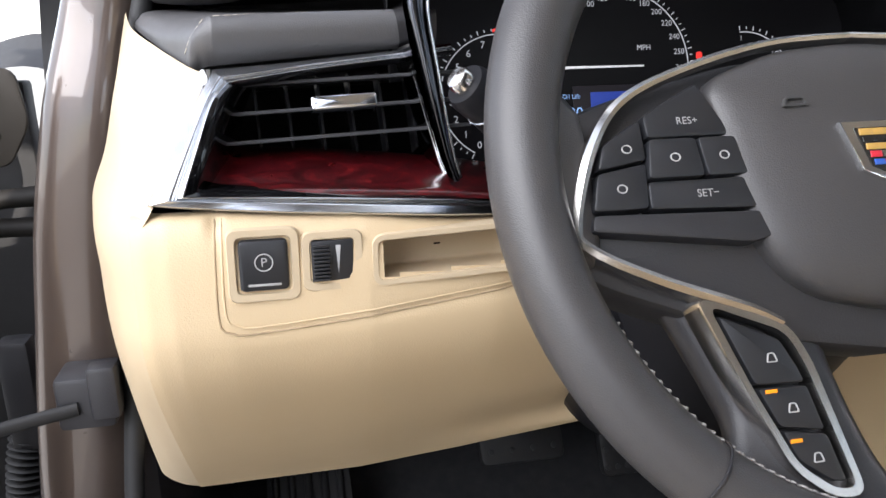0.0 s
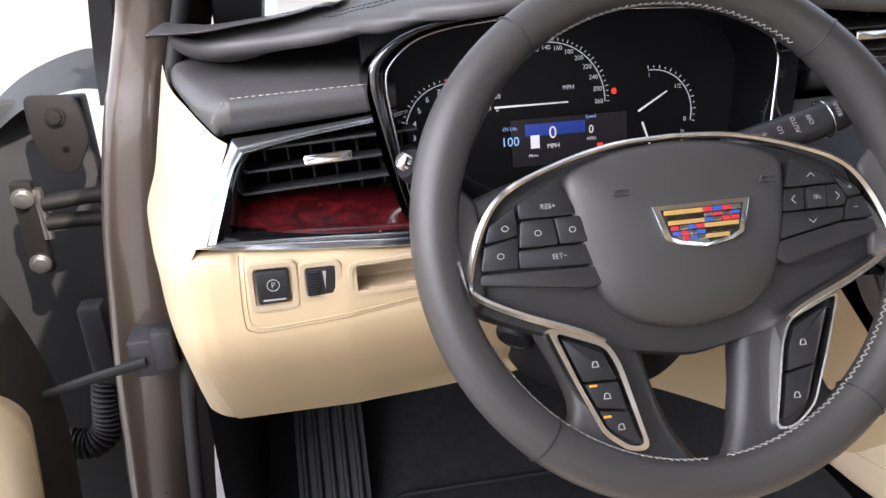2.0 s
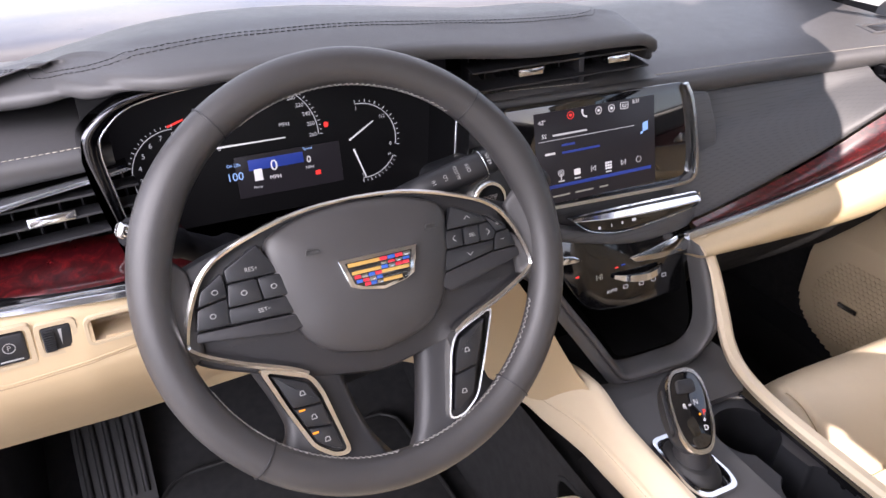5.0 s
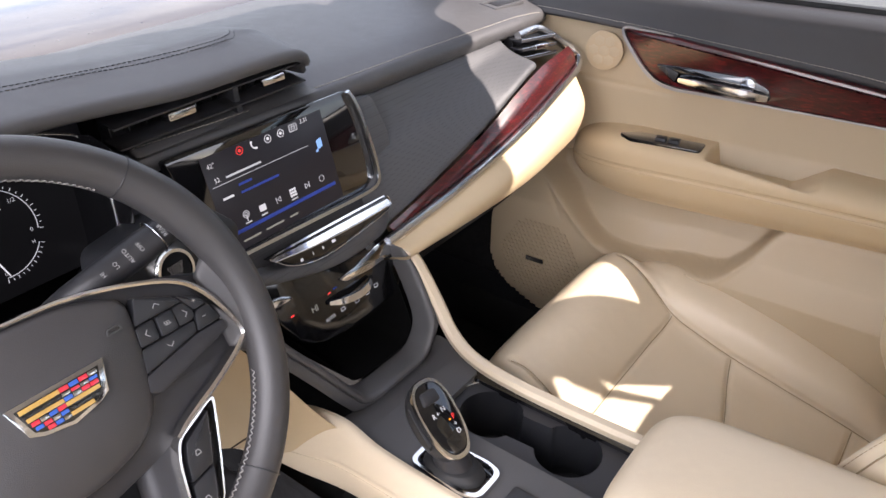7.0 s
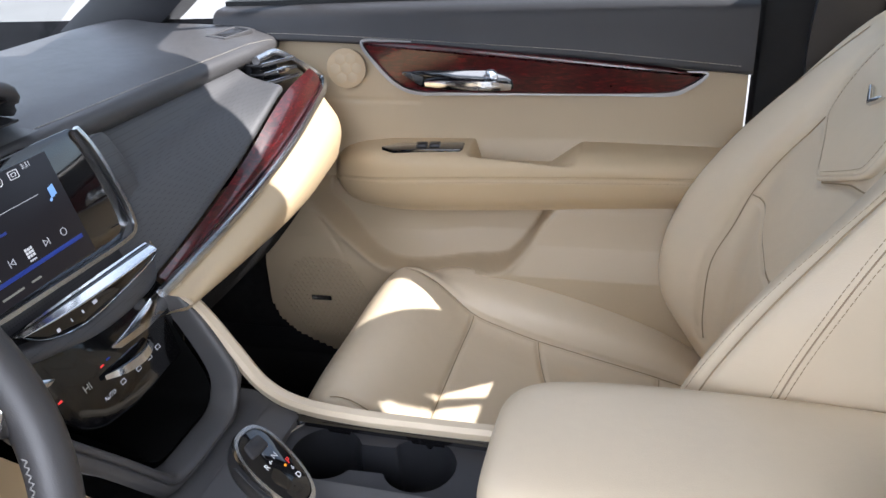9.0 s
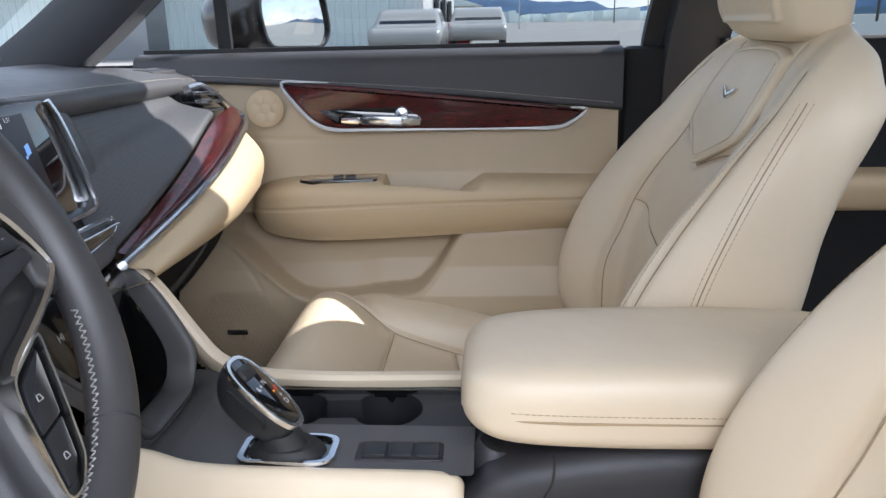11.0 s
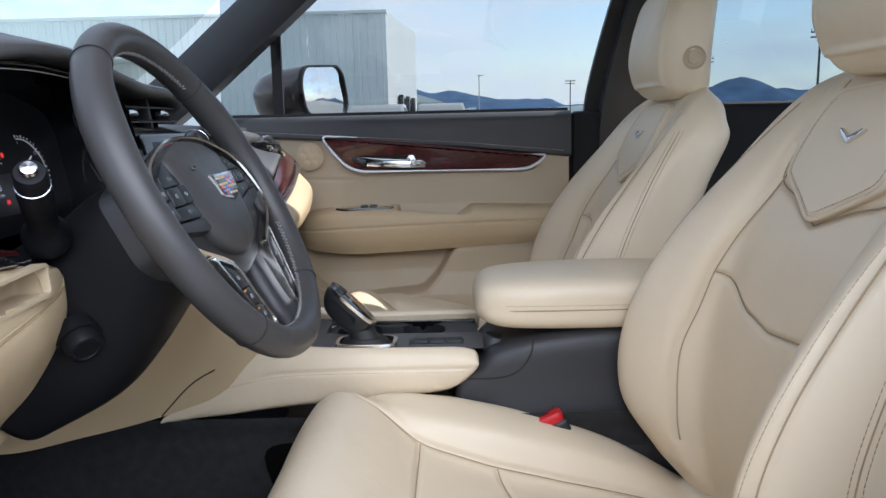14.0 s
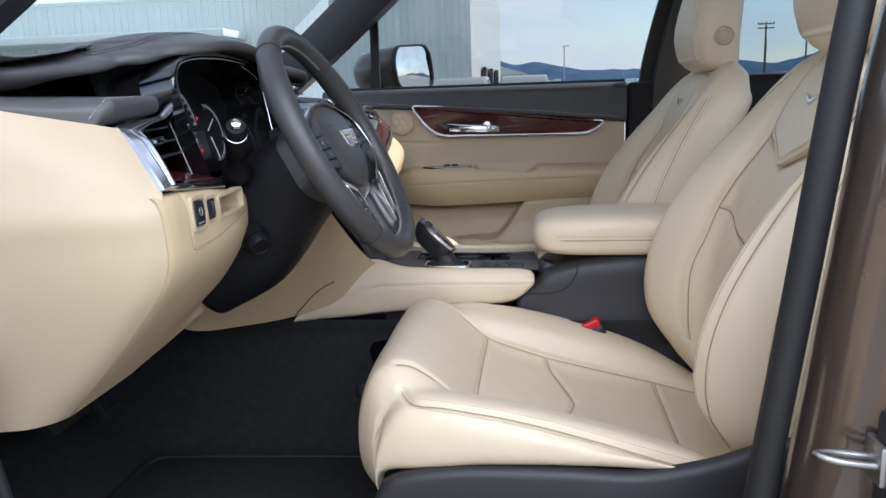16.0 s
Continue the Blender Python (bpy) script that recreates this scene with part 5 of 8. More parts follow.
def seat(base):
    """The driver's seat: cushion, backrest and headrest, in world places."""
    X = SEAT.x
    st = thing("car_seat", (X, -0.35, 0.40), "cream leather front car seat with perforated centre panels and bolsters", "car seat", "front seats")

    def cush(yc, zc, yb, zb, zl, w, wi):
        # across: outer bottom, side, bolster crown, valley, middle, and back
        half = [(w - 0.03, yb - 0.004, zl), (w - 0.002, yb - 0.002, zl + 0.016), (w, yb, (zl + zb) / 2 + 0.008), (w - 0.012, yb, zb - 0.012), (w - 0.036, yb, zb),
                (wi + 0.028, yb * 0.85 + yc * 0.15, zb * 0.8 + zc * 0.2 - 0.001), (wi + 0.004, yb * 0.4 + yc * 0.6, zc * 0.8 + zb * 0.2), (wi - 0.02, yc * 0.85 + yb * 0.15, zc + 0.001), (wi * 0.5, yc, zc + 0.001)]
        return [(X - a, y, z) for a, y, z in half] + [(X, yc, zc)] + [(X + a, y, z) for a, y, z in half[::-1]]
    S = [cush(-0.665, 0.552, -0.645, 0.548, 0.52, 0.225, 0.13), cush(-0.60, 0.562, -0.59, 0.578, 0.545, 0.245, 0.138), cush(-0.515, 0.574, -0.51, 0.622, 0.60, 0.258, 0.145), cush(-0.43, 0.588, -0.43, 0.652, 0.612, 0.265, 0.148),
         cush(-0.34, 0.608, -0.34, 0.678, 0.616, 0.268, 0.15), cush(-0.27, 0.630, -0.27, 0.694, 0.616, 0.268, 0.152), cush(-0.215, 0.653, -0.215, 0.702, 0.614, 0.267, 0.156), cush(-0.185, 0.682, -0.185, 0.706, 0.610, 0.265, 0.164),
         cush(-0.15, 0.714, -0.155, 0.706, 0.606, 0.262, 0.172), cush(-0.118, 0.731, -0.128, 0.701, 0.602, 0.258, 0.178), cush(-0.088, 0.730, -0.108, 0.690, 0.598, 0.253, 0.182), cush(-0.063, 0.710, -0.094, 0.671, 0.592, 0.249, 0.185),
         cush(-0.045, 0.672, -0.086, 0.645, 0.584, 0.246, 0.186), cush(-0.037, 0.625, -0.083, 0.612, 0.570, 0.243, 0.186), cush(-0.040, 0.575, -0.086, 0.572, 0.552, 0.240, 0.185), cush(-0.058, 0.540, -0.10, 0.540, 0.535, 0.235, 0.18)]
    flat_c = loft(S, None, 120, 110)
    seams = []
    for s in (1, -1):
        # between the insert and the bolster, then up over the nose
        seams.append([(X + s * w, y, 1.0) for w, y in ((0.138, -0.60), (0.148, -0.5), (0.152, -0.4), (0.154, -0.3), (0.158, -0.225), (0.166, -0.17), (0.168, -0.13), (0.172, -0.105))])
        seams.append([(X + s * w, y, 1.0) for w, y in ((0.234, -0.54), (0.247, -0.45), (0.251, -0.35), (0.250, -0.25), (0.246, -0.18), (0.236, -0.14), (0.205, -0.118))])
    seams.append([(X + a, -0.213 - 0.06 * a * a, 1.0) for a in np.linspace(-0.157, 0.157, 14)])
    seams.append([(X - 0.152, -0.322, 1.0), (X - 0.10, -0.336, 1.0), (X - 0.02, -0.360, 1.0), (X + 0.02, -0.360, 1.0), (X + 0.10, -0.336, 1.0), (X + 0.152, -0.322, 1.0)])
    seams.append([(X + a, -0.515, 1.0) for a in np.linspace(-0.145, 0.145, 9)])
    seams = [[tuple(p) for p in drape(ln, [flat_c], 40, (0, 0, -1), 0.0)] for ln in seams]
    me = loft(S, leather, 230, 210, seams=seams, width=0.0042, depth=0.006, flip=True, throw=(0, 0, -1))
    # lay the perforated leather on the middle panels
    me.materials.append(leather_perf)
    for p in me.polygons:
        c = p.center
        if abs(c.x - X) < 0.150 and -0.512 < c.y < -0.218 and p.normal.z > 0.5:
            p.material_index = 1
    part("seat_cushion", me, st)
    # cords laid in the grooves put the seams' shade in as colour
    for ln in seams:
        part("seam", tube(drape([(x, y, 1.0) for x, y, z in ln], [flat_c], 60, (0, 0, -1), -0.0034), 0.0008, seam_shade, 60, 5), st)
    for s in (1, -1):
        for dw in (0.0065, -0.0065) if s == -1 else (0.0065,):
            pts = [(X + s * (w + dw), y, 1.0) for w, y in ((0.234, -0.53), (0.247, -0.45), (0.251, -0.35), (0.250, -0.25), (0.246, -0.18), (0.238, -0.143))]
            part("stitching", stitches(drape(pts, [me], 120, (0, 0, -1)), thread_cream), st)

    # backrest: sections upward, from outer back edge across the front and round again
    def back(z, y, w, wi, bol, thick, crown=0.0):
        # towards the top the back edge falls away, so that the shoulders are round
        fall = 0.42 * max(0.0, z - 0.98)
        half = [(w * 0.6, y - thick, z - fall), (w - 0.005, y - thick * 0.75, z - fall * 0.85), (w + 0.008, y - 0.02 + bol * 0.3, z - fall * 0.45), (w - 0.012, y + bol * 0.92, z - fall * 0.12), (w - 0.035, y + bol, z), (wi + 0.012, y + bol * 0.62, z),
                (wi - 0.012, y + 0.006, z), (wi * 0.5, y + crown, z)]
        return [(X - a, p, q) for a, p, q in half] + [(X, y + crown, z)] + [(X + a, p, q) for a, p, q in half[::-1]]
    B = [back(0.585, -0.625, 0.20, 0.13, 0.03, 0.10), back(0.63, -0.61, 0.225, 0.14, 0.055, 0.12), back(0.70, -0.60, 0.24, 0.15, 0.088, 0.13), back(0.78, -0.607, 0.248, 0.155, 0.098, 0.13), back(0.86, -0.625, 0.25, 0.16, 0.09, 0.13, 0.003),
         back(0.94, -0.650, 0.245, 0.155, 0.068, 0.12, 0.004), back(1.01, -0.682, 0.238, 0.15, 0.045, 0.108), back(1.07, -0.712, 0.232, 0.145, 0.024, 0.096), back(1.115, -0.738, 0.222, 0.14, 0.012, 0.084), back(1.143, -0.760, 0.205, 0.13, 0.004, 0.068),
         back(1.160, -0.785, 0.170, 0.12, -0.004, 0.042), back(1.164, -0.80, 0.12, 0.10, -0.008, 0.012)]
    sb = []
    for s in (1, -1):
        sb.append([(X + s * w, y, z) for w, y, z in ((0.15, -0.59, 0.66), (0.156, -0.58, 0.75), (0.16, -0.59, 0.83), (0.158, -0.612, 0.9), (0.145, -0.65, 0.965), (0.12, -0.69, 1.03), (0.112, -0.72, 1.08), (0.108, -0.755, 1.14))])
        sb.append([(X + s * w, -0.5, z) for w, z in ((0.205, 0.63), (0.226, 0.70), (0.235, 0.78), (0.237, 0.86), (0.232, 0.94), (0.221, 1.01), (0.205, 1.07), (0.182, 1.115))])
        sb.append([(X + s * 0.128, -0.70, 1.06), (X + s * 0.122, -0.682, 1.018), (X + s * 0.06, -0.68, 1.0), (X, -0.676, 0.978)])
        sb.append([(X + s * 0.158, -0.62, 0.895), (X + s * 0.075, -0.632, 0.865), (X + s * 0.06, -0.632, 0.862), (X, -0.63, 0.855)])
    bm_ = loft(B, leather, 220, 190, seams=sb, width=0.0038, depth=0.006, flip=False, throw=(0, -1, 0))
    bm_.materials.append(leather_perf)
    for p in bm_.polygons:
        c = p.center
        if abs(c.x - X) < 0.15 and c.z < 0.97 - abs(c.x - X) * -0.15 and c.z > 0.64 and p.normal.y > 0.5:
            p.material_index = 1
    part("backrest", bm_, st)
    flat_b = loft(B, None, 90, 90)
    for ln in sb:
        part("seam", tube(drape(ln, [flat_b], 60, (0, -1, 0), -0.003), 0.0009, seam_shade, 60, 5), st)
    for s in (1, -1):
        pts = [(X + s * (w - 0.006), -0.5, z) for w, z in ((0.213, 0.66), (0.226, 0.70), (0.235, 0.78), (0.237, 0.86), (0.232, 0.94), (0.221, 1.01), (0.205, 1.07))]
        part("stitching", stitches(drape(pts, [bm_], 130, (0, -1, 0)), thread_cream), st)
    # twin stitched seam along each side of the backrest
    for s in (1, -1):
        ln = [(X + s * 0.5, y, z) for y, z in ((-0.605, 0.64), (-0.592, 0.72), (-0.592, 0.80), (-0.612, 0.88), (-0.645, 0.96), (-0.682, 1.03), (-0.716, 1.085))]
        part("side_seam", tube(drape(ln, [bm_], 70, (-s, 0, 0), 0.0), 0.0009, seam_shade, 70, 5), st)
        for dy in (0.006, -0.006):
            part("stitching", stitches(drape([(x, y + dy, z) for x, y, z in ln], [bm_], 130, (-s, 0, 0)), thread_cream), st)
    # raised shield panel with its metal chevron
    outline = [(-0.100, 1.128), (-0.110, 1.10), (-0.114, 1.055), (-0.108, 1.030), (-0.09, 1.018), (-0.03, 0.992), (0, 0.982), (0.03, 0.992), (0.09, 1.018), (0.108, 1.030), (0.114, 1.055), (0.110, 1.10), (0.100, 1.128), (0.06, 1.136), (0.0, 1.139), (-0.06, 1.136)]
    rings = []
    for k, lift in ((1.0, -0.004), (0.995, 0.005), (0.97, 0.0085), (0.935, 0.0095), (0.915, 0.0075), (0.895, 0.0095), (0.7, 0.0105), (0.4, 0.0105), (0.08, 0.0105)):
        rings.append(drape([(X + a * k, -0.5, 1.062 + (b - 1.062) * k) for a, b in outline + outline[:1]][:-1], [flat_b], 70, (0, -1, 0.0), lift))
    part("shield_panel", outward(loft([spline(r, 60) for r in rings], leather, 50, 110, closed=True, caps=True)), st, "raised cream leather shield panel")
    part("stitching", stitches(drape([(X + a * 0.86, -0.5, 1.062 + (b - 1.062) * 0.86) for a, b in outline[:13]], [flat_b], 120, (0, -1, 0.0), 0.0108), thread_cream), st)
    pl = Plane(drape([(X, -0.5, 1.072), (X, -0.5, 1.073)], [flat_b], 2, (0, -1, 0))[0], (-1, 0, 0), (0, -0.40, 0.92))
    chev = [(-0.026, 0.008), (-0.021, 0.008), (0, -0.002), (0.021, 0.008), (0.026, 0.008), (0.018, 0.001), (0.0, -0.009), (-0.018, 0.001)]
    part("chevron_badge", plate(pl, chev, chrome, 0.005, 0.001, 0.0145), st, "small chrome chevron badge")

    # headrest
    def hr(z, y, w, t):
        a = []
        for k in range(18):
            an = 2 * math.pi * k / 18
            ca, sa = math.cos(an), math.sin(an)
            a.append((X + 1.08 * w * math.copysign(abs(ca) ** 0.55, ca), y + t * math.copysign(abs(sa) ** 0.7, sa), z - 0.036))
        return a
    H = [hr(1.178, -0.775, 0.06, 0.02), hr(1.182, -0.772, 0.095, 0.036), hr(1.20, -0.765, 0.115, 0.05), hr(1.25, -0.757, 0.128, 0.058), hr(1.31, -0.762, 0.132, 0.056), hr(1.36, -0.772, 0.128, 0.05), hr(1.39, -0.782, 0.112, 0.04),
         hr(1.402, -0.79, 0.08, 0.022), hr(1.404, -0.792, 0.04, 0.01)]
    hs = [[(X + s * 0.1, -0.72, 1.174), (X + s * 0.112, -0.71, 1.224), (X + s * 0.11, -0.715, 1.30), (X + s * 0.095, -0.735, 1.352)] for s in (1, -1)] + [[(X + a, -0.72, 1.170) for a in np.linspace(-0.1, 0.1, 8)]]
    hm = loft(H, leather, 110, 150, closed=True, caps=True, seams=hs, width=0.004, depth=0.005, flip=False, throw=(0, -1, 0))
    head = part("headrest", hm, st)
    for s in (1, -1):
        part("headrest_post", tube([(X + s * 0.055, -0.775, 1.13), (X + s * 0.055, -0.775, 1.19)], 0.006, chrome, 4, 12, straight=True), st, "chrome headrest post")
    b = part("release_button", lathe([(0.021, -0.004), (0.021, 0.001), (0.0185, 0.003), (0.0165, 0.0005), (0.0135, 0.0005), (0.0125, 0.003), (0.010, 0.0015), (0.0, 0.001)], (X - 0.1395, -0.765, 1.215), (-1, 0, 0), cream_hard, 28), st)
    # plastic base, side shield and runners
    def sh(y, z0, z1):
        return [(X - 0.255, y, z1), (X - 0.272, y, z1 - 0.006), (X - 0.275, y, (z0 + z1) / 2), (X - 0.262, y, z0), (X - 0.24, y, z0)]
    side = loft([sh(-0.085, 0.53, 0.575), sh(-0.11, 0.505, 0.606), sh(-0.2, 0.49, 0.622), sh(-0.33, 0.485, 0.624), sh(-0.43, 0.485, 0.622), sh(-0.52, 0.49, 0.640), sh(-0.60, 0.5, 0.668), sh(-0.66, 0.5, 0.665)], plastic_grey, 50, 20, flip=True)
    part("side_shield", side, st, "black plastic seat side cover")
    pl = Plane((X - 0.277, -0.32, 0.53), (0, -1, 0), (0, 0, 1))
    part("seat_switch_panel", plate(pl, rounded([(-0.12, -0.03), (0.1, -0.03), (0.14, 0.0), (0.1, 0.022), (-0.08, 0.022)], 0.02), plastic, 0.006, 0.002, 0.004), st)
    part("seat_switch", plate(pl, rounded([(-0.02, -0.012), (0.06, -0.012), (0.06, 0.006), (-0.02, 0.006)], 0.006), button_black, 0.012, 0.002, 0.012), st)
    part("seat_pan", block(X - 0.225, X + 0.225, -0.62, -0.12, 0.49, 0.535, plastic), st)
    for s in (1, -1):
        part("seat_rail", block(X + s * 0.2 - 0.02, X + s * 0.2 + 0.02, -0.72, -0.05, 0.40, 0.445, plastic, 0.003), st)
        part("seat_leg", block(X + s * 0.2 - 0.015, X + s * 0.2 + 0.015, -0.6, -0.15, 0.445, 0.495, plastic, 0.003), st)
    return st


driver_seat = seat(None)
passenger_seat = copy_thing(driver_seat, Matrix.Translation((SEAT.x + 0.705, -0.35 + 0.055, 0.40 - 0.012)))
passenger_seat["label"] = "cream leather passenger seat with perforated centre panels and chevron badge"
driver_seat["label"] = "cream leather driver seat with perforated centre panels and chevron badge"

# ---- steering wheel ----
WP = Plane((-0.319, -0.011, 1.034), (1, 0, 0), (0, math.sin(radians(28)), math.cos(radians(28))))
wheel = thing("steering_wheel", WP.at(0, 0, -0.05), "black leather three-spoke steering wheel with chrome trim and buttons", "steering wheel")
RIM = 0.1805
WH = Plane(WP.at(0, 0, -0.004), WP.u, WP.v)      # the hub and its switches lie deeper than the rim


rim_segs, n_r = 20, 150
V = []
for i in range(n_r):
    a = 2 * math.pi * i / n_r
    grip = 1.0 + 0.10 * (math.exp(-((math.degrees(a) - 62) / 16) ** 2) + math.exp(-((math.degrees(a) - 298) / 16) ** 2))
    for k in range(rim_segs):
        q = 2 * math.pi * k / rim_segs
        V.append(WP.at((RIM + 0.0165 * grip * math.cos(q)) * math.sin(a), (RIM + 0.0165 * grip * math.cos(q)) * math.cos(a), 0.0175 * grip * math.sin(q)))
rim_me = mesh_of(V, grid_faces(n_r, rim_segs, True, True), wheel_leather)
part("rim", rim_me, wheel, "black leather wrapped rim")
for a in (-36, 44, 140, 222):
    ring = [WP.at((RIM + 0.0172 * math.cos(q)) * math.sin(radians(a)), (RIM + 0.0172 * math.cos(q)) * math.cos(radians(a)), 0.0180 * math.sin(q)) for q in np.linspace(0, 6.283, 16, endpoint=False)]
    part("rim_seam", tube(ring, 0.0007, plastic, 40, 6, closed=True), wheel)
for a0, a1 in ((-30, 40), (112, 178), (182, 246)):
    pts = []
    for i, d in enumerate(np.arange(a0, a1, 0.9)):
        pts.append(np.array(WP.at((RIM - 0.0168) * math.sin(radians(d)), (RIM - 0.0168) * math.cos(radians(d)), 0.005 * (1 if i % 2 else -0.2))))
    part("cross_stitching", stitches(pts, grey_thread, 0.0038, 0.0034, 0.0006), wheel, "pale cross stitching inside the rim")

# hub body under the airbag: wings to both sides and two lower spokes
hub_out = rounded([(-0.165, 0.030), (-0.125, 0.044), (-0.06, 0.060), (0, 0.064), (0.06, 0.060), (0.125, 0.044), (0.165, 0.030), (0.168, -0.035), (0.150, -0.05), (0.070, -0.082), (0, -0.094), (-0.070, -0.082), (-0.150, -0.05), (-0.168, -0.035)], 0.012, 4)
part("hub", plate(WH, hub_out, plastic, 0.03, 0.008, -0.006), wheel, "black plastic wheel hub and side spokes")
for s in (1, -1):
    part("grip_root", outward(loft([[WP.at(s * 0.148, b, h) for b, h in ((0.030, -0.012), (0.030, -0.006), (0.0, -0.004), (-0.034, -0.006), (-0.034, -0.016), (0.0, -0.02))], [WP.at(s * 0.176, b, h) for b, h in ((0.058, -0.006), (0.058, 0.004), (0.0, 0.010), (-0.054, 0.004), (-0.054, -0.012), (0.0, -0.018))]], wheel_leather, 10, 36, closed=True, caps=True)), wheel)
    sp = [[WH.at(s * x, b, h) for x, b, h in row] for row in (
        [(0.045, -0.062, -0.012), (0.112, -0.055, -0.012), (0.112, -0.055, -0.03), (0.045, -0.062, -0.034)],
        [(0.040, -0.10, -0.010), (0.094, -0.10, -0.008), (0.094, -0.10, -0.03), (0.040, -0.10, -0.034)],
        [(0.030, -0.14, -0.006), (0.092, -0.125, -0.004), (0.09, -0.125, -0.022), (0.03, -0.14, -0.026)],
        [(0.015, -0.17, 0.002), (0.105, -0.145, 0.002), (0.10, -0.145, -0.014), (0.015, -0.17, -0.016)])]
    part("lower_spoke", outward(loft(sp, plastic, 24, 24, closed=True, caps=True)), wheel)
# airbag cover
ab = [(-0.086, 0.045), (-0.045, 0.060), (0, 0.064), (0.045, 0.060), (0.086, 0.045), (0.080, 0.0), (0.066, -0.046), (0.045, -0.064), (0, -0.074), (-0.045, -0.064), (-0.066, -0.046), (-0.080, 0.0)]
ab = rounded(ab, 0.013, 5)
rings = []
for k, h in ((1.0, -0.030), (1.0, -0.008), (0.995, -0.0042), (0.975, -0.0005), (0.9, 0.0035), (0.7, 0.0085), (0.45, 0.0115), (0.2, 0.013), (0.02, 0.0132)):
    rings.append([WP.at(a * k, (b + 0.004) * k - 0.004, h) for a, b in ab])
part("airbag_cover", outward(loft(rings, wheel_leather, 30, len(ab), closed=True, caps=True)), wheel, "black grained airbag cover")
EP = Plane(WP.at(0.008, -0.001, 0.0120), (1, 0.0, 0.0), WP.v)
part("airbag_lettering", lettering("AIRBAG", EP, 0.0, -0.034, 0.0085, grey_mark, -0.002), wheel)
for s in (-1, 1):
    part("horn_mark", frame_ring(EP, rounded([(s * 0.055 - 0.007, 0.026), (s * 0.055 + 0.007, 0.026), (s * 0.055 + 0.005, 0.031), (s * 0.055 - 0.005, 0.031)], 0.002), rounded([(s * 0.055 - 0.005, 0.0272), (s * 0.055 + 0.005, 0.0272), (s * 0.055 + 0.004, 0.0298), (s * 0.055 - 0.004, 0.0298)], 0.001), grey_mark, 0.002, 0.0003, -0.0005), wheel)
# plain coloured shield badge
crest = [(-0.037, 0.016), (0.037, 0.016), (0.030, -0.008), (0.021, -0.0125), (0.0, -0.0165), (-0.021, -0.0125), (-0.030, -0.008)]
badge = part("emblem", plate(EP, crest, chrome, 0.006, 0.0012, 0.003), wheel, "chrome edged shield badge in gold, red and blue bars")
crest_in = [(-0.031, 0.0125), (0.031, 0.0125), (0.0255, -0.0065), (0.019, -0.0098), (0, -0.0135), (-0.019, -0.0098), (-0.0255, -0.0065)]
under(new("emblem_field", plate(EP, crest_in, emblem_black, 0.002, 0.0002, 0.0034)), badge)
for b0, b1, left, right in ((0.0085, 0.0118, "GGGG", "RBRS"), (0.0052, 0.0075, "KKKK", "SRSB"), (0.0014, 0.0044, "GGGG", "BSRR"), (-0.0024, 0.0006, "RSBR", "GGGG"), (-0.0062, -0.0034, "BRSB", "KKKK"), (-0.0100, -0.0070, ".RBS", "GGG.")):
    w = 0.029 - (0.0125 - b1) * 0.29
    for k, c in enumerate(left + right):
        if c != ".":
            join = 0.0 if c in "GK" else 0.0003
            under(new("emblem_bar", box(EP, -w + 2 * w * k / 8 + join, -w + 2 * w * (k + 1) / 8 - join, b0, b1, {"G": emblem_gold, "R": emblem_red, "B": emblem_blue, "S": emblem_silver, "K": emblem_black}[c], 0.0008, 0.0040, 0.0001)), badge)

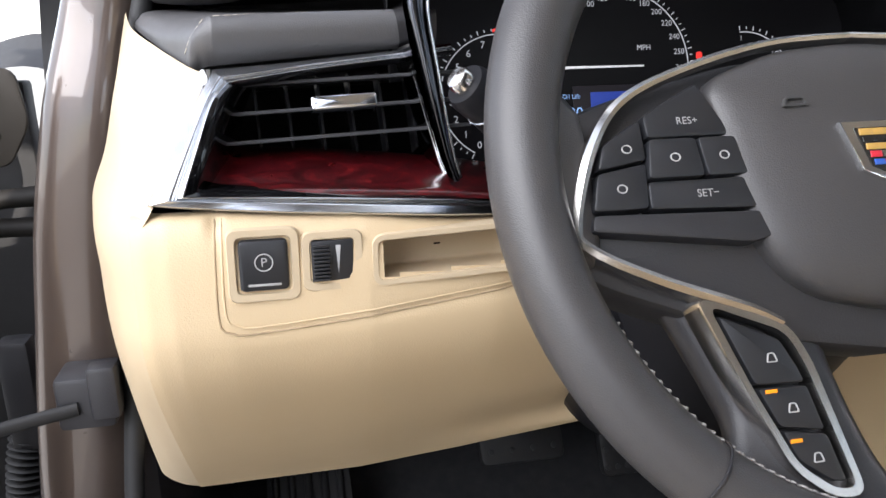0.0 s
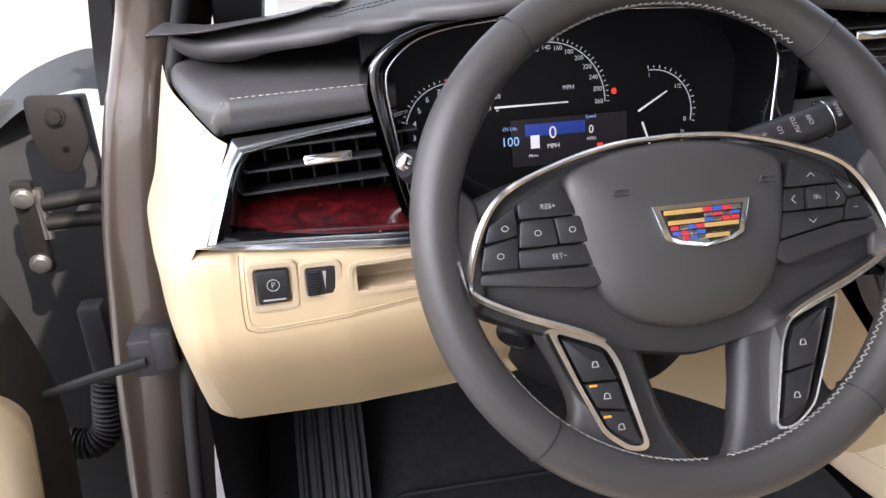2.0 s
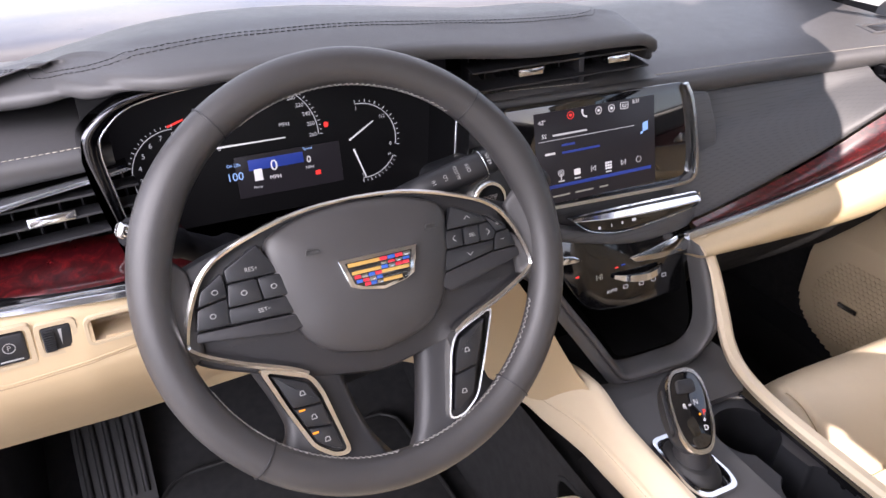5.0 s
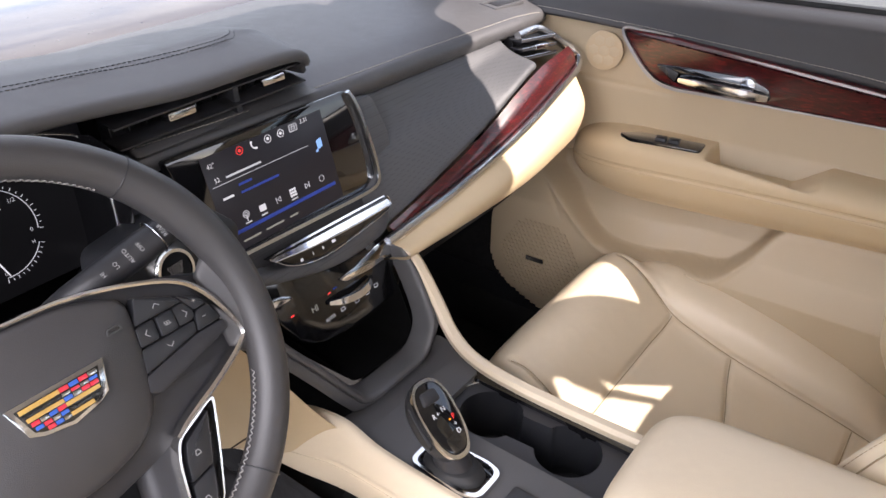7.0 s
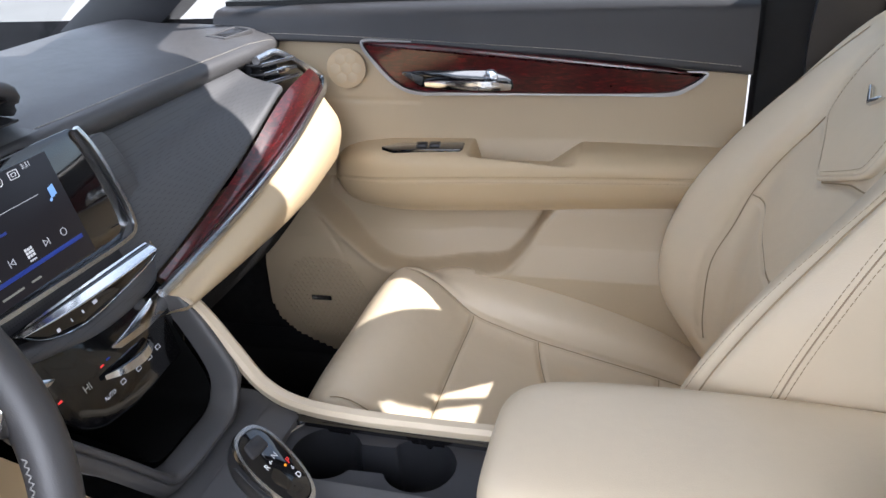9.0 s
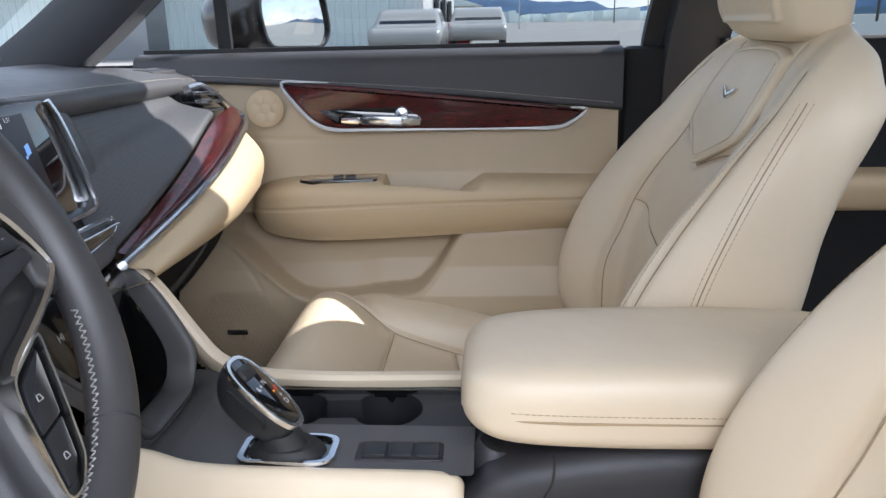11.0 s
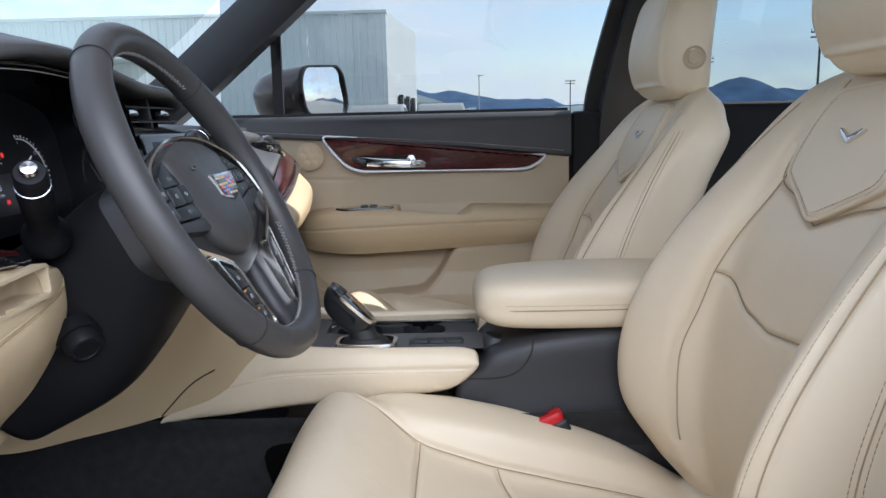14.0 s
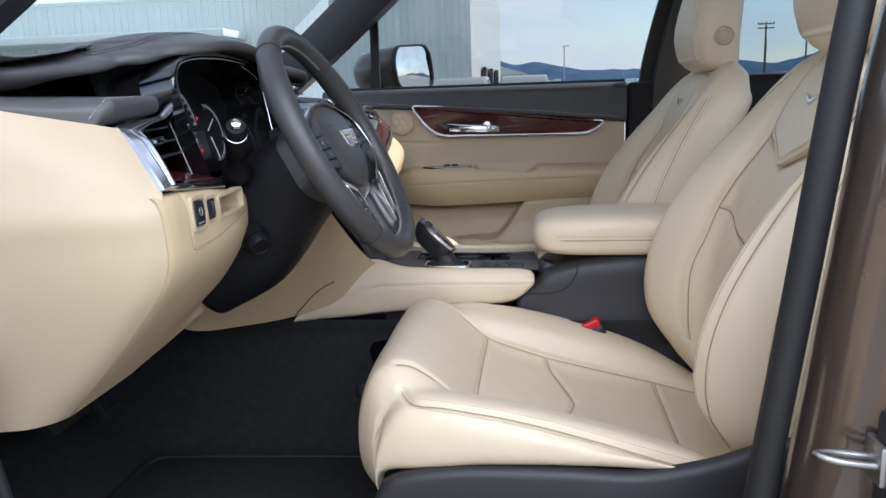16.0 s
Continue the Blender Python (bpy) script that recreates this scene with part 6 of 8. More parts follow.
# chrome line round the button fields and down the lower spokes
for s in (-1, 1):
    path = [(0.0, 0.066), (0.045, 0.063), (0.09, 0.052), (0.128, 0.036), (0.148, 0.012), (0.160, -0.022), (0.155, -0.034), (0.125, -0.050), (0.085, -0.066), (0.070, -0.074)]
    part("chrome_line", outward(sweep([WH.at(s * a, b, 0.004) for a, b in path], [(-0.0018, 0.0015), (0.0, 0.0028), (0.0018, 0.0015), (0.0022, -0.006), (-0.0022, -0.006)], satin, 90, WH.n, scale=[0.8, 0.9, 1, 1, 1.2, 1.5, 1.3, 1.3, 1.4, 1.2])), wheel, "brushed chrome trim line")
    so_ = rounded([(s * 0.112, -0.058), (s * 0.068, -0.074), (s * 0.060, -0.09), (s * 0.046, -0.152), (s * 0.062, -0.152), (s * 0.080, -0.138), (s * 0.096, -0.10)], 0.008, 5)
    thin = 0.62 if s == 1 else 0.25
    si_ = rounded([(s * (a + (c - a) * thin), b + (d - b) * thin) for (a, b), (c, d) in zip(((0.102, -0.066), (0.072, -0.080), (0.066, -0.094), (0.053, -0.146), (0.061, -0.145), (0.075, -0.134), (0.090, -0.10)), ((0.112, -0.058), (0.068, -0.074), (0.060, -0.09), (0.046, -0.152), (0.062, -0.152), (0.080, -0.138), (0.096, -0.10)))], 0.006, 5)
    part("spoke_frame", frame_ring(WH, so_, si_, satin, 0.016, 0.002, 0.0065), wheel, "brushed metal spoke frame")
    cell = [[(0.101, -0.068), (0.073, -0.081), (0.067, -0.094), (0.0645, -0.101), (0.089, -0.100)], [(0.0885, -0.1015), (0.064, -0.1025), (0.0595, -0.1225), (0.081, -0.119)], [(0.0805, -0.1205), (0.0591, -0.124), (0.054, -0.145), (0.061, -0.144), (0.075, -0.134)]]
    if s == 1:
        cell = [[(0.101, -0.068), (0.073, -0.081), (0.067, -0.094), (0.0625, -0.112), (0.085, -0.108)], [(0.0845, -0.1095), (0.062, -0.1135), (0.054, -0.145), (0.061, -0.144), (0.075, -0.134)]]
    for j, c in enumerate(cell):
        bt = part("spoke_button", plate(WH, rounded([(s * a, b) for a, b in c], 0.002, 3), button_black, 0.012, 0.0012, 0.005), wheel)
        ca = sum(a for a, b in c) / len(c)
        cb = sum(b for a, b in c) / len(c)
        under(new("symbol", frame_ring(WH, rounded([(s * ca - 0.0028, cb - 0.0022), (s * ca + 0.0028, cb - 0.0022), (s * ca + 0.0017, cb + 0.0022), (s * ca - 0.0017, cb + 0.0022)], 0.001, 3), rounded([(s * ca - 0.0021, cb - 0.0016), (s * ca + 0.0021, cb - 0.0016), (s * ca + 0.0011, cb + 0.0016), (s * ca - 0.0011, cb + 0.0016)], 0.0006, 3), white_mark, 0.0005, 0.0001, 0.0055)), bt)
        if s == -1 and j > 0:
            under(new("indicator", box(Plane(WH.at(-ca - 0.009, cb + 0.008, 0), (1, 0, 0.0), WH.v), -0.0028, 0.0028, -0.0008, 0.0008, led_amber, 0.0005, 0.0055, 0.0001)), bt)
# button fields
L_cells = {"voice": [(-0.142, 0.014), (-0.122, 0.026), (-0.1215, 0.009), (-0.1215, 0.006), (-0.146, 0.002)], "mute": [(-0.1465, 0.0005), (-0.122, 0.0045), (-0.124, -0.017), (-0.151, -0.017)], "upper": [(-0.090, 0.043), (-0.120, 0.0275), (-0.1195, 0.0165), (-0.076, 0.0165)],
           "left": [(-0.1195, 0.0155), (-0.096, 0.0155), (-0.094, -0.0035), (-0.1225, -0.0035)], "right": [(-0.095, 0.0155), (-0.0755, 0.0155), (-0.069, -0.0035), (-0.093, -0.0035)], "lower": [(-0.1228, -0.0045), (-0.0688, -0.0045), (-0.062, -0.020), (-0.1235, -0.0175)],
           "bar": [(-0.151, -0.0185), (-0.060, -0.0215), (-0.063, -0.033), (-0.075, -0.036), (-0.153, -0.026)]}
marks = {"upper": "RES+", "lower": "SET\u2212"}
for key, c in L_cells.items():
    bt = part("wheel_button", plate(WH, rounded(c, 0.0022, 3), button_black if key != "bar" else plastic, 0.012, 0.0012, 0.0065 if key in ("left", "right") else 0.005), wheel, "black cruise control button" if key != "bar" else "")
    ca, cb = np.mean([p[0] for p in c]), np.mean([p[1] for p in c])
    if key in marks:
        under(new("lettering", lettering(marks[key], WH, ca + (0.003 if key == "upper" else 0), cb - (0.002 if key == "upper" else 0), 0.0052, white_mark, 0.0055)), bt)
    elif key != "bar":
        under(new("symbol", frame_ring(WH, [(ca + 0.0026 * math.cos(q), cb + 0.0022 * math.sin(q)) for q in np.linspace(0, 6.28, 14, endpoint=False)], [(ca + 0.0020 * math.cos(q), cb + 0.0016 * math.sin(q)) for q in np.linspace(0, 6.28, 14, endpoint=False)], white_mark, 0.0005, 0.0001, 0.007 if key in ("left", "right") else 0.0055)), bt)
R_cells = {"up": [(0.090, 0.041), (0.118, 0.0275), (0.124, 0.020), (0.081, 0.020)], "prev": [(0.0805, 0.019), (0.097, 0.019), (0.095, 0.0025), (0.0775, 0.0025)], "sel": [(0.098, 0.019), (0.113, 0.019), (0.112, 0.0025), (0.096, 0.0025)], "next": [(0.114, 0.019), (0.1245, 0.019), (0.130, 0.008), (0.127, 0.0025), (0.113, 0.0025)],
           "down": [(0.0772, 0.0015), (0.1265, 0.0015), (0.124, -0.008), (0.072, -0.0175)], "vol_up": [(0.1205, 0.027), (0.138, 0.017), (0.1425, 0.0095), (0.1305, 0.0085)], "vol_down": [(0.131, 0.0075), (0.143, 0.0085), (0.149, -0.008), (0.125, -0.0085), (0.128, 0.0015)],
           "bar": [(0.0715, -0.0185), (0.124, -0.0095), (0.149, -0.0095), (0.151, -0.0185), (0.075, -0.036), (0.066, -0.030)]}
for key, c in R_cells.items():
    bt = part("wheel_button", plate(WH, rounded(c, 0.0022, 3), button_black if key != "bar" else plastic, 0.012, 0.0012, 0.0065 if key == "sel" else 0.005), wheel, "black menu button" if key != "bar" else "")
    ca, cb = np.mean([p[0] for p in c]), np.mean([p[1] for p in c])
    if key == "sel":
        under(new("lettering", lettering("SEL", WH, ca, cb, 0.0045, white_mark, 0.007)), bt)
    elif key != "bar":
        d = {"up": 90, "down": -90, "prev": 180, "next": 0}.get(key)
        if d is None:
            under(new("symbol", lettering("+" if key == "vol_up" else "\u2212", WH, ca, cb, 0.007, white_mark, 0.0055)), bt)
        else:
            p = Plane(WH.at(ca, cb), WH.u * math.cos(radians(d)) + WH.v * math.sin(radians(d)), WH.v * math.cos(radians(d)) - WH.u * math.sin(radians(d)))
            under(new("symbol", plate(p, [(-0.0012, 0.003), (0.0016, 0), (-0.0012, -0.003), (-0.0004, -0.003), (0.0024, 0), (-0.0004, 0.003)], white_mark, 0.0005, 0.0001, 0.0055)), bt)

# ---- steering column and stalks ----
column = thing("steering_column", (-0.319, 0.12, 0.9), "black plastic steering column with stalks and adjuster knob", "steering column")
cs = []
for d, w, up_, dn in ((-0.030, 0.06, 0.05, -0.06), (-0.055, 0.072, 0.058, -0.075), (-0.10, 0.082, 0.058, -0.095), (-0.15, 0.085, 0.05, -0.12), (-0.21, 0.09, 0.05, -0.14), (-0.30, 0.09, 0.04, -0.14)):
    cs.append([WP.at(w * math.copysign(abs(math.cos(q)) ** 0.7, math.cos(q)), (up_ if math.sin(q) > 0 else -dn) * math.copysign(abs(math.sin(q)) ** 0.7, math.sin(q)), d) for q in np.linspace(0, 6.283, 20, endpoint=False)])
part("shroud", outward(loft(cs, column_black, 30, 60, closed=True, caps=True)), column)
part("adjuster_knob", lathe([(0.0215, -0.020), (0.0215, -0.004), (0.0185, -0.004), (0.0185, 0.006), (0.016, 0.010), (0.013, 0.0105), (0.012, 0.009), (0.0, 0.009)], (-0.412, 0.100, 0.897), (-0.55, -0.62, -0.55), column_black, 28), column, "round black adjuster knob")
sl = part("lever", outward(lathe([(0.0215, 0.0), (0.0215, 0.012), (0.0165, 0.020), (0.0140, 0.030), (0.0130, 0.062), (0.0146, 0.066), (0.0150, 0.088), (0.0140, 0.102), (0.0138, 0.1165), (0.0120, 0.121), (0.0082, 0.1215)], (-0.414, 0.122, 1.001), (-0.100, -0.045, 0.077), column_black, 28)), column, "black light stalk with chrome end button")
under(new("end_button", lathe([(0.0074, -0.002), (0.0074, 0.0045), (0.0062, 0.0068), (0.0, 0.0080)], Vector((-0.414, 0.122, 1.001)) + Vector((-0.100, -0.045, 0.077)).normalized() * 0.1215, (-0.100, -0.045, 0.077), satin, 24)), sl)
under(new("stalk_ring", lathe([(0.0140, 0.0), (0.0147, 0.0004), (0.0147, 0.0012), (0.0140, 0.0016)], Vector((-0.414, 0.122, 1.001)) + Vector((-0.100, -0.045, 0.077)).normalized() * 0.101, (-0.100, -0.045, 0.077), satin_dark, 28)), sl)
sr = part("lever", tube([(-0.275, 0.08, 1.042), (-0.238, 0.057, 1.066), (-0.20, 0.053, 1.077), (-0.172, 0.05, 1.086), (-0.160, 0.049, 1.090)], [0.009, 0.0125, 0.0135, 0.014, 0.012], plastic, 30, 20), column, "black wiper stalk with white markings")
SRP = Plane((-0.200, 0.0430, 1.0855), (0.95, -0.08, 0.30), (-0.25, 0.62, 0.74))
for k, (t, a) in enumerate((("HI", -0.030), ("LO", -0.018), ("AUTO", -0.006), ("OFF", 0.006), ("REAR", 0.028))):
    under(new("marking", lettering(t, Plane(SRP.at(a, 0, 0.0035), SRP.v, -SRP.u), 0, 0, 0.005, white_mark, 0.0006)), sr)
under(new("chrome_ring", tube([Vector((-0.176, 0.0505, 1.0850)) + (Vector((0.3, 0, -0.95)) * math.cos(q) + Vector((0, 1, 0)) * math.sin(q)) * 0.0152 for q in np.linspace(0, 6.283, 20, endpoint=False)], 0.0008, chrome, 40, 6, closed=True)), sr)

# ---- centre console ----
console = thing("centre_console", (0.06, -0.2, 0.6), "dark grey centre console with cream padded sides and cup holders", "centre console")
# side bodies
body_me = outward(loft([[(-0.035, y, zt - 0.055), (-0.022, y, zt), (0.02, y, zt + 0.004), (0.10, y, zt + 0.004), (0.145, y, zt), (0.155, y, zt - 0.05), (0.158, y, 0.5), (-0.045, y, 0.5)] for y, zt in ((0.06, 0.62), (-0.02, 0.63), (-0.15, 0.63), (-0.256, 0.63), (-0.268, 0.712), (-0.305, 0.735), (-0.33, 0.757), (-0.45, 0.78), (-0.70, 0.79))], plastic_grey, 60, 60, closed=True, caps=True))
part("console_body", body_me, console, "dark grey console body")
# driver side pad
pads = []
for y, zt, zb in ((-0.301, 0.752, 0.741), (-0.296, 0.761, 0.731), (-0.275, 0.766, 0.712), (-0.24, 0.767, 0.699), (-0.15, 0.768, 0.691), (-0.05, 0.772, 0.683), (0.01, 0.787, 0.678), (0.08, 0.775, 0.672), (0.14, 0.715, 0.668), (0.165, 0.688, 0.668), (0.172, 0.676, 0.668)):
    k = 0.0 if y < 0 else y * 0.12
    pads.append([(-0.024 - k, y, zt - 0.002), (-0.032 - k, y, zt - 0.001), (-0.042 - k, y, zt * 0.9 + zb * 0.1 - 0.003), (-0.050 - k, y, zt * 0.55 + zb * 0.45), (-0.047 - k, y, zt * 0.15 + zb * 0.85), (-0.036 - k, y, zb), (-0.01 - k, y, zb - 0.001)])
pad_seam = [[(-0.050, y, z) for y, z in ((-0.285, 0.738), (-0.2, 0.738), (-0.1, 0.738), (0.0, 0.735), (0.08, 0.722), (0.12, 0.70), (0.14, 0.675))]]
pad_l = loft(pads, leather, 90, 50, seams=pad_seam, width=0.003, depth=0.0025)
gap_line = drape([(-0.25, y, z) for y, z in ((-0.385, 0.775), (-0.380, 0.752), (-0.362, 0.728), (-0.335, 0.718), (-0.29, 0.715), (-0.25, 0.712))], [body_me], 50, (1, 0, 0), 0.0)
part("panel_gap", tube(gap_line, 0.0012, seam_cord, 50, 6), console)
part("side_pad", pad_l, console, "cream stitched leather console side pad")
part("stitching", stitches(drape([(-0.1, y, z - 0.004) for y, z in ((-0.28, 0.738), (-0.1, 0.738), (0.0, 0.735), (0.08, 0.722))], [pad_l], 120, (1, 0, 0)), thread_cream), console)
# cream panel from stack to knee panel on the driver's side
side = [[(-0.112, 0.092, 0.925), (-0.076, 0.064, 0.862), (-0.050, 0.028, 0.802), (-0.032, -0.008, 0.768)], [(-0.135, 0.112, 0.922), (-0.098, 0.098, 0.85), (-0.072, 0.078, 0.775), (-0.054, 0.058, 0.718)], [(-0.17, 0.15, 0.92), (-0.135, 0.15, 0.84), (-0.105, 0.155, 0.75), (-0.080, 0.165, 0.685)],
        [(-0.22, 0.19, 0.92), (-0.20, 0.205, 0.83), (-0.18, 0.22, 0.75), (-0.16, 0.24, 0.69)], [(-0.30, 0.21, 0.90), (-0.29, 0.235, 0.83), (-0.28, 0.26, 0.765), (-0.265, 0.29, 0.715)], [(-0.42, 0.22, 0.87), (-0.41, 0.235, 0.83), (-0.40, 0.25, 0.80), (-0.39, 0.30, 0.79)]]
side_me = loft(side, cream_soft, 50, 40)
part("panel_seam", tube(drape([(-0.3, y, z) for y, z in ((0.085, 0.752), (0.107, 0.741), (0.127, 0.726), (0.154, 0.698), (0.173, 0.678))], [pad_l, side_me], 50, (1, 0, 0), 0.0), 0.0012, seam_cord, 50, 6), console)
part("side_panel", side_me, console, "cream padded panel beside the footwell")
# passenger side rail
rail = [(0.177, 0.086, 0.903), (0.181, 0.062, 0.868), (0.180, 0.032, 0.822), (0.171, -0.004, 0.784), (0.160, -0.05, 0.771), (0.154, -0.12, 0.768), (0.154, -0.22, 0.768), (0.157, -0.31, 0.768)]
part("side_rail", outward(sweep(rail, [(0.007, -0.005), (-0.012, -0.03), (-0.011, 0.002), (-0.005, 0.008), (0.004, 0.0075), (0.008, 0.003)], leather, 90, [(-0.2, -0.9, 0.3), (-0.2, -0.85, 0.4), (-0.15, -0.6, 0.7), (0, -0.3, 1), (0, 0, 1), (0, 0, 1), (0, 0, 1), (0, 0, 1)], scale=[0.8, 1, 1, 1, 1, 1, 1, 1])), console, "cream leather console rail")
# gloss deck with two cup wells
def deck(outline, holes, z, mat):
    bm = bmesh.new()
    for loop in [outline] + holes:
        vs = [bm.verts.new((a, b, z)) for a, b in loop]
        for k in range(len(vs)):
            bm.edges.new((vs[k], vs[(k + 1) % len(vs)]))
    bmesh.ops.triangle_fill(bm, edges=bm.edges[:], use_beauty=True)
    for loop in holes:
        inner = []
        for f in bm.faces:
            c = f.calc_center_median()
            odd = False
            for (x0, y0), (x1, y1) in zip(loop, loop[1:] + loop[:1]):
                if (y0 > c.y) != (y1 > c.y) and c.x < (x1 - x0) * (c.y - y0) / (y1 - y0) + x0:
                    odd = not odd
            if odd:
                inner.append(f)
        bmesh.ops.delete(bm, geom=inner, context="FACES_ONLY")
    for f in bm.faces:
        if f.normal.z < 0:
            f.normal_flip()
    me = bpy.data.meshes.new("deck")
    bm.to_mesh(me)
    bm.free()
    me.materials.append(mat)
    return me


CUPS = ((0.107, -0.108), (0.109, -0.212))


def dumbbell(r, k):
    """Outline of the two joined cup wells; k is half the angle left open at the neck."""
    return [(cx + r * math.cos(q), cy + r * math.sin(q)) for (cx, cy), a in zip(CUPS, (-90, 90)) for q in np.linspace(radians(a + k), radians(a + 360 - k), 44)]


tray = dumbbell(0.039, 30)
rims = [tray]
part("cup_deck", deck(rounded([(0.056, -0.305), (0.152, -0.305), (0.152, -0.055), (0.072, -0.055), (0.058, -0.085)], 0.01), rims, 0.7545, plastic_grey), console, "dark deck round the cup wells")
part("rail_wall", block(0.147, 0.158, -0.302, -0.085, 0.70, 0.761, piano, 0.002), console, "gloss black inner wall of the console rail")
part("deck_edge", outward(sweep([(0.150, -0.05, 0.757), (0.149, -0.15, 0.757), (0.149, -0.30, 0.757)], [(-0.006, 0.003), (0.006, 0.003), (0.006, -0.006), (-0.006, -0.006)], piano, 20)), console, "gloss black strip beside the cup wells")
part("cup_tray", loft([[(x, y, z) for x, y in dumbbell(r, k)] for r, k, z in ((0.0392, 30, 0.7552), (0.0385, 30, 0.7515), (0.0370, 29, 0.722), (0.0355, 28, 0.690), (0.0330, 27, 0.6862), (0.020, 24, 0.6855))], button_black, 30, 176, closed=True, straight_u=True, straight_v=True), console, "black twin cup holder tray")
for cx, cy in CUPS:
    part("cup_holder", lathe([(0.0335, 0.002), (0.0325, -0.002), (0.031, -0.020), (0.0, -0.021)], (cx, cy, 0.688), (0, 0, 1), button_black, 40, True), console, "round black cup holder well")
part("deck_step", outward(sweep([(0.057, -0.31, 0.7585), (0.059, -0.085, 0.7585), (0.072, -0.055, 0.7585), (0.15, -0.055, 0.7585)], [(-0.0015, 0.0045), (0.0015, 0.0045), (0.0015, -0.006), (-0.0015, -0.006)], dash_soft, 60, straight=True)), console)
part("left_deck", deck(rounded([(-0.030, -0.31), (0.058, -0.31), (0.060, -0.085), (0.073, -0.055), (0.155, -0.055), (0.176, -0.010), (-0.028, -0.010)], 0.006), [], 0.7632, dash_soft), console, "dark grey console top around the gear selector")
part("chrome_bar", box(Plane((0.130, -0.052, 0.757), (0.87, -0.48, 0.02), (0.48, 0.87, 0)), -0.028, 0.028, -0.006, 0.006, chrome, 0.008, 0.0, 0.002, 0.003), console, "short chrome bar ahead of the cup holders")
SWC = Plane((0.008, -0.240, 0.7632), (0, -1, 0), (1, 0, 0))
sp = part("switch_row", box(SWC, -0.045, 0.040, -0.016, 0.016, plastic, 0.01, 0.002, 0.002, 0.004), console, "row of three small black switches")
for k in range(3):
    under(new("switch", box(SWC, -0.038 + k * 0.026, -0.015 + k * 0.026, -0.012, 0.012, button_black, 0.006, 0.005, 0.001, 0.002)), sp)
part("front_pocket", lathe([(0.022, 0.0), (0.020, 0.02), (0.017, 0.024), (0.0, 0.02)], (0.02, -0.325, 0.745), (0, -0.3, 1), plastic, 24), console, "small black socket cover")

arm = thing("armrest", (0.06, -0.5, 0.78), "cream leather padded armrest lid on the console", "armrest")
A = []
for y, w, z0, z1 in ((-0.298, 0.05, 0.815, 0.832), (-0.302, 0.068, 0.803, 0.846), (-0.318, 0.083, 0.793, 0.857), (-0.35, 0.092, 0.787, 0.863), (-0.42, 0.096, 0.785, 0.867), (-0.52, 0.097, 0.785, 0.868), (-0.62, 0.097, 0.787, 0.866), (-0.68, 0.092, 0.79, 0.86), (-0.70, 0.07, 0.80, 0.84)):
    zs = z0 + (z1 - z0) * 0.42
    A.append([(0.062 + s * a * w, y, z) for s, a, z in ((1, 0.75, z0 + 0.002), (1, 0.97, z0 + 0.012), (1, 1.0, zs), (1, 0.97, z1 - 0.02), (1, 0.82, z1 - 0.005), (1, 0.4, z1), (-1, 0.4, z1), (-1, 0.82, z1 - 0.005), (-1, 0.97, z1 - 0.02), (-1, 1.0, zs), (-1, 0.97, z0 + 0.012), (-1, 0.75, z0 + 0.002), (0, 0, z0))])
asm = [[(0.062 - 0.0965, y, 0.820) for y in np.linspace(-0.66, -0.4, 8)] + [(-0.029, -0.35, 0.8195), (-0.018, -0.318, 0.820), (0.0, -0.302, 0.821), (0.03, -0.2985, 0.8215), (0.09, -0.2985, 0.8215), (0.13, -0.303, 0.821), (0.145, -0.32, 0.82)]]
arm_me = outward(loft(A, leather, 80, 80, closed=True, caps=True))
arm_pad = part("armrest_pad", arm_me, arm)
part("piping", tube(asm[0], 0.0012, thread_cream, 90, 6), arm)
part("stitching", stitches(drape([(-0.2, y, 0.827) for y in np.linspace(-0.66, -0.34, 9)], [arm_me], 120, (1, 0, 0)), thread_cream), arm)

# ---- gear selector ----
SH = Vector((0.004, -0.128, 0.7638))
gear = thing("gear_selector", SH, "black gear selector knob with chrome edge and lit letters", "gear selector")
o = rounded([(-0.024, 0.046), (0.024, 0.046), (0.028, -0.03), (0.022, -0.050), (-0.022, -0.050), (-0.028, -0.03)], 0.012)
GB = Plane(SH, (1, 0, 0), (0, 1, 0))
part("chrome_surround", frame_ring(GB, o, arr(o) * 0.84, chrome, 0.012, 0.003, 0.006), gear)
part("base_plate", plate(GB, arr(o) * 0.83, piano, 0.008, 0.001, 0.002), gear)
part("boot", outward(loft([[(SH.x + w * math.cos(q), SH.y + d * math.sin(q), SH.z + h) for q in np.linspace(0, 6.283, 18, endpoint=False)] for h, w, d in ((0.0, 0.025, 0.040), (0.006, 0.024, 0.036), (0.012, 0.021, 0.028))], rubber, 12, 30, closed=True, caps=True)), gear)
KP = Plane((0.005, -0.108, 0.8325), (1, -0.12, -0.10), (0.014, 0.066, 0.060))
kn = []
for q in np.linspace(0, 2 * math.pi, 44, endpoint=False):
    ca, sa = math.cos(q), math.sin(q)
    kn.append(((0.0245 + 0.0025 * sa) * math.copysign(abs(ca) ** 0.74, ca), -0.005 + 0.0455 * math.copysign(abs(sa) ** 0.85, sa)))
krings = [[KP.at(a * k, (b + 0.004) * k - 0.004 + sh, h) for a, b in kn] for k, h, sh in ((0.10, -0.040, -0.004), (0.42, -0.039, -0.004), (0.68, -0.035, -0.003), (0.86, -0.027, -0.002), (0.97, -0.017, -0.001), (1.01, -0.008, 0.0), (1.0, -0.002, 0.0))]
part("knob", outward(loft(krings, button_black, 30, len(kn), closed=True, caps=True)), gear, "smooth black knob body")
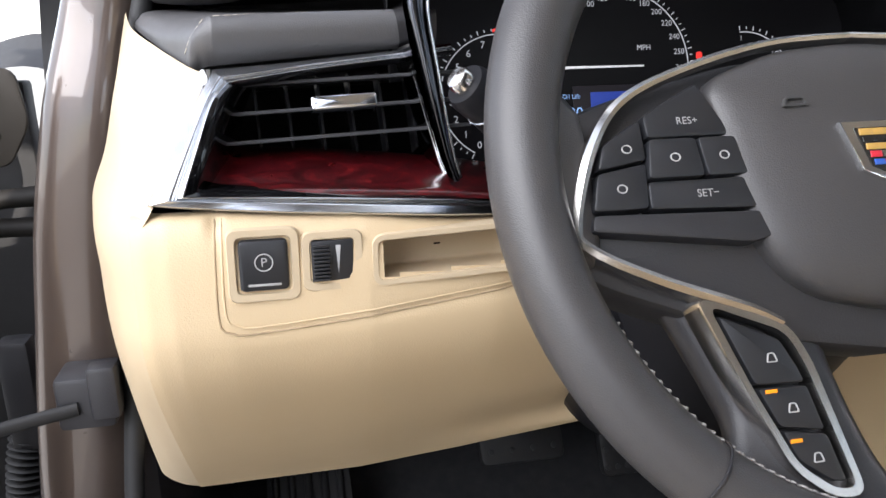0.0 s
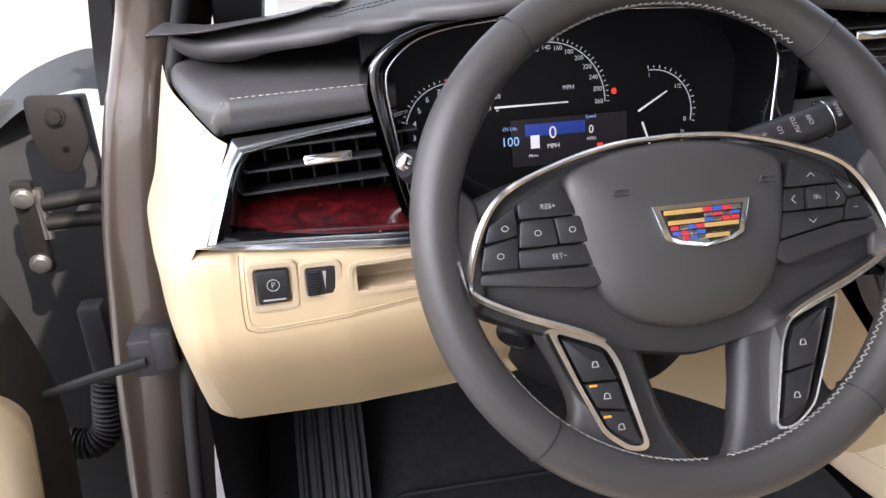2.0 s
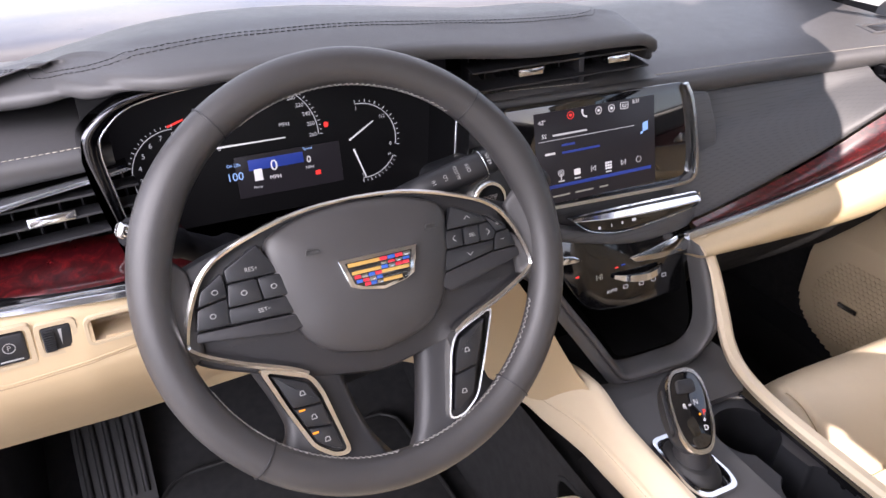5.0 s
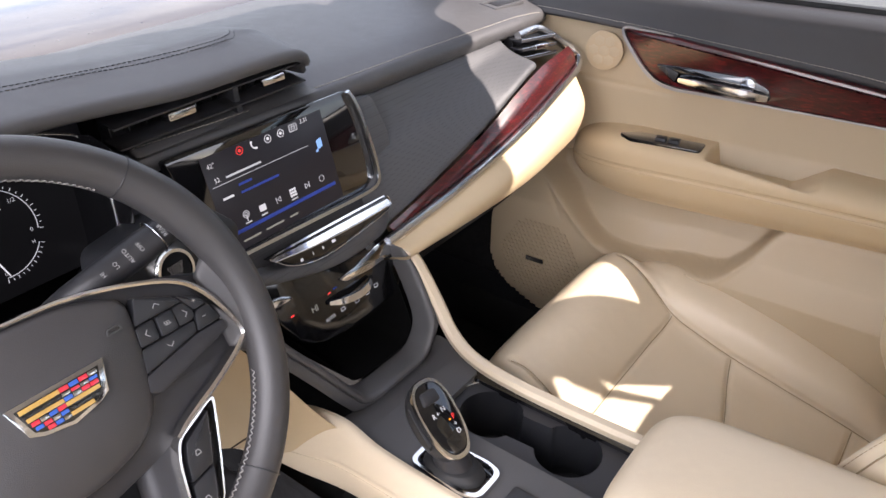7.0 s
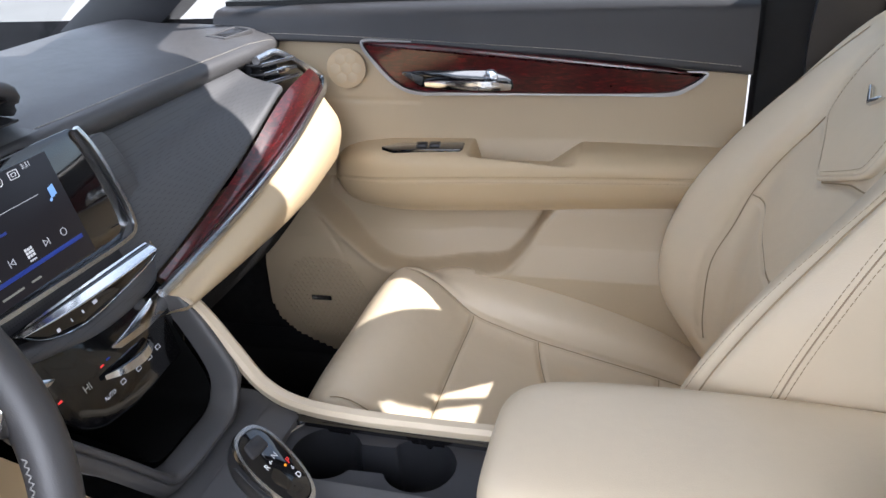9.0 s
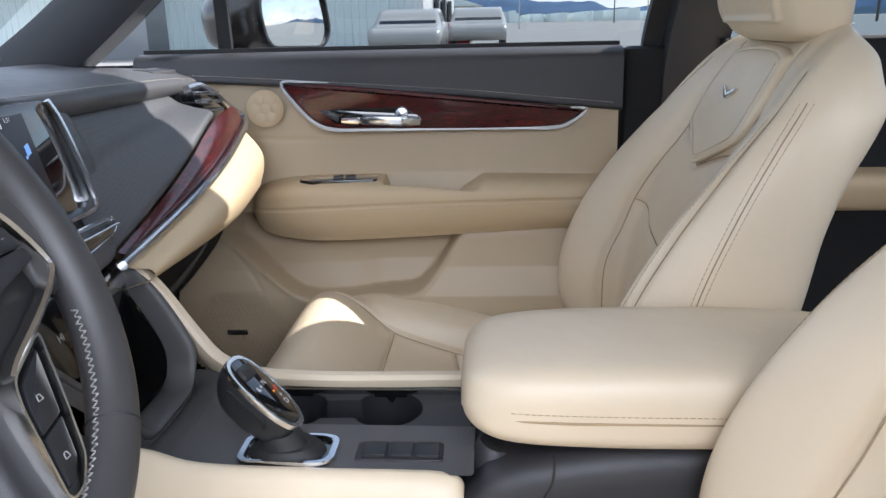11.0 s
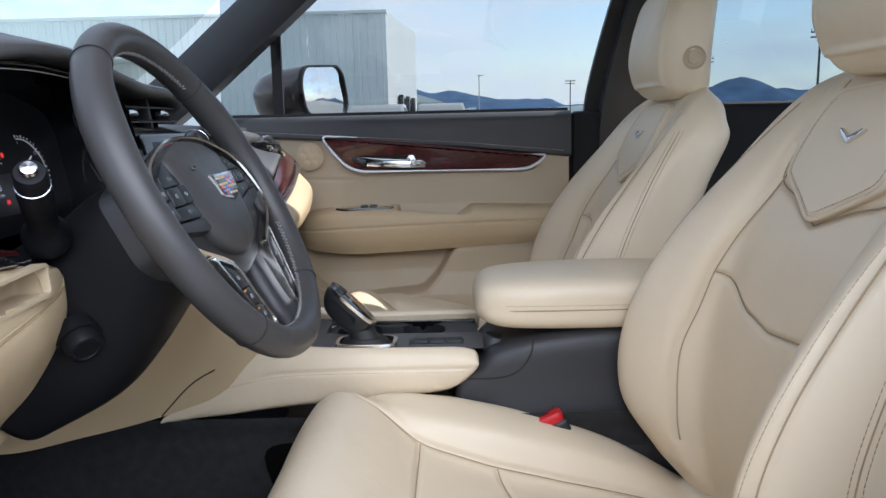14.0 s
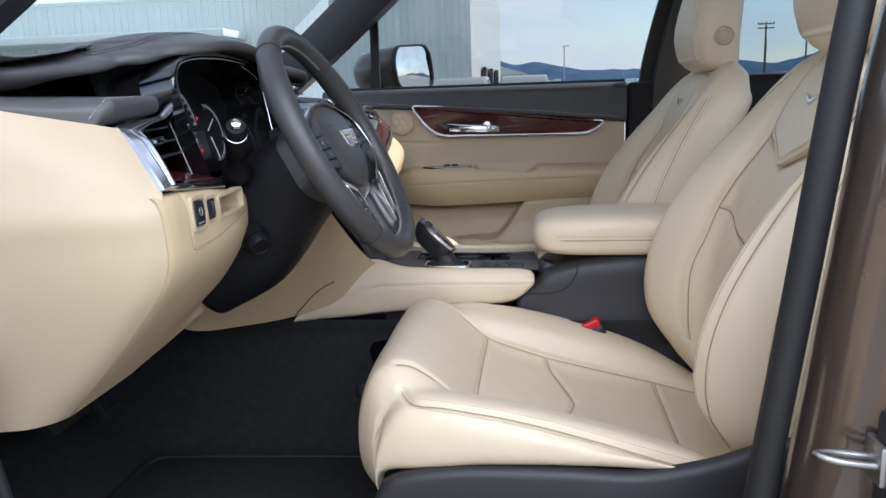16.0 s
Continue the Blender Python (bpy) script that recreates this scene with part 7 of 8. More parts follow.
part("knob_grip", plate(Plane(KP.at(-0.0225, -0.004, -0.0135), KP.v, KP.n * 0.9 - KP.u * 0.5), rounded([(-0.026, -0.006), (0.024, -0.006), (0.026, 0.004), (-0.022, 0.006)], 0.005), rubber, 0.004, 0.0015, 0.003), gear, "black grip inlay on the knob")
part("neck", outward(loft([[(SH.x + o + w * math.cos(q), SH.y + y + d * math.sin(q), SH.z + h) for q in np.linspace(0, 6.283, 18, endpoint=False)] for h, w, d, y, o in ((0.0, 0.021, 0.027, 0, 0), (0.015, 0.0185, 0.022, 0.003, 0.0), (0.030, 0.0180, 0.0205, 0.009, 0.0), (0.044, 0.0180, 0.020, 0.019, 0.0))], plastic, 20, 30, closed=True, caps=True)), gear)
part("chrome_edge", frame_ring(KP, arr(kn) * 1.03, arr(kn) * 0.90, satin, 0.0050, 0.0018, 0.0015), gear)
kf = part("top_face", plate(KP, arr(kn) * 0.905, piano, 0.006, 0.0025, 0.0022), gear)
under(new("lock_button", plate(KP, rounded([(-0.0150, 0.0135), (0.0090, 0.0135), (0.0080, 0.0285), (-0.0130, 0.0285)], 0.0045), plastic, 0.004, 0.002, 0.0060)), kf)
for t, a, b, m, sz in (("R", -0.0090, 0.000, led_white, 0.0080), ("N", 0.0060, 0.003, led_dim, 0.0080), ("P", 0.0135, -0.009, led_red, 0.0085), ("D", 0.0110, -0.025, led_white, 0.0080), ("\u2190", -0.0020, 0.001, led_white, 0.006), ("\u2193", 0.0115, -0.0165, led_white, 0.006)):
    under(new("letter", lettering(t, KP, a, b, sz, m, 0.0026)), kf)
under(new("indicator", lathe([(0.0013, 0), (0.0013, 0.0006)], KP.at(0.0075, -0.010, 0.0022), KP.n, led_amber, 10)), kf)

# ---- belt buckle ----
bk = thing("seat_belt_buckle", (-0.035, -0.43, 0.60), "black seat belt buckle with a red release button", "seat belt buckle")
BW = (Vector((-0.062, -0.455, 0.545)), Vector((0.0, 0.42, 0.90)).normalized())


def buckle_ring(d, w, t):
    across = Vector((0, 0.90, -0.42))
    return [tuple(BW[0] + BW[1] * d + Vector((1, 0, 0)) * a * w + across * b * t) for a, b in ((-1, -0.7), (-0.7, -1), (0.7, -1), (1, -0.7), (1, 0.7), (0.7, 1), (-0.7, 1), (-1, 0.7))]


part("body", outward(loft([buckle_ring(d, w, t) for d, w, t in ((0.0, 0.011, 0.020), (0.05, 0.013, 0.024), (0.10, 0.014, 0.026), (0.122, 0.014, 0.026))], plastic, 16, 32, closed=True, caps=True)), bk)
part("release", outward(loft([buckle_ring(d, w, t) for d, w, t in ((0.117, 0.0115, 0.022), (0.130, 0.0125, 0.024), (0.136, 0.011, 0.021))], red_plastic, 12, 32, closed=True, caps=True)), bk, "red release button")

# ---- passenger door ----
door = thing("passenger_door", (0.74, -0.2, 0.5), "closed passenger door with cream panel, red wood trim and chrome handle", "car door")


def dx(y):
    """How far the inner panel bows outward along the door."""
    return float(np.interp(y, (-0.65, -0.3, 0.0, 0.2), (0.040, 0.036, 0.022, 0.0)))


YS = (0.30, 0.22, 0.12, 0.02, -0.1, -0.22, -0.36, -0.48, -0.562)


def low(y):
    return float(np.interp(y, (-0.6, -0.3, 0.15, 0.3), (1.004, 1.035, 1.068, 1.075)))


upper = [[(0.775 + dx(y), y, 1.118), (0.725 + dx(y), y, 1.117), (0.705 + dx(y), y, 1.110), (0.698 + dx(y), y, 1.098), (0.694 + dx(y), y, (1.098 + low(y)) / 2), (0.690 + dx(y), y, low(y) + 0.004), (0.694 + dx(y), y, low(y)), (0.72 + dx(y), y, low(y) - 0.004)] for y in YS]
up_me = loft(upper, trim_black, 60, 40, flip=True)
part("upper_trim", up_me, door, "grey black stitched vinyl window sill trim")
part("stitching", stitches(drape([(0.5, y, low(y) + 0.012) for y in np.linspace(0.2, -0.55, 20)], [up_me], 220, (1, 0, 0)), thread), door)
def panel_x(y, z):
    """Depth of the main door panel: upright above, standing into the cabin below the armrest."""
    return float(np.interp(z, (0.46, 0.50, 0.56, 0.62, 0.69, 0.74, 0.79, 0.83, 0.90, 0.99, 1.08), (0.665, 0.632, 0.618, 0.613, 0.616, 0.632, 0.662, 0.684, 0.700, 0.706, 0.712))) + dx(y) * float(np.interp(z, (0.6, 0.85), (0.5, 1.0)))


LIP = ((0.165, 0.802), (0.12, 0.770), (0.082, 0.742), (0.042, 0.711), (0.010, 0.694), (-0.03, 0.689), (-0.12, 0.692), (-0.185, 0.696), (-0.212, 0.712), (-0.240, 0.746), (-0.274, 0.793), (-0.30, 0.800), (-0.458, 0.808), (-0.62, 0.814))
lip_s = arr(spline([(0, y, z) for y, z in LIP], 120))


def pocket_edge(y):
    """Height of the pocket's lip along the door."""
    return float(np.interp(-y, -lip_s[:, 1], lip_s[:, 2]))


DY = np.linspace(0.30, -0.558, 220)
DZ = np.concatenate([np.linspace(0.0, 0.28, 46), np.linspace(0.285, 0.62, 96), np.linspace(0.625, 1.0, 34)])
V = []
for y in DY:
    z1 = low(y)
    for k in DZ:
        z = z1 + (0.47 - z1) * k
        x = panel_x(y, z)
        over = max(0.0, min(1.0, (z - pocket_edge(y) + 0.002) / 0.007))
        inside = over * max(0.0, min(1.0, (0.17 - y) / 0.03)) * max(0.0, min(1.0, (y + 0.30) / 0.03)) * max(0.0, min(1.0, (0.835 - z) / 0.01))
        # an arched swelling stands in the front half of the pocket
        swell = math.exp(-(((y + 0.01) / 0.10) ** 2 + ((z - 0.715) / 0.075) ** 2) ** 2)
        x += inside * (0.062 - 0.022 * swell)
        # rolled edge just under the lip
        x -= 0.003 * math.exp(-((z - pocket_edge(y) + 0.006) / 0.006) ** 2) * max(0.0, min(1.0, (0.17 - y) / 0.03))
        V.append((x, y, z))
keep = []
for f in grid_faces(len(DY), len(DZ), flip=False):
    cy, cz = sum(V[i][1] for i in f) / 4, sum(V[i][2] for i in f) / 4
    front = 0.232 if cz > 0.62 else 0.232 - 0.11 * ((0.62 - cz) / 0.12) ** 2.2
    if cz > 0.80 or cy < front:
        keep.append(f)
G_ = np.array(V).reshape(len(DY), len(DZ), 3)
G_ = grooves(G_, [[(panel_x(y, z), y, z) for y, z in ((0.20, 0.975), (0.05, 0.964), (-0.045, 0.962), (-0.06, 0.975))], [(panel_x(y, z), y, z) for y, z in ((0.165, 0.802), (0.10, 0.730), (0.06, 0.66), (0.02, 0.60), (-0.02, 0.54))]], 0.003, -0.002)
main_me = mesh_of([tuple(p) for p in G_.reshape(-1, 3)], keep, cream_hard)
if sum(p.normal.x for p in main_me.polygons) > 0:
    main_me.flip_normals()
part("main_panel", main_me, door, "cream moulded door panel")
# armrest
ar = []
for y, x0, zt, zb in ((0.112, 0.712, 0.852, 0.836), (0.106, 0.688, 0.868, 0.818), (0.090, 0.665, 0.882, 0.804), (0.055, 0.651, 0.892, 0.796), (0.0, 0.645, 0.896, 0.790), (-0.06, 0.646, 0.897, 0.789), (-0.2, 0.655, 0.896, 0.793), (-0.36, 0.664, 0.894, 0.800), (-0.556, 0.672, 0.890, 0.808)):
    ar.append([(0.730 + dx(y), y, zt + 0.003), (x0 + 0.040, y, zt + 0.001), (x0 + 0.016, y, zt - 0.004), (x0 + 0.004, y, zt - 0.016), (x0, y, zt - 0.036), (x0 - 0.001, y, zt * 0.52 + zb * 0.48), (x0 + 0.006, y, zt * 0.26 + zb * 0.74), (x0 + 0.020, y, zt * 0.06 + zb * 0.94), (x0 + 0.036, y, zb - 0.003), (0.75 + dx(y), y, zb + 0.002)])
arm_seam = [(0.100, 0.846), (0.07, 0.848), (0.0, 0.851), (-0.06, 0.853), (-0.2, 0.856), (-0.36, 0.858), (-0.55, 0.860)]
ar_bare = loft(ar, None, 60, 50, flip=True)
ar_me = loft(ar, cream_soft, 200, 110, flip=True, seams=[drape([(0.4, y, z) for y, z in arm_seam], [ar_bare], 60, (1, 0, 0), 0.0)], width=0.003, depth=0.003)
for v in ar_me.vertices:
    if -0.32 < v.co.y < -0.135 and v.co.z > 0.865:
        k = max(0.0, min(1.0, (v.co.y + 0.315) / 0.05)) * max(0.0, min(1.0, (-0.138 - v.co.y) / 0.012)) * max(0.0, min(1.0, (v.co.x - 0.664) / 0.008))
        v.co.z -= 0.034 * k
part("armrest", ar_me, door, "cream padded door armrest with a hollowed pull cup")
for dz in (0.0045, -0.0045):
    part("stitching", stitches(drape([(0.4, y, z + dz) for y, z in arm_seam[1:]], [ar_me], 160, (1, 0, 0)), thread_cream), door)
SWD = Plane((0.684, -0.060, 0.8985), (0.12, -0.99, -0.0), (0.99, 0.12, 0.03))
swp = part("window_switch_panel", plate(SWD, rounded([(-0.075, -0.004), (-0.050, -0.018), (0.066, -0.020), (0.068, 0.014), (-0.046, 0.014)], 0.008), piano, 0.008, 0.001, 0.0012), door, "gloss dark window switch panel")
for k in (-0.012, 0.010):
    under(new("window_switch", box(SWD, k, k + 0.018, -0.009, 0.007, button_black, 0.006, 0.006, 0.002, 0.002)), swp)
# wood insert with chrome edge
D1 = Plane((0.702, 0.0, 1.02), (0.062, -1.0, 0), (0.06, 0, 1))


def dpt(y, z):
    return ((-y) * 1.0, z - 1.02)


ins = [dpt(0.035, 1.064), dpt(0.012, 1.028), dpt(-0.020, 0.997), dpt(-0.058, 0.985), dpt(-0.2, 0.983), dpt(-0.34, 0.981), dpt(-0.44, 0.981), dpt(-0.470, 0.990), dpt(-0.494, 1.008), dpt(-0.44, 1.0185), dpt(-0.334, 1.031), dpt(-0.155, 1.051), dpt(-0.05, 1.0615)]
ins_r = rounded(ins, [0.002, 0.02, 0.03, 0.03, 0.02, 0.02, 0.03, 0.02, 0.002, 0.02, 0.02, 0.02, 0.01], 5)
part("wood_insert", plate(D1, ins_r, wood, 0.03, 0.003, 0.006), door, "glossy red burl wood door insert")
chp = [D1.at(a, b, 0.006) for a, b in ([dpt(-0.045, 1.0655), dpt(0.0, 1.068), dpt(0.037, 1.066), dpt(0.012, 1.027), dpt(-0.020, 0.996), dpt(-0.055, 0.984), dpt(-0.12, 0.9825), dpt(-0.34, 0.980), dpt(-0.44, 0.980), dpt(-0.472, 0.989), dpt(-0.499, 1.0105), dpt(-0.47, 1.0145)])]
part("chrome_edge", outward(sweep(chp, [(-0.0025, 0.003), (0.0025, 0.003), (0.003, -0.006), (-0.003, -0.006)], edge_metal, 140, D1.n, scale=[0.3, 0.7, 1.1, 1.2, 1.0, 0.8, 0.6, 0.5, 0.6, 1.1, 1.3, 0.4])), door, "chrome edge of the wood insert")
hb = part("handle_bowl", plate(D1, rounded([dpt(-0.022, 1.018), dpt(-0.060, 0.992), dpt(-0.21, 0.989), dpt(-0.205, 1.006), dpt(-0.17, 1.020), dpt(-0.06, 1.020)], 0.010), piano, 0.004, 0.001, 0.0075), door)
part("inner_handle", outward(sweep([D1.at(*dpt(-0.066, 1.000), 0.010), D1.at(*dpt(-0.10, 0.9995), 0.018), D1.at(*dpt(-0.15, 0.998), 0.021), D1.at(*dpt(-0.185, 0.996), 0.018), D1.at(*dpt(-0.204, 0.994), 0.011)], [(-0.004, 0.0075), (0.0, 0.0085), (0.004, 0.0075), (0.005, 0), (0.004, -0.0075), (0, -0.0085), (-0.004, -0.0075), (-0.005, 0)], chrome, 50, (0, 0, 1), scale=[0.5, 0.9, 1, 1.0, 0.6])), door, "chrome door pull handle")
part("handle_boss", lathe([(0.0125, -0.006), (0.0125, 0.0005), (0.010, 0.003), (0.0, 0.0045)], D1.at(*dpt(-0.172, 1.009), 0.006), D1.n, satin_dark, 28), door, "round chrome handle end")
lk = part("lock_switch", plate(D1, rounded([dpt(-0.030, 1.013), dpt(-0.060, 0.996), dpt(-0.064, 1.010), dpt(-0.040, 1.018)], 0.003), button_black, 0.005, 0.001, 0.011), door, "black lock switch pair")
under(new("divider", box(Plane(D1.at(*dpt(-0.047, 1.009), 0.011), D1.u + D1.v * 0.3, D1.v - D1.u * 0.3), -0.0006, 0.0006, -0.009, 0.009, piano, 0.002, 0.0006, 0.0003)), lk)
# honeycomb tweeter grille
TW = Plane((0.7052, 0.072, 1.022), (0.14, -1, 0), (0.05, 0, 1))


def hexes(pl, R, r, mat, lift):
    out = []
    for i in range(-9, 10):
        for j in range(-9, 10):
            a, b = r * 1.73 * (i + 0.5 * (j % 2)), r * 1.5 * j
            if math.hypot(a, b) < R - r * 0.6:
                out.append(plate(pl, [(a + r * 0.86 * math.cos(q), b + r * 0.86 * math.sin(q)) for q in np.linspace(0.5236, 6.283 + 0.5236, 6, endpoint=False)], mat, 0.002, 0.0003, lift))
    return merged(out)


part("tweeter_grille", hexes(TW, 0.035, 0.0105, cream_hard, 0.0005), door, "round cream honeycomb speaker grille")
# backing in a slightly deeper cream paints the shade between the cells
part("tweeter_backing", plate(TW, [(0.0325 * math.cos(q), 0.0325 * math.sin(q)) for q in np.linspace(0, 6.283, 40, endpoint=False)], material("cream_grille_shade", (0.50, 0.385, 0.25), 0.7), 0.002, 0.0003, 0.0002), door)
LS = Plane((0.6145, 0.125, 0.630), (0.05, -1, 0), (0.06, 0.0, 1))
part("speaker_grille", hexes(LS, 0.085, 0.0055, cream_hard, 0.0006), door, "round cream dotted loudspeaker grille")
part("speaker_badge", box(Plane((0.612, 0.130, 0.632), (0.05, -1, 0), (0.06, 0, 1)), -0.019, 0.019, -0.005, 0.005, satin, 0.004, 0.0035, 0.001, 0.002), door, "small metal speaker badge")
part("door_shell", loft([[(0.80 + dx(y), y, 1.116), (0.82 + dx(y), y, 0.95), (0.83 + dx(y), y, 0.7), (0.80 + dx(y), y, 0.4)] for y in YS], paint, 20, 20), door, "brown metallic outer door skin")
part("belt_seal", outward(sweep([(0.757 + dx(y), y, 1.121) for y in YS], [(-0.008, 0.004), (0.008, 0.004), (0.008, -0.006), (-0.008, -0.006)], rubber, 40)), door)
part("window_glass", loft([[(0.772 + dx(y) - k * 0.12, y - k * 0.06, 1.11 + k * 0.42) for k in (0, 0.5, 1)] for y in (0.30, 0.0, -0.3, -0.62)], glass, 16, 10), door, "side window glass, its tint dimming the outside").visible_shadow = False
# quarter window post
part("window_post", outward(sweep([(0.775, 0.155, 1.11), (0.755, 0.15, 1.22), (0.735, 0.145, 1.31)], [(-0.012, 0.006), (0.012, 0.006), (0.012, -0.006), (-0.012, -0.006)], rubber, 12, (1, 0, 0.1))), door, "black upright post of the quarter window")

# centre pillar, belt, rear door, rear bench
pill = structure("pillar_centre_right", outward(sweep([(0.775, -0.70, 0.45), (0.772, -0.69, 0.9), (0.765, -0.685, 1.1), (0.72, -0.73, 1.32), (0.665, -0.78, 1.5)], [(-0.05, 0.03), (0.05, 0.03), (0.05, -0.03), (-0.05, -0.03)], plastic, 30, (1, 0, 0))), "dark centre pillar between the side doors", "car pillar")
post_r = structure("door_post_right", block(0.752, 0.82, -0.72, -0.568, 0.42, 1.115, rear_shade, 0.012), "black door post trim behind the passenger door", "car pillar")
fr = structure("window_frame_right", outward(sweep([(0.80, -0.635, 1.0), (0.795, -0.625, 1.12), (0.755, -0.66, 1.3), (0.69, -0.71, 1.49)], [(-0.022, 0.012), (0.022, 0.012), (0.022, -0.012), (-0.022, -0.012)], rubber, 30, (1, 0, 0))), "black rubber sealed window frame", "window frame")
belt = thing("seat_belt", (0.70, -0.75, 0.8), "dark grey woven seat belt on the centre pillar", "seat belt")
part("webbing", outward(sweep([(0.655, -0.80, 1.42), (0.685, -0.765, 1.2), (0.70, -0.755, 0.9), (0.70, -0.76, 0.55)], [(-0.022, 0.001), (0.022, 0.001), (0.022, -0.001), (-0.022, -0.001)], plastic_grey, 20, (1, 0.3, 0))), belt)
rd = thing("rear_door", (0.76, -1.2, 0.6), "dark rear passenger door with a low window sill", "car door")
part("panel", loft([[(0.77, y, 1.122), (0.735, y, 1.128), (0.72, y, 1.115), (0.715, y, 1.0), (0.71, y, 0.9), (0.69, y, 0.85), (0.70, y, 0.75), (0.70, y, 0.45)] for y in (-0.72, -1.1, -1.5)], rear_shade, 10, 30, flip=True), rd)
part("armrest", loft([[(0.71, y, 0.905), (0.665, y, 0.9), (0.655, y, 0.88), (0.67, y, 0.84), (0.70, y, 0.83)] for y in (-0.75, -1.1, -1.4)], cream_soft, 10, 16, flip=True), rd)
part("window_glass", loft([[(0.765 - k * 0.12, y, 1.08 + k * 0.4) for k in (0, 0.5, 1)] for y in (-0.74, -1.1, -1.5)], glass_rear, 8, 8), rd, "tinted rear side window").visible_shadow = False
bench = thing("rear_seat", (0.1, -1.4, 0.5), "rear bench seat coloured near-black for cabin shade", "car seat")
part("bench_cushion", block(-0.6, 0.68, -1.55, -1.05, 0.5, 0.68, rear_shade, 0.05), bench)
part("bench_back", block(-0.6, 0.68, -1.72, -1.55, 0.6, 1.12, rear_shade, 0.06), bench)

# wing mirror
mir = thing("wing_mirror", (0.93, 0.30, 1.12), "brown and black wing mirror outside the side window", "wing mirror")
MP = Plane((0.985, 0.072, 1.182), (0.94, -0.34, 0), (0, 0.08, 1))
mo = rounded([(-0.105, -0.055), (0.085, -0.060), (0.115, -0.03), (0.105, 0.05), (0.075, 0.072), (-0.09, 0.062), (-0.118, 0.02)], 0.03, 6)
mo = [(a * 1.12, b * 1.12) for a, b in mo]
shell = [[MP.at(a * k, b * k + 0.003 * (1 - k), h) for a, b in mo] for k, h in ((0.97, 0.0), (1.0, -0.005), (1.0, -0.05), (0.95, -0.11), (0.75, -0.165), (0.35, -0.195), (0.05, -0.2))]
part("housing", outward(loft(shell, paint, 24, len(mo), closed=True, caps=True)), mir, "brown metallic mirror housing")
part("rim", frame_ring(MP, mo, arr(mo) * 0.93, rubber, 0.012, 0.003, 0.004), mir)
mg = bpy.data.materials.new("mirror_glass")
mg.use_nodes = True
mg.node_tree.nodes["Principled BSDF"].inputs["Metallic"].default_value = 1.0
mg.node_tree.nodes["Principled BSDF"].inputs["Roughness"].default_value = 0.01
mg.node_tree.nodes["Principled BSDF"].inputs["Base Color"].default_value = (0.85, 0.87, 0.88, 1)
part("mirror_glass", plate(MP, arr(mo) * 0.93, mg, 0.004, 0.0005, 0.0005), mir, "silvered mirror glass")
part("stem", outward(sweep([(0.80, 0.22, 1.09), (0.86, 0.20, 1.10), (0.95, 0.17, 1.13)], [(-0.02, 0.012), (0.02, 0.012), (0.02, -0.012), (-0.02, -0.012)], rubber, 10)), mir)

# ---- driver's door opening: jambs, hinges, open door ----
jamb = structure("door_jamb", loft([[(xi + 0.03, y + 0.07, z), (xi, y + 0.01, z), ((xi + xo) / 2 + 0.006, y - 0.004, z), (xo + 0.004, y + 0.002, z), (xo - 0.008, y + 0.016, z), (xo - 0.014, y + 0.06, z), (xo - 0.014, y + 0.20, z)]
                                     for z, xi, xo, y in ((0.30, -0.80, -0.86, 0.33), (0.45, -0.80, -0.857, 0.33), (0.60, -0.785, -0.848, 0.33), (0.75, -0.755, -0.833, 0.33), (0.85, -0.745, -0.82, 0.33), (0.95, -0.735, -0.806, 0.33), (1.05, -0.722, -0.785, 0.335), (1.12, -0.71, -0.765, 0.345), (1.20, -0.685, -0.74, 0.33), (1.32, -0.635, -0.70, 0.22), (1.46, -0.56, -0.64, 0.06))], paint, 60, 30, flip=True), "brown metallic painted front door jamb", "door jamb")
seal = structure("door_seal", tube([(-0.775, 0.295, 0.30), (-0.768, 0.285, 0.50), (-0.758, 0.280, 0.64), (-0.752, 0.300, 0.74), (-0.742, 0.325, 0.85), (-0.733, 0.328, 0.95), (-0.722, 0.333, 1.04), (-0.712, 0.341, 1.10), (-0.698, 0.342, 1.15), (-0.672, 0.31, 1.22), (-0.62, 0.20, 1.33), (-0.55, 0.04, 1.46)], 0.0085, rubber, 70, 12), "black rubber door seal along the opening", "door seal")
kick = structure("kick_panel_left", loft([[(-0.74, 0.33, z), (-0.725, 0.36, z), (-0.715, 0.5, z), (-0.71, 0.8, z)] for z in (0.36, 0.6, 0.9, 1.02)], plastic_grey, 10, 14), "dark grey footwell side panel", "wall")
kick_r = structure("kick_panel_right", loft([[(0.80, 0.22, z), (0.745, 0.24, z), (0.735, 0.35, z), (0.73, 0.85, z)] for z in (0.36, 0.6, 0.9, 1.10)], carpet, 10, 14), "black carpeted footwell side panel", "wall")
door_gap = structure("sill_right", block(0.66, 0.80, -1.9, 0.5, 0.34, 0.47, plastic, 0.01), "black door sill under the passenger door", "sill")
sill = structure("sill_left", loft([[(-0.66, y, 0.38), (-0.675, y, 0.42), (-0.70, y, 0.435), (-0.78, y, 0.43), (-0.83, y, 0.40), (-0.85, y, 0.30)] for y in (0.33, 0.0, -0.5, -0.7)], plastic, 14, 20), "black door sill plate", "sill")
flank = structure("kick_backing", block(-1.30, -0.85, 0.50, 0.53, 0.25, 1.06, rubber, 0.004), "black panel inside the front wing", "wing panel")

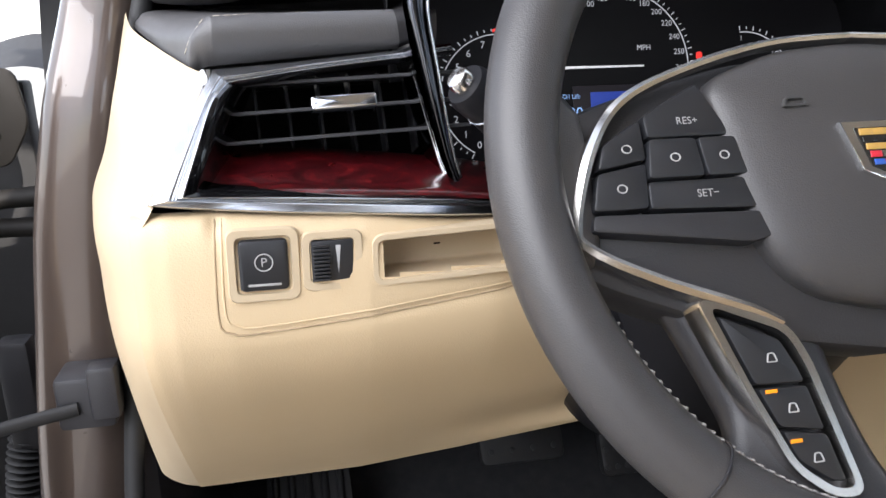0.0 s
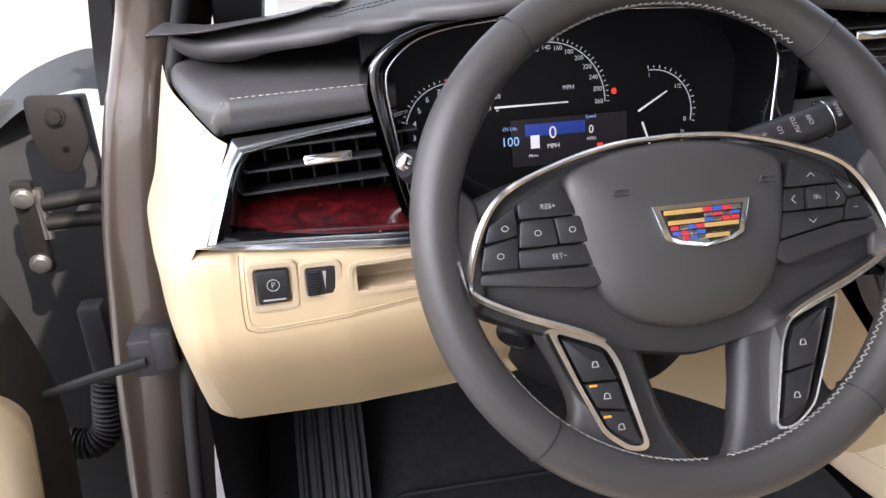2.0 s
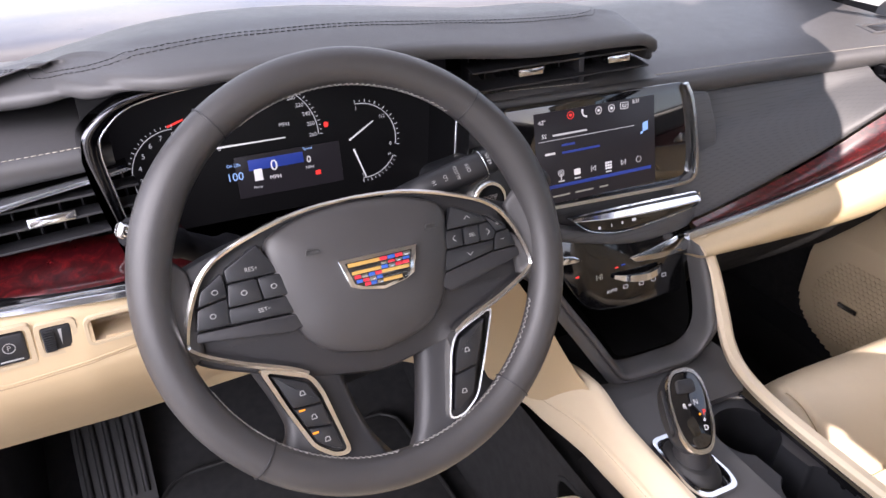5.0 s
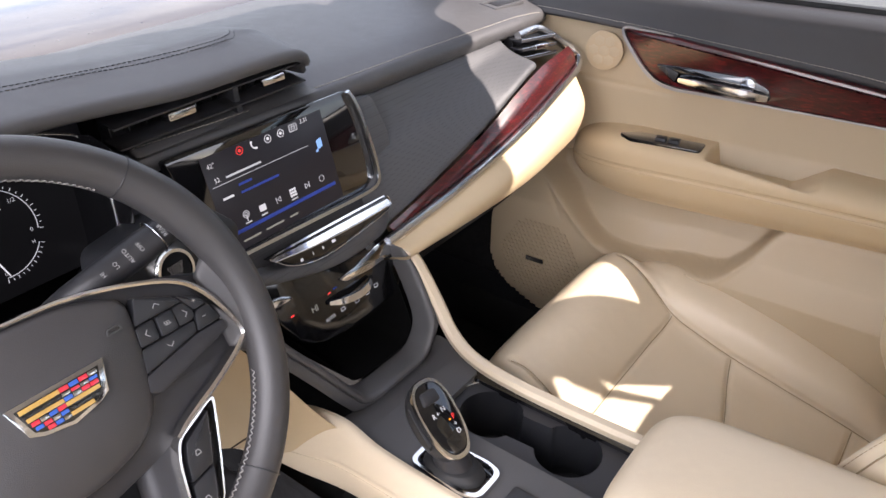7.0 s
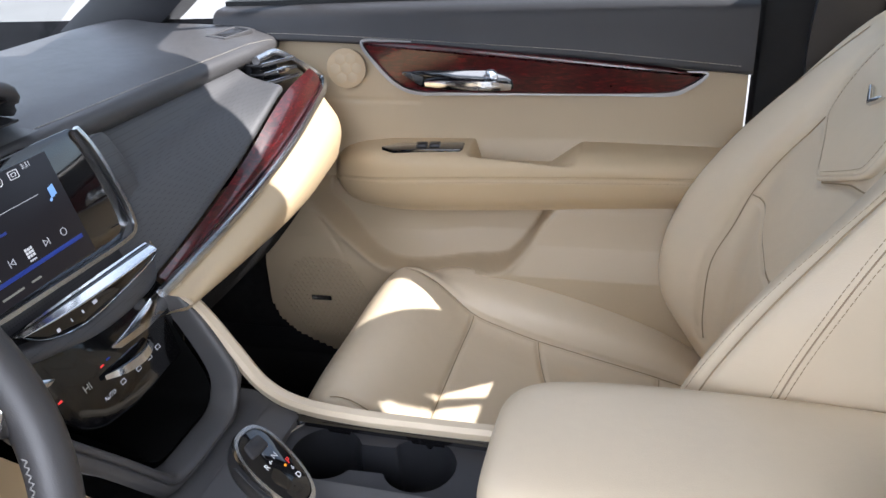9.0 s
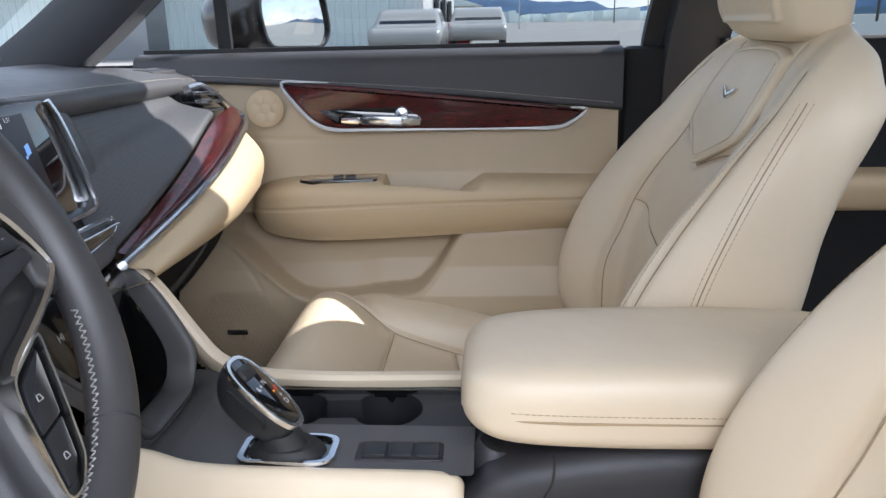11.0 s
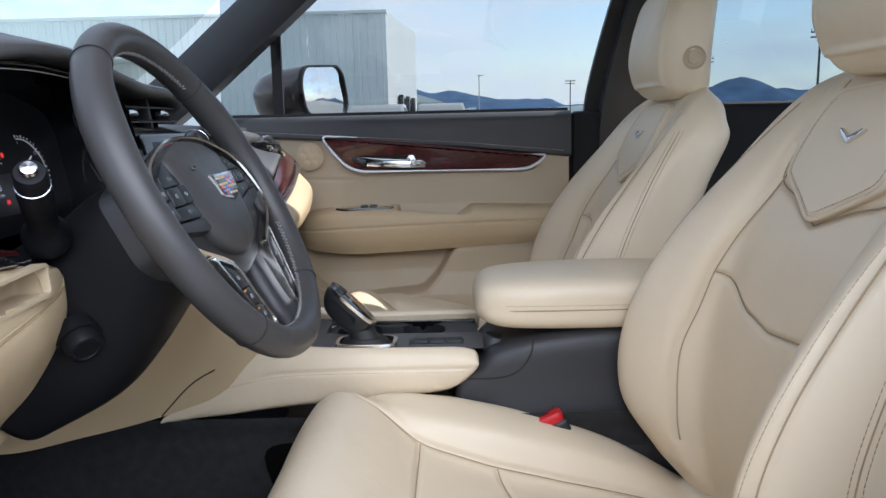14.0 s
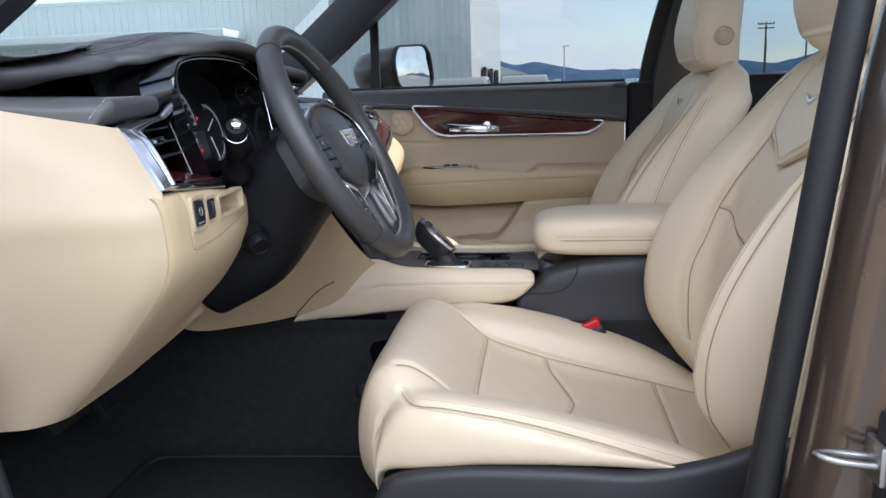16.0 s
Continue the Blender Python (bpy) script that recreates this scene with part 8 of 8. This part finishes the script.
wing = thing("front_wing", (-0.92, 0.6, 0.7), "dark inner edge of the front wing with bolted brackets", "car wing")
part("wing_edge", loft([[(-0.80, 0.50, 1.06), (-0.84, 0.47, 1.075), (-0.90, 0.46, 1.06), (-0.96, 0.48, 1.02)], [(-0.82, 0.60, 1.10), (-0.86, 0.58, 1.105), (-0.93, 0.57, 1.08), (-1.0, 0.58, 1.03)]], rubber, 8, 16, flip=True), wing)
part("black_trim", outward(sweep([(-0.80, 0.44, 1.06), (-0.795, 0.44, 1.12), (-0.775, 0.40, 1.20), (-0.74, 0.32, 1.30)], [(-0.012, 0.006), (0.012, 0.006), (0.012, -0.006), (-0.012, -0.006)], rubber, 20, (0, -1, 0.2))), wing)
BRK = Plane((-0.862, 0.43, 1.035), (1, 0.1, 0), (0, 0.1, 1))
part("bracket", plate(BRK, rounded([(-0.03, 0.045), (0.025, 0.04), (0.032, -0.01), (0.01, -0.05), (-0.015, -0.045), (-0.03, 0.0)], 0.012), shaded_metal, 0.006, 0.002, 0.0), wing)
part("bolt", lathe([(0.011, 0.0), (0.011, 0.003), (0.0075, 0.003), (0.0075, 0.008), (0.0, 0.0085)], BRK.at(0.0, 0.018, 0.0), BRK.n, shaded_metal, 6 * 3), wing)
# flat black disc paints the hole's shade
part("bracket_hole", lathe([(0.004, 0.0), (0.0, 0.0004)], BRK.at(0.004, -0.02, 0.0006), BRK.n, shade_black, 14), wing)


strap = thing("door_check_strap", (-0.79, 0.30, 0.80), "black door check strap in a plastic housing", "check strap")
part("housing", block(-0.803, -0.757, 0.286, 0.33, 0.785, 0.832, plastic_grey, 0.005), strap)
part("lug", block(-0.775, -0.752, 0.280, 0.30, 0.795, 0.842, plastic_grey, 0.004), strap)
part("arm", tube([(-0.785, 0.285, 0.806), (-0.83, 0.275, 0.802), (-0.86, 0.27, 0.797), (-0.95, 0.265, 0.775)], 0.0062, rubber, 30, 12, squash=(0.6, 1.0)), strap)
boot = thing("wiring_boot", (-0.87, 0.42, 0.65), "ribbed black rubber wiring boot between door and body", "wiring boot")
bp_ = spline([(-0.935, 0.41, 0.625), (-0.905, 0.405, 0.625), (-0.885, 0.41, 0.645), (-0.878, 0.415, 0.69), (-0.872, 0.42, 0.72)], 120)
part("bellows", tube(list(bp_), [0.017 + 0.004 * math.sin(i * 1.05) for i in range(120)], rubber, 120, 16), boot)
part("cuff", tube([(-0.96, 0.41, 0.625), (-0.93, 0.41, 0.625)], 0.021, plastic, 6, 16, straight=True), boot)
part("connector", block(-0.885, -0.855, 0.40, 0.43, 0.71, 0.825, plastic, 0.006), boot)

dd = thing("driver_door", (-0.95, 0.25, 0.5), "open driver's door seen edge-on, cream inner panel and brown frame", "car door")
DD = Vector((-0.94, -0.342, 0))
DN = Vector((-0.342, 0.94, 0))


def dpos(s, n, z):
    p = Vector((-0.885, 0.195, 0)) + DD * s + DN * n
    return (p.x, p.y, z)


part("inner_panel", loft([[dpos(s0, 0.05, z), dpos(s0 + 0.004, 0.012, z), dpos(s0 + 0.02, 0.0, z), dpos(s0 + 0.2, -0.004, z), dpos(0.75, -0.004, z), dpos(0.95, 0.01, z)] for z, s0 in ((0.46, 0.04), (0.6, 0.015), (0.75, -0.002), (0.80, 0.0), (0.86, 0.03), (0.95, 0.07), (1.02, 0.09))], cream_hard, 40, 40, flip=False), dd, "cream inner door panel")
part("door_edge", outward(loft([[dpos(s0, 0.02, z), dpos(s0 - 0.01, 0.06, z), dpos(s0, 0.12, z), dpos(0.9, 0.13, z), dpos(0.9, 0.02, z)] for z, s0 in ((0.36, 0.05), (0.6, 0.025), (0.8, 0.018), (0.98, 0.055), (1.08, 0.08))], rubber, 30, 30, closed=True, caps=True)), dd, "black sealed front edge of the door")
part("door_frame", outward(loft([[dpos(s0, 0.04, z), dpos(s0 - 0.008, 0.09, z), dpos(s0 + 0.05, 0.12, z), dpos(s0 + 0.35, 0.10, z), dpos(s0 + 0.35, 0.02, z)] for z, s0 in ((0.98, 0.03), (1.08, 0.055), (1.12, 0.075), (1.16, 0.10))], paint, 20, 30, closed=True, caps=True)), dd, "brown painted door frame corner")
part("hinge_bolt", lathe([(0.012, 0), (0.012, 0.003), (0.008, 0.003), (0.008, 0.010), (0.0, 0.0105)], dpos(-0.006, 0.09, 0.96), (1, 0, 0), steel, 18), dd)

def hinge(x, z):
    h = part("door_hinge", block(x - 0.925 + 0.9, x, 0.412, 0.428, z - 0.075, z + 0.04, shaded_metal, 0.004), dd, "brown painted steel hinge with bolts, colour darkened for shade")
    for dz in (0.014, -0.016):
        under(new("hinge_arm", tube([(x + 0.085, 0.43, z + dz), (x + 0.04, 0.425, z + dz * 0.9), (x + 0.005, 0.42, z + dz * 0.8)], [0.014, 0.012, 0.013], shaded_metal, 14, 12, squash=(1.0, 0.75))), h)
    under(new("hinge_pin", tube([(x + 0.003, 0.418, z + 0.03), (x + 0.003, 0.418, z - 0.032)], 0.006, steel, 4, 12, straight=True)), h)
    for dz in (0.022, -0.06):
        under(new("bolt", lathe([(0.012, 0), (0.012, 0.003), (0.008, 0.003), (0.008, 0.010), (0.0, 0.0105)], (x - 0.012, 0.411, z + dz), (0.25, -1, 0), steel, 18)), h)


hinge(-0.90, 0.945)
hinge(-0.915, 0.475)

# ---- centre pillar on the driver's side ----
cp = structure("pillar_centre_left", loft([[(-0.69, y - 0.10, z), (-0.70, y - 0.012, z), (-0.725, y, z), (-0.755, y - 0.004, z), (-0.775, y - 0.02, z), (-0.79, y - 0.05, z), (-0.85, y - 0.085, z), (-0.90, y - 0.10, z), (-0.93, y - 0.12, z)] for z, y in ((0.30, -0.52), (0.60, -0.54), (0.70, -0.552), (0.85, -0.570), (1.0, -0.588), (1.15, -0.608), (1.35, -0.65), (1.52, -0.69))], paint, 50, 40, flip=False), "brown metallic painted centre pillar", "car pillar")
cs_ = structure("pillar_seal", tube([(-0.712, -0.502, 0.45), (-0.712, -0.523, 0.62), (-0.712, -0.537, 0.74), (-0.712, -0.557, 0.90), (-0.712, -0.576, 1.06), (-0.706, -0.594, 1.18), (-0.67, -0.635, 1.36), (-0.60, -0.68, 1.52)], 0.0155, rubber, 60, 14), "thick black rubber seal on the centre pillar", "door seal")
stk = thing("door_striker", (-0.80, -0.56, 0.775), "polished metal door striker on the centre pillar", "door striker")
part("housing", block(-0.835, -0.79, -0.63, -0.60, 0.72, 0.82, plastic, 0.01), stk)
part("striker_loop", tube([(-0.797, -0.605, 0.772), (-0.797, -0.565, 0.776), (-0.805, -0.548, 0.778), (-0.815, -0.565, 0.776), (-0.815, -0.605, 0.772)], 0.0035, steel, 30, 10), stk)
part("striker_plate", block(-0.823, -0.788, -0.603, -0.594, 0.755, 0.793, steel, 0.003), stk)
rp = structure("rear_door_edge", block(-0.96, -0.86, -1.6, -0.66, 0.30, 1.08, paint, 0.03), "brown closed rear door edge", "car door")

# ---- footwell ----
def pedal(name, x, y, z, w, h, tilt, label):
    pd = thing(name, (x, y, z), label, "pedal")
    pl = Plane((x, y, z), (1, 0, 0), (0, math.cos(radians(tilt)), math.sin(radians(tilt))))
    part("pad", plate(pl, rounded([(-w / 2, -h / 2), (w / 2, -h / 2), (w / 2, h / 2), (-w / 2, h / 2)], 0.012), rubber, 0.014, 0.003, 0.0), pd)
    k = 0
    for i in range(4):
        for j in range(max(2, int(h / 0.022))):
            part("stud", lathe([(0.004, 0), (0.004, 0.002), (0.0, 0.0025)], pl.at(-w / 2 + w * (i + 0.5) / 4, -h / 2 + h * (j + 0.5) / max(2, int(h / 0.022)), 0), pl.n, plastic_grey, 8), pd)
    part("arm", tube([pl.at(0, h * 0.2, -0.012), (x, y + 0.06, z + 0.12), (x, y + 0.10, z + 0.22)], 0.010, plastic, 12, 10), pd)
    return pd


pedal("brake_pedal", -0.335, 0.50, 0.60, 0.11, 0.065, 55, "black rubber studded brake pedal")
pedal("accelerator_pedal", -0.19, 0.53, 0.585, 0.055, 0.14, 62, "black accelerator pedal with raised studs")
fr_ = thing("foot_rest", (-0.60, 0.55, 0.45), "black ribbed rubber foot rest", "foot rest")
part("rest_body", loft([[(x, 0.42, 0.375), (x, 0.47, 0.42), (x, 0.60, 0.56), (x, 0.66, 0.64), (x, 0.70, 0.65)] for x in (-0.66, -0.61, -0.55)], rubber, 8, 24), fr_)
for i in range(5):
    part("rib", tube([(-0.648 + i * 0.021, 0.45, 0.407), (-0.648 + i * 0.021, 0.60, 0.563), (-0.648 + i * 0.021, 0.65, 0.63)], 0.005, rubber, 14, 8), fr_)
mat_ = thing("floor_mat", (-0.33, 0.2, 0.385), "black carpet floor mat with bound edge", "floor mat")
mo_ = rounded([(-0.56, 0.40), (-0.52, 0.47), (-0.12, 0.47), (-0.10, 0.10), (-0.10, -0.10), (-0.58, -0.10)], 0.05)
MT = Plane((0, 0, 0.395), (1, 0, 0), (0, 1, 0.0))
part("mat", plate(MT, mo_, carpet, 0.010, 0.002, 0.004), mat_)
part("binding", tube([MT.at(a, b, 0.004) for a, b in mo_], 0.004, rubber, 140, 8, closed=True), mat_)

# open bin in the console side, under the cream pad
bin_ = thing("side_bin", (-0.05, -0.02, 0.6), "black plastic console side with an open storage bin", "storage bin")
BN = Plane((-0.052, 0.08, 0.585), (0, -1, 0), (0.0, 0, 1))
bi = rounded([(0.035, 0.048), (0.26, 0.060), (0.26, -0.085), (0.075, -0.085)], [0.012, 0.02, 0.02, 0.05], 5)
part("side_cover", loft([[(-0.062, y, 0.672), (-0.060, y, 0.655), (-0.054, y, 0.64), (-0.052, y, 0.5), (-0.056, y, 0.38)] for y in (-0.55, -0.25, 0.0, 0.2, 0.5)], carpet, 30, 20), bin_)
part("bin_rim", frame_ring(BN, bi, inset(ccw(bi), 0.008), carpet, 0.01, 0.003, 0.004), bin_)
# flat black plate paints the shade inside the bin
part("bin_shade_plate", plate(BN, inset(ccw(bi), 0.006), shade_black, 0.003, 0.0005, 0.002), bin_)

# ---- outside ----
hall = thing("hall_building", (34, 10, 0), "pale green-white metal clad hall with a taller end block", "building")


def clad(y0, y1, z1, x, mat, pitch=0.3):
    """A ribbed cladding wall facing the car."""
    V, F = [], []
    ys = []
    y = y0
    while y < y1:
        ys += [(y, 0.0), (y + pitch * 0.35, 0.0), (y + pitch * 0.45, -0.05), (y + pitch * 0.55, -0.05), (y + pitch * 0.65, 0.0)]
        y += pitch
    for yy, d in ys:
        V += [(x + d, yy, 0), (x + d, yy, z1)]
    for i in range(len(ys) - 1):
        F.append((2 * i, 2 * i + 1, 2 * i + 3, 2 * i + 2))
    return mesh_of(V, F, mat, False)


part("front_wall", clad(2.15, 60, 5.3, 30.0, wall_white), hall)
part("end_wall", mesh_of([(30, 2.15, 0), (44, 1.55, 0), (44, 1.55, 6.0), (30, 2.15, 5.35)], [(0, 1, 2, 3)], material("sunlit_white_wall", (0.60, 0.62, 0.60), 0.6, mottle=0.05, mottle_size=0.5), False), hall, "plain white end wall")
part("roof_edge", block(29.9, 44, 2.1, 60, 5.28, 5.42, wall_white, 0.03), hall)
part("downpipe", block(29.9, 29.98, 3.2, 3.3, 0, 5.2, wall_white, 0.02), hall)
part("canopy", block(27.5, 30, 11.5, 30, 3.55, 3.85, wall_white, 0.04), hall, "flat canopy above a door")
part("dock_door", block(29.93, 30, 12.4, 16.0, 0, 3.0, car_grey, 0.02), hall, "grey roller door")
for k in range(3):
    part("window", block(34 + k * 3 - 0.5, 34 + k * 3 + 0.5, 1.75 - k * 0.13, 1.93 - k * 0.13, 0.6, 2.2, dark_glass, 0.02), hall)
low_b = thing("low_building", (60, 0, 0), "low tan building beyond the parked cars", "building")
part("walls", block(58, 66, 0.5, 3.5, 0, 2.3, material("tan_wall", (0.42, 0.36, 0.26), 0.8), 0.05), low_b)
part("roof", mesh_of([(58, 0.0, 2.3), (66, 0.0, 2.3), (66, 3.5, 3.4), (58, 3.5, 3.4), (58, 3.5, 2.3), (66, 3.5, 2.3)], [(0, 1, 2, 3), (0, 3, 4), (1, 5, 2)], wall_white, False), low_b)


def ridge(name, dist, y0, y1, base, amp, seed, mat, label, n=260):
    V, F = [], []
    for i in range(n):
        y = y0 + (y1 - y0) * i / (n - 1)
        h = base + amp * (noise.noise((y * 0.0022 + seed, 0, 0)) + 0.5 * noise.noise((y * 0.007 + seed, 3, 0)) + 0.2 * noise.noise((y * 0.02 + seed, 7, 0)))
        h += 0.75 * amp * math.exp(-((y - 130) / 170) ** 2)
        for k, (dd_, f) in enumerate(((0, 0.0), (60, 0.35), (140, 0.7), (260, 1.0), (420, 0.8))):
            V.append((dist + dd_, y, max(0.0, h * f * (1 + 0.12 * noise.noise((y * 0.02, k, seed))))))
    F = grid_faces(n, 5, flip=True)
    return tagged(new(name, mesh_of(V, F, mat)), label, "hills", kind="structure")


ridge("backdrop", 2000, -3200, 1400, 58, 44, 2.4, hill_mat, "far wooded hills on the horizon, haze blue in their colour")
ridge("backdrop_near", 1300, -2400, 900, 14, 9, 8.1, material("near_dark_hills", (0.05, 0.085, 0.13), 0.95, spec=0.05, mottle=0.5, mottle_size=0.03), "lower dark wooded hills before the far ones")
town = thing("far_town", (600, -60, 0), "pale specks of a distant town", "town", kind="stuff")
rng = random.Random(5)
bits = [block(600 + rng.uniform(-80, 150), 600 + rng.uniform(160, 170), y, y + rng.uniform(3, 10), 0, rng.uniform(3, 8), wall_white, 0) for y in [rng.uniform(-190, -5) for _ in range(46)]]
part("far_houses", merged(bits), town)


def utility_pole(x, y, h, arm, label):
    p = thing("utility_pole", (x, y, 0), label, "utility pole", "utility poles")
    part("post", tube([(x, y, 0), (x, y, h)], [0.011 * h + 0.06, 0.008 * h + 0.05], wood_pole, 6, 10, straight=True), p)
    if arm:
        for dz in (0.35, 1.1):
            part("crossarm", block(x - 0.08, x + 0.08, y - 1.5, y + 1.5, h - dz - 0.1, h - dz + 0.1, wood_pole, 0.02), p)
        for dy in (-1.4, -0.8, 0.8, 1.4):
            part("insulator", lathe([(0.07, 0), (0.09, 0.12), (0.05, 0.3)], (x, y + dy, h - 0.25), (0, 0, 1), wood_pole, 8), p)
    return p


utility_pole(120, -58.2, 13.2, True, "tall wooden utility pole with two crossarms")
utility_pole(150, -43.5, 12.0, True, "tall wooden utility pole with two crossarms")
utility_pole(170, -57.5, 13.0, True, "tall wooden utility pole with two crossarms")
utility_pole(160, -46.5, 9.5, False, "slim wooden utility pole")
utility_pole(230, -37.0, 11.5, True, "far wooden utility pole with crossarms")


def lamp_post(x, y, h):
    p = thing("street_lamp", (x, y, 0), "slim grey street lamp on the lot", "street lamp", "street lamps")
    part("post", tube([(x, y, 0), (x, y, h)], [0.11, 0.07], steel, 6, 8, straight=True), p)
    part("lamp_head", block(x - 0.15, x + 0.15, y - 0.7, y + 0.3, h, h + 0.12, steel, 0.02), p)


lamp_post(120, -5.2, 7.5)
lamp_post(140, -28.5, 7.4)


def parked_car(x, y, w, h, z0, paintm, label, length=4.6):
    """A parked car, nose or tail toward the camera along x."""
    c = thing("parked_car", (x, y, 0), label, "car", "parked cars")
    prof_ = [(0.0, 0.35), (0.0, 0.62), (0.04, 0.68), (0.22, 0.74), (0.36, 1.0), (0.72, 1.0), (0.90, 0.80), (1.0, 0.72), (1.0, 0.35)]
    sec = [[(x + a * length, y + s * w / 2 * (1.0 if b < 0.75 else 0.86), b * h) for a, b in prof_] for s in (-1, -0.9, 0.9, 1)]
    part("body", outward(loft(sec, paintm, 14, 40, closed=True, caps=True, straight_u=True)), c)
    part("windscreen", mesh_of([(x + 0.225 * length, y - w * 0.42, 0.76 * h), (x + 0.225 * length, y + w * 0.42, 0.76 * h), (x + 0.345 * length, y + w * 0.38, 0.965 * h), (x + 0.345 * length, y - w * 0.38, 0.965 * h)], [(0, 1, 2, 3)], dark_glass, False), c)
    for s in (-1, 1):
        part("side_glass", mesh_of([(x + 0.30 * length, y + s * w * 0.463, 0.77 * h), (x + 0.85 * length, y + s * w * 0.463, 0.80 * h), (x + 0.74 * length, y + s * w * 0.44, 0.96 * h), (x + 0.38 * length, y + s * w * 0.44, 0.96 * h)], [(0, 1, 2, 3)], dark_glass, False), c)
        for a in (0.17, 0.82):
            part("wheel", lathe([(0.0, -0.1), (0.33, -0.1), (0.34, 0.0), (0.33, 0.1), (0.0, 0.1)], (x + a * length, y + s * (w / 2 - 0.1), 0.34), (0, 1, 0), rubber, 24), c)
        part("headlight", block(x - 0.02, x + 0.1, y + s * w * 0.36 - 0.2, y + s * w * 0.36 + 0.2, 0.55 * h, 0.63 * h, steel, 0.02), c)
    part("grille", block(x - 0.03, x + 0.05, y - w * 0.25, y + w * 0.25, 0.42 * h, 0.58 * h, dark_glass, 0.02), c)
    return c


parked_car(20.2, 1.9, 1.9, 1.52, 0, car_white, "white parked estate car beside the hall")
parked_car(26, 0.0, 1.95, 1.62, 0, car_white, "white parked pickup facing the camera")
parked_car(27, 1.2, 1.8, 1.15, 0, car_red, "small red parked car between white ones")
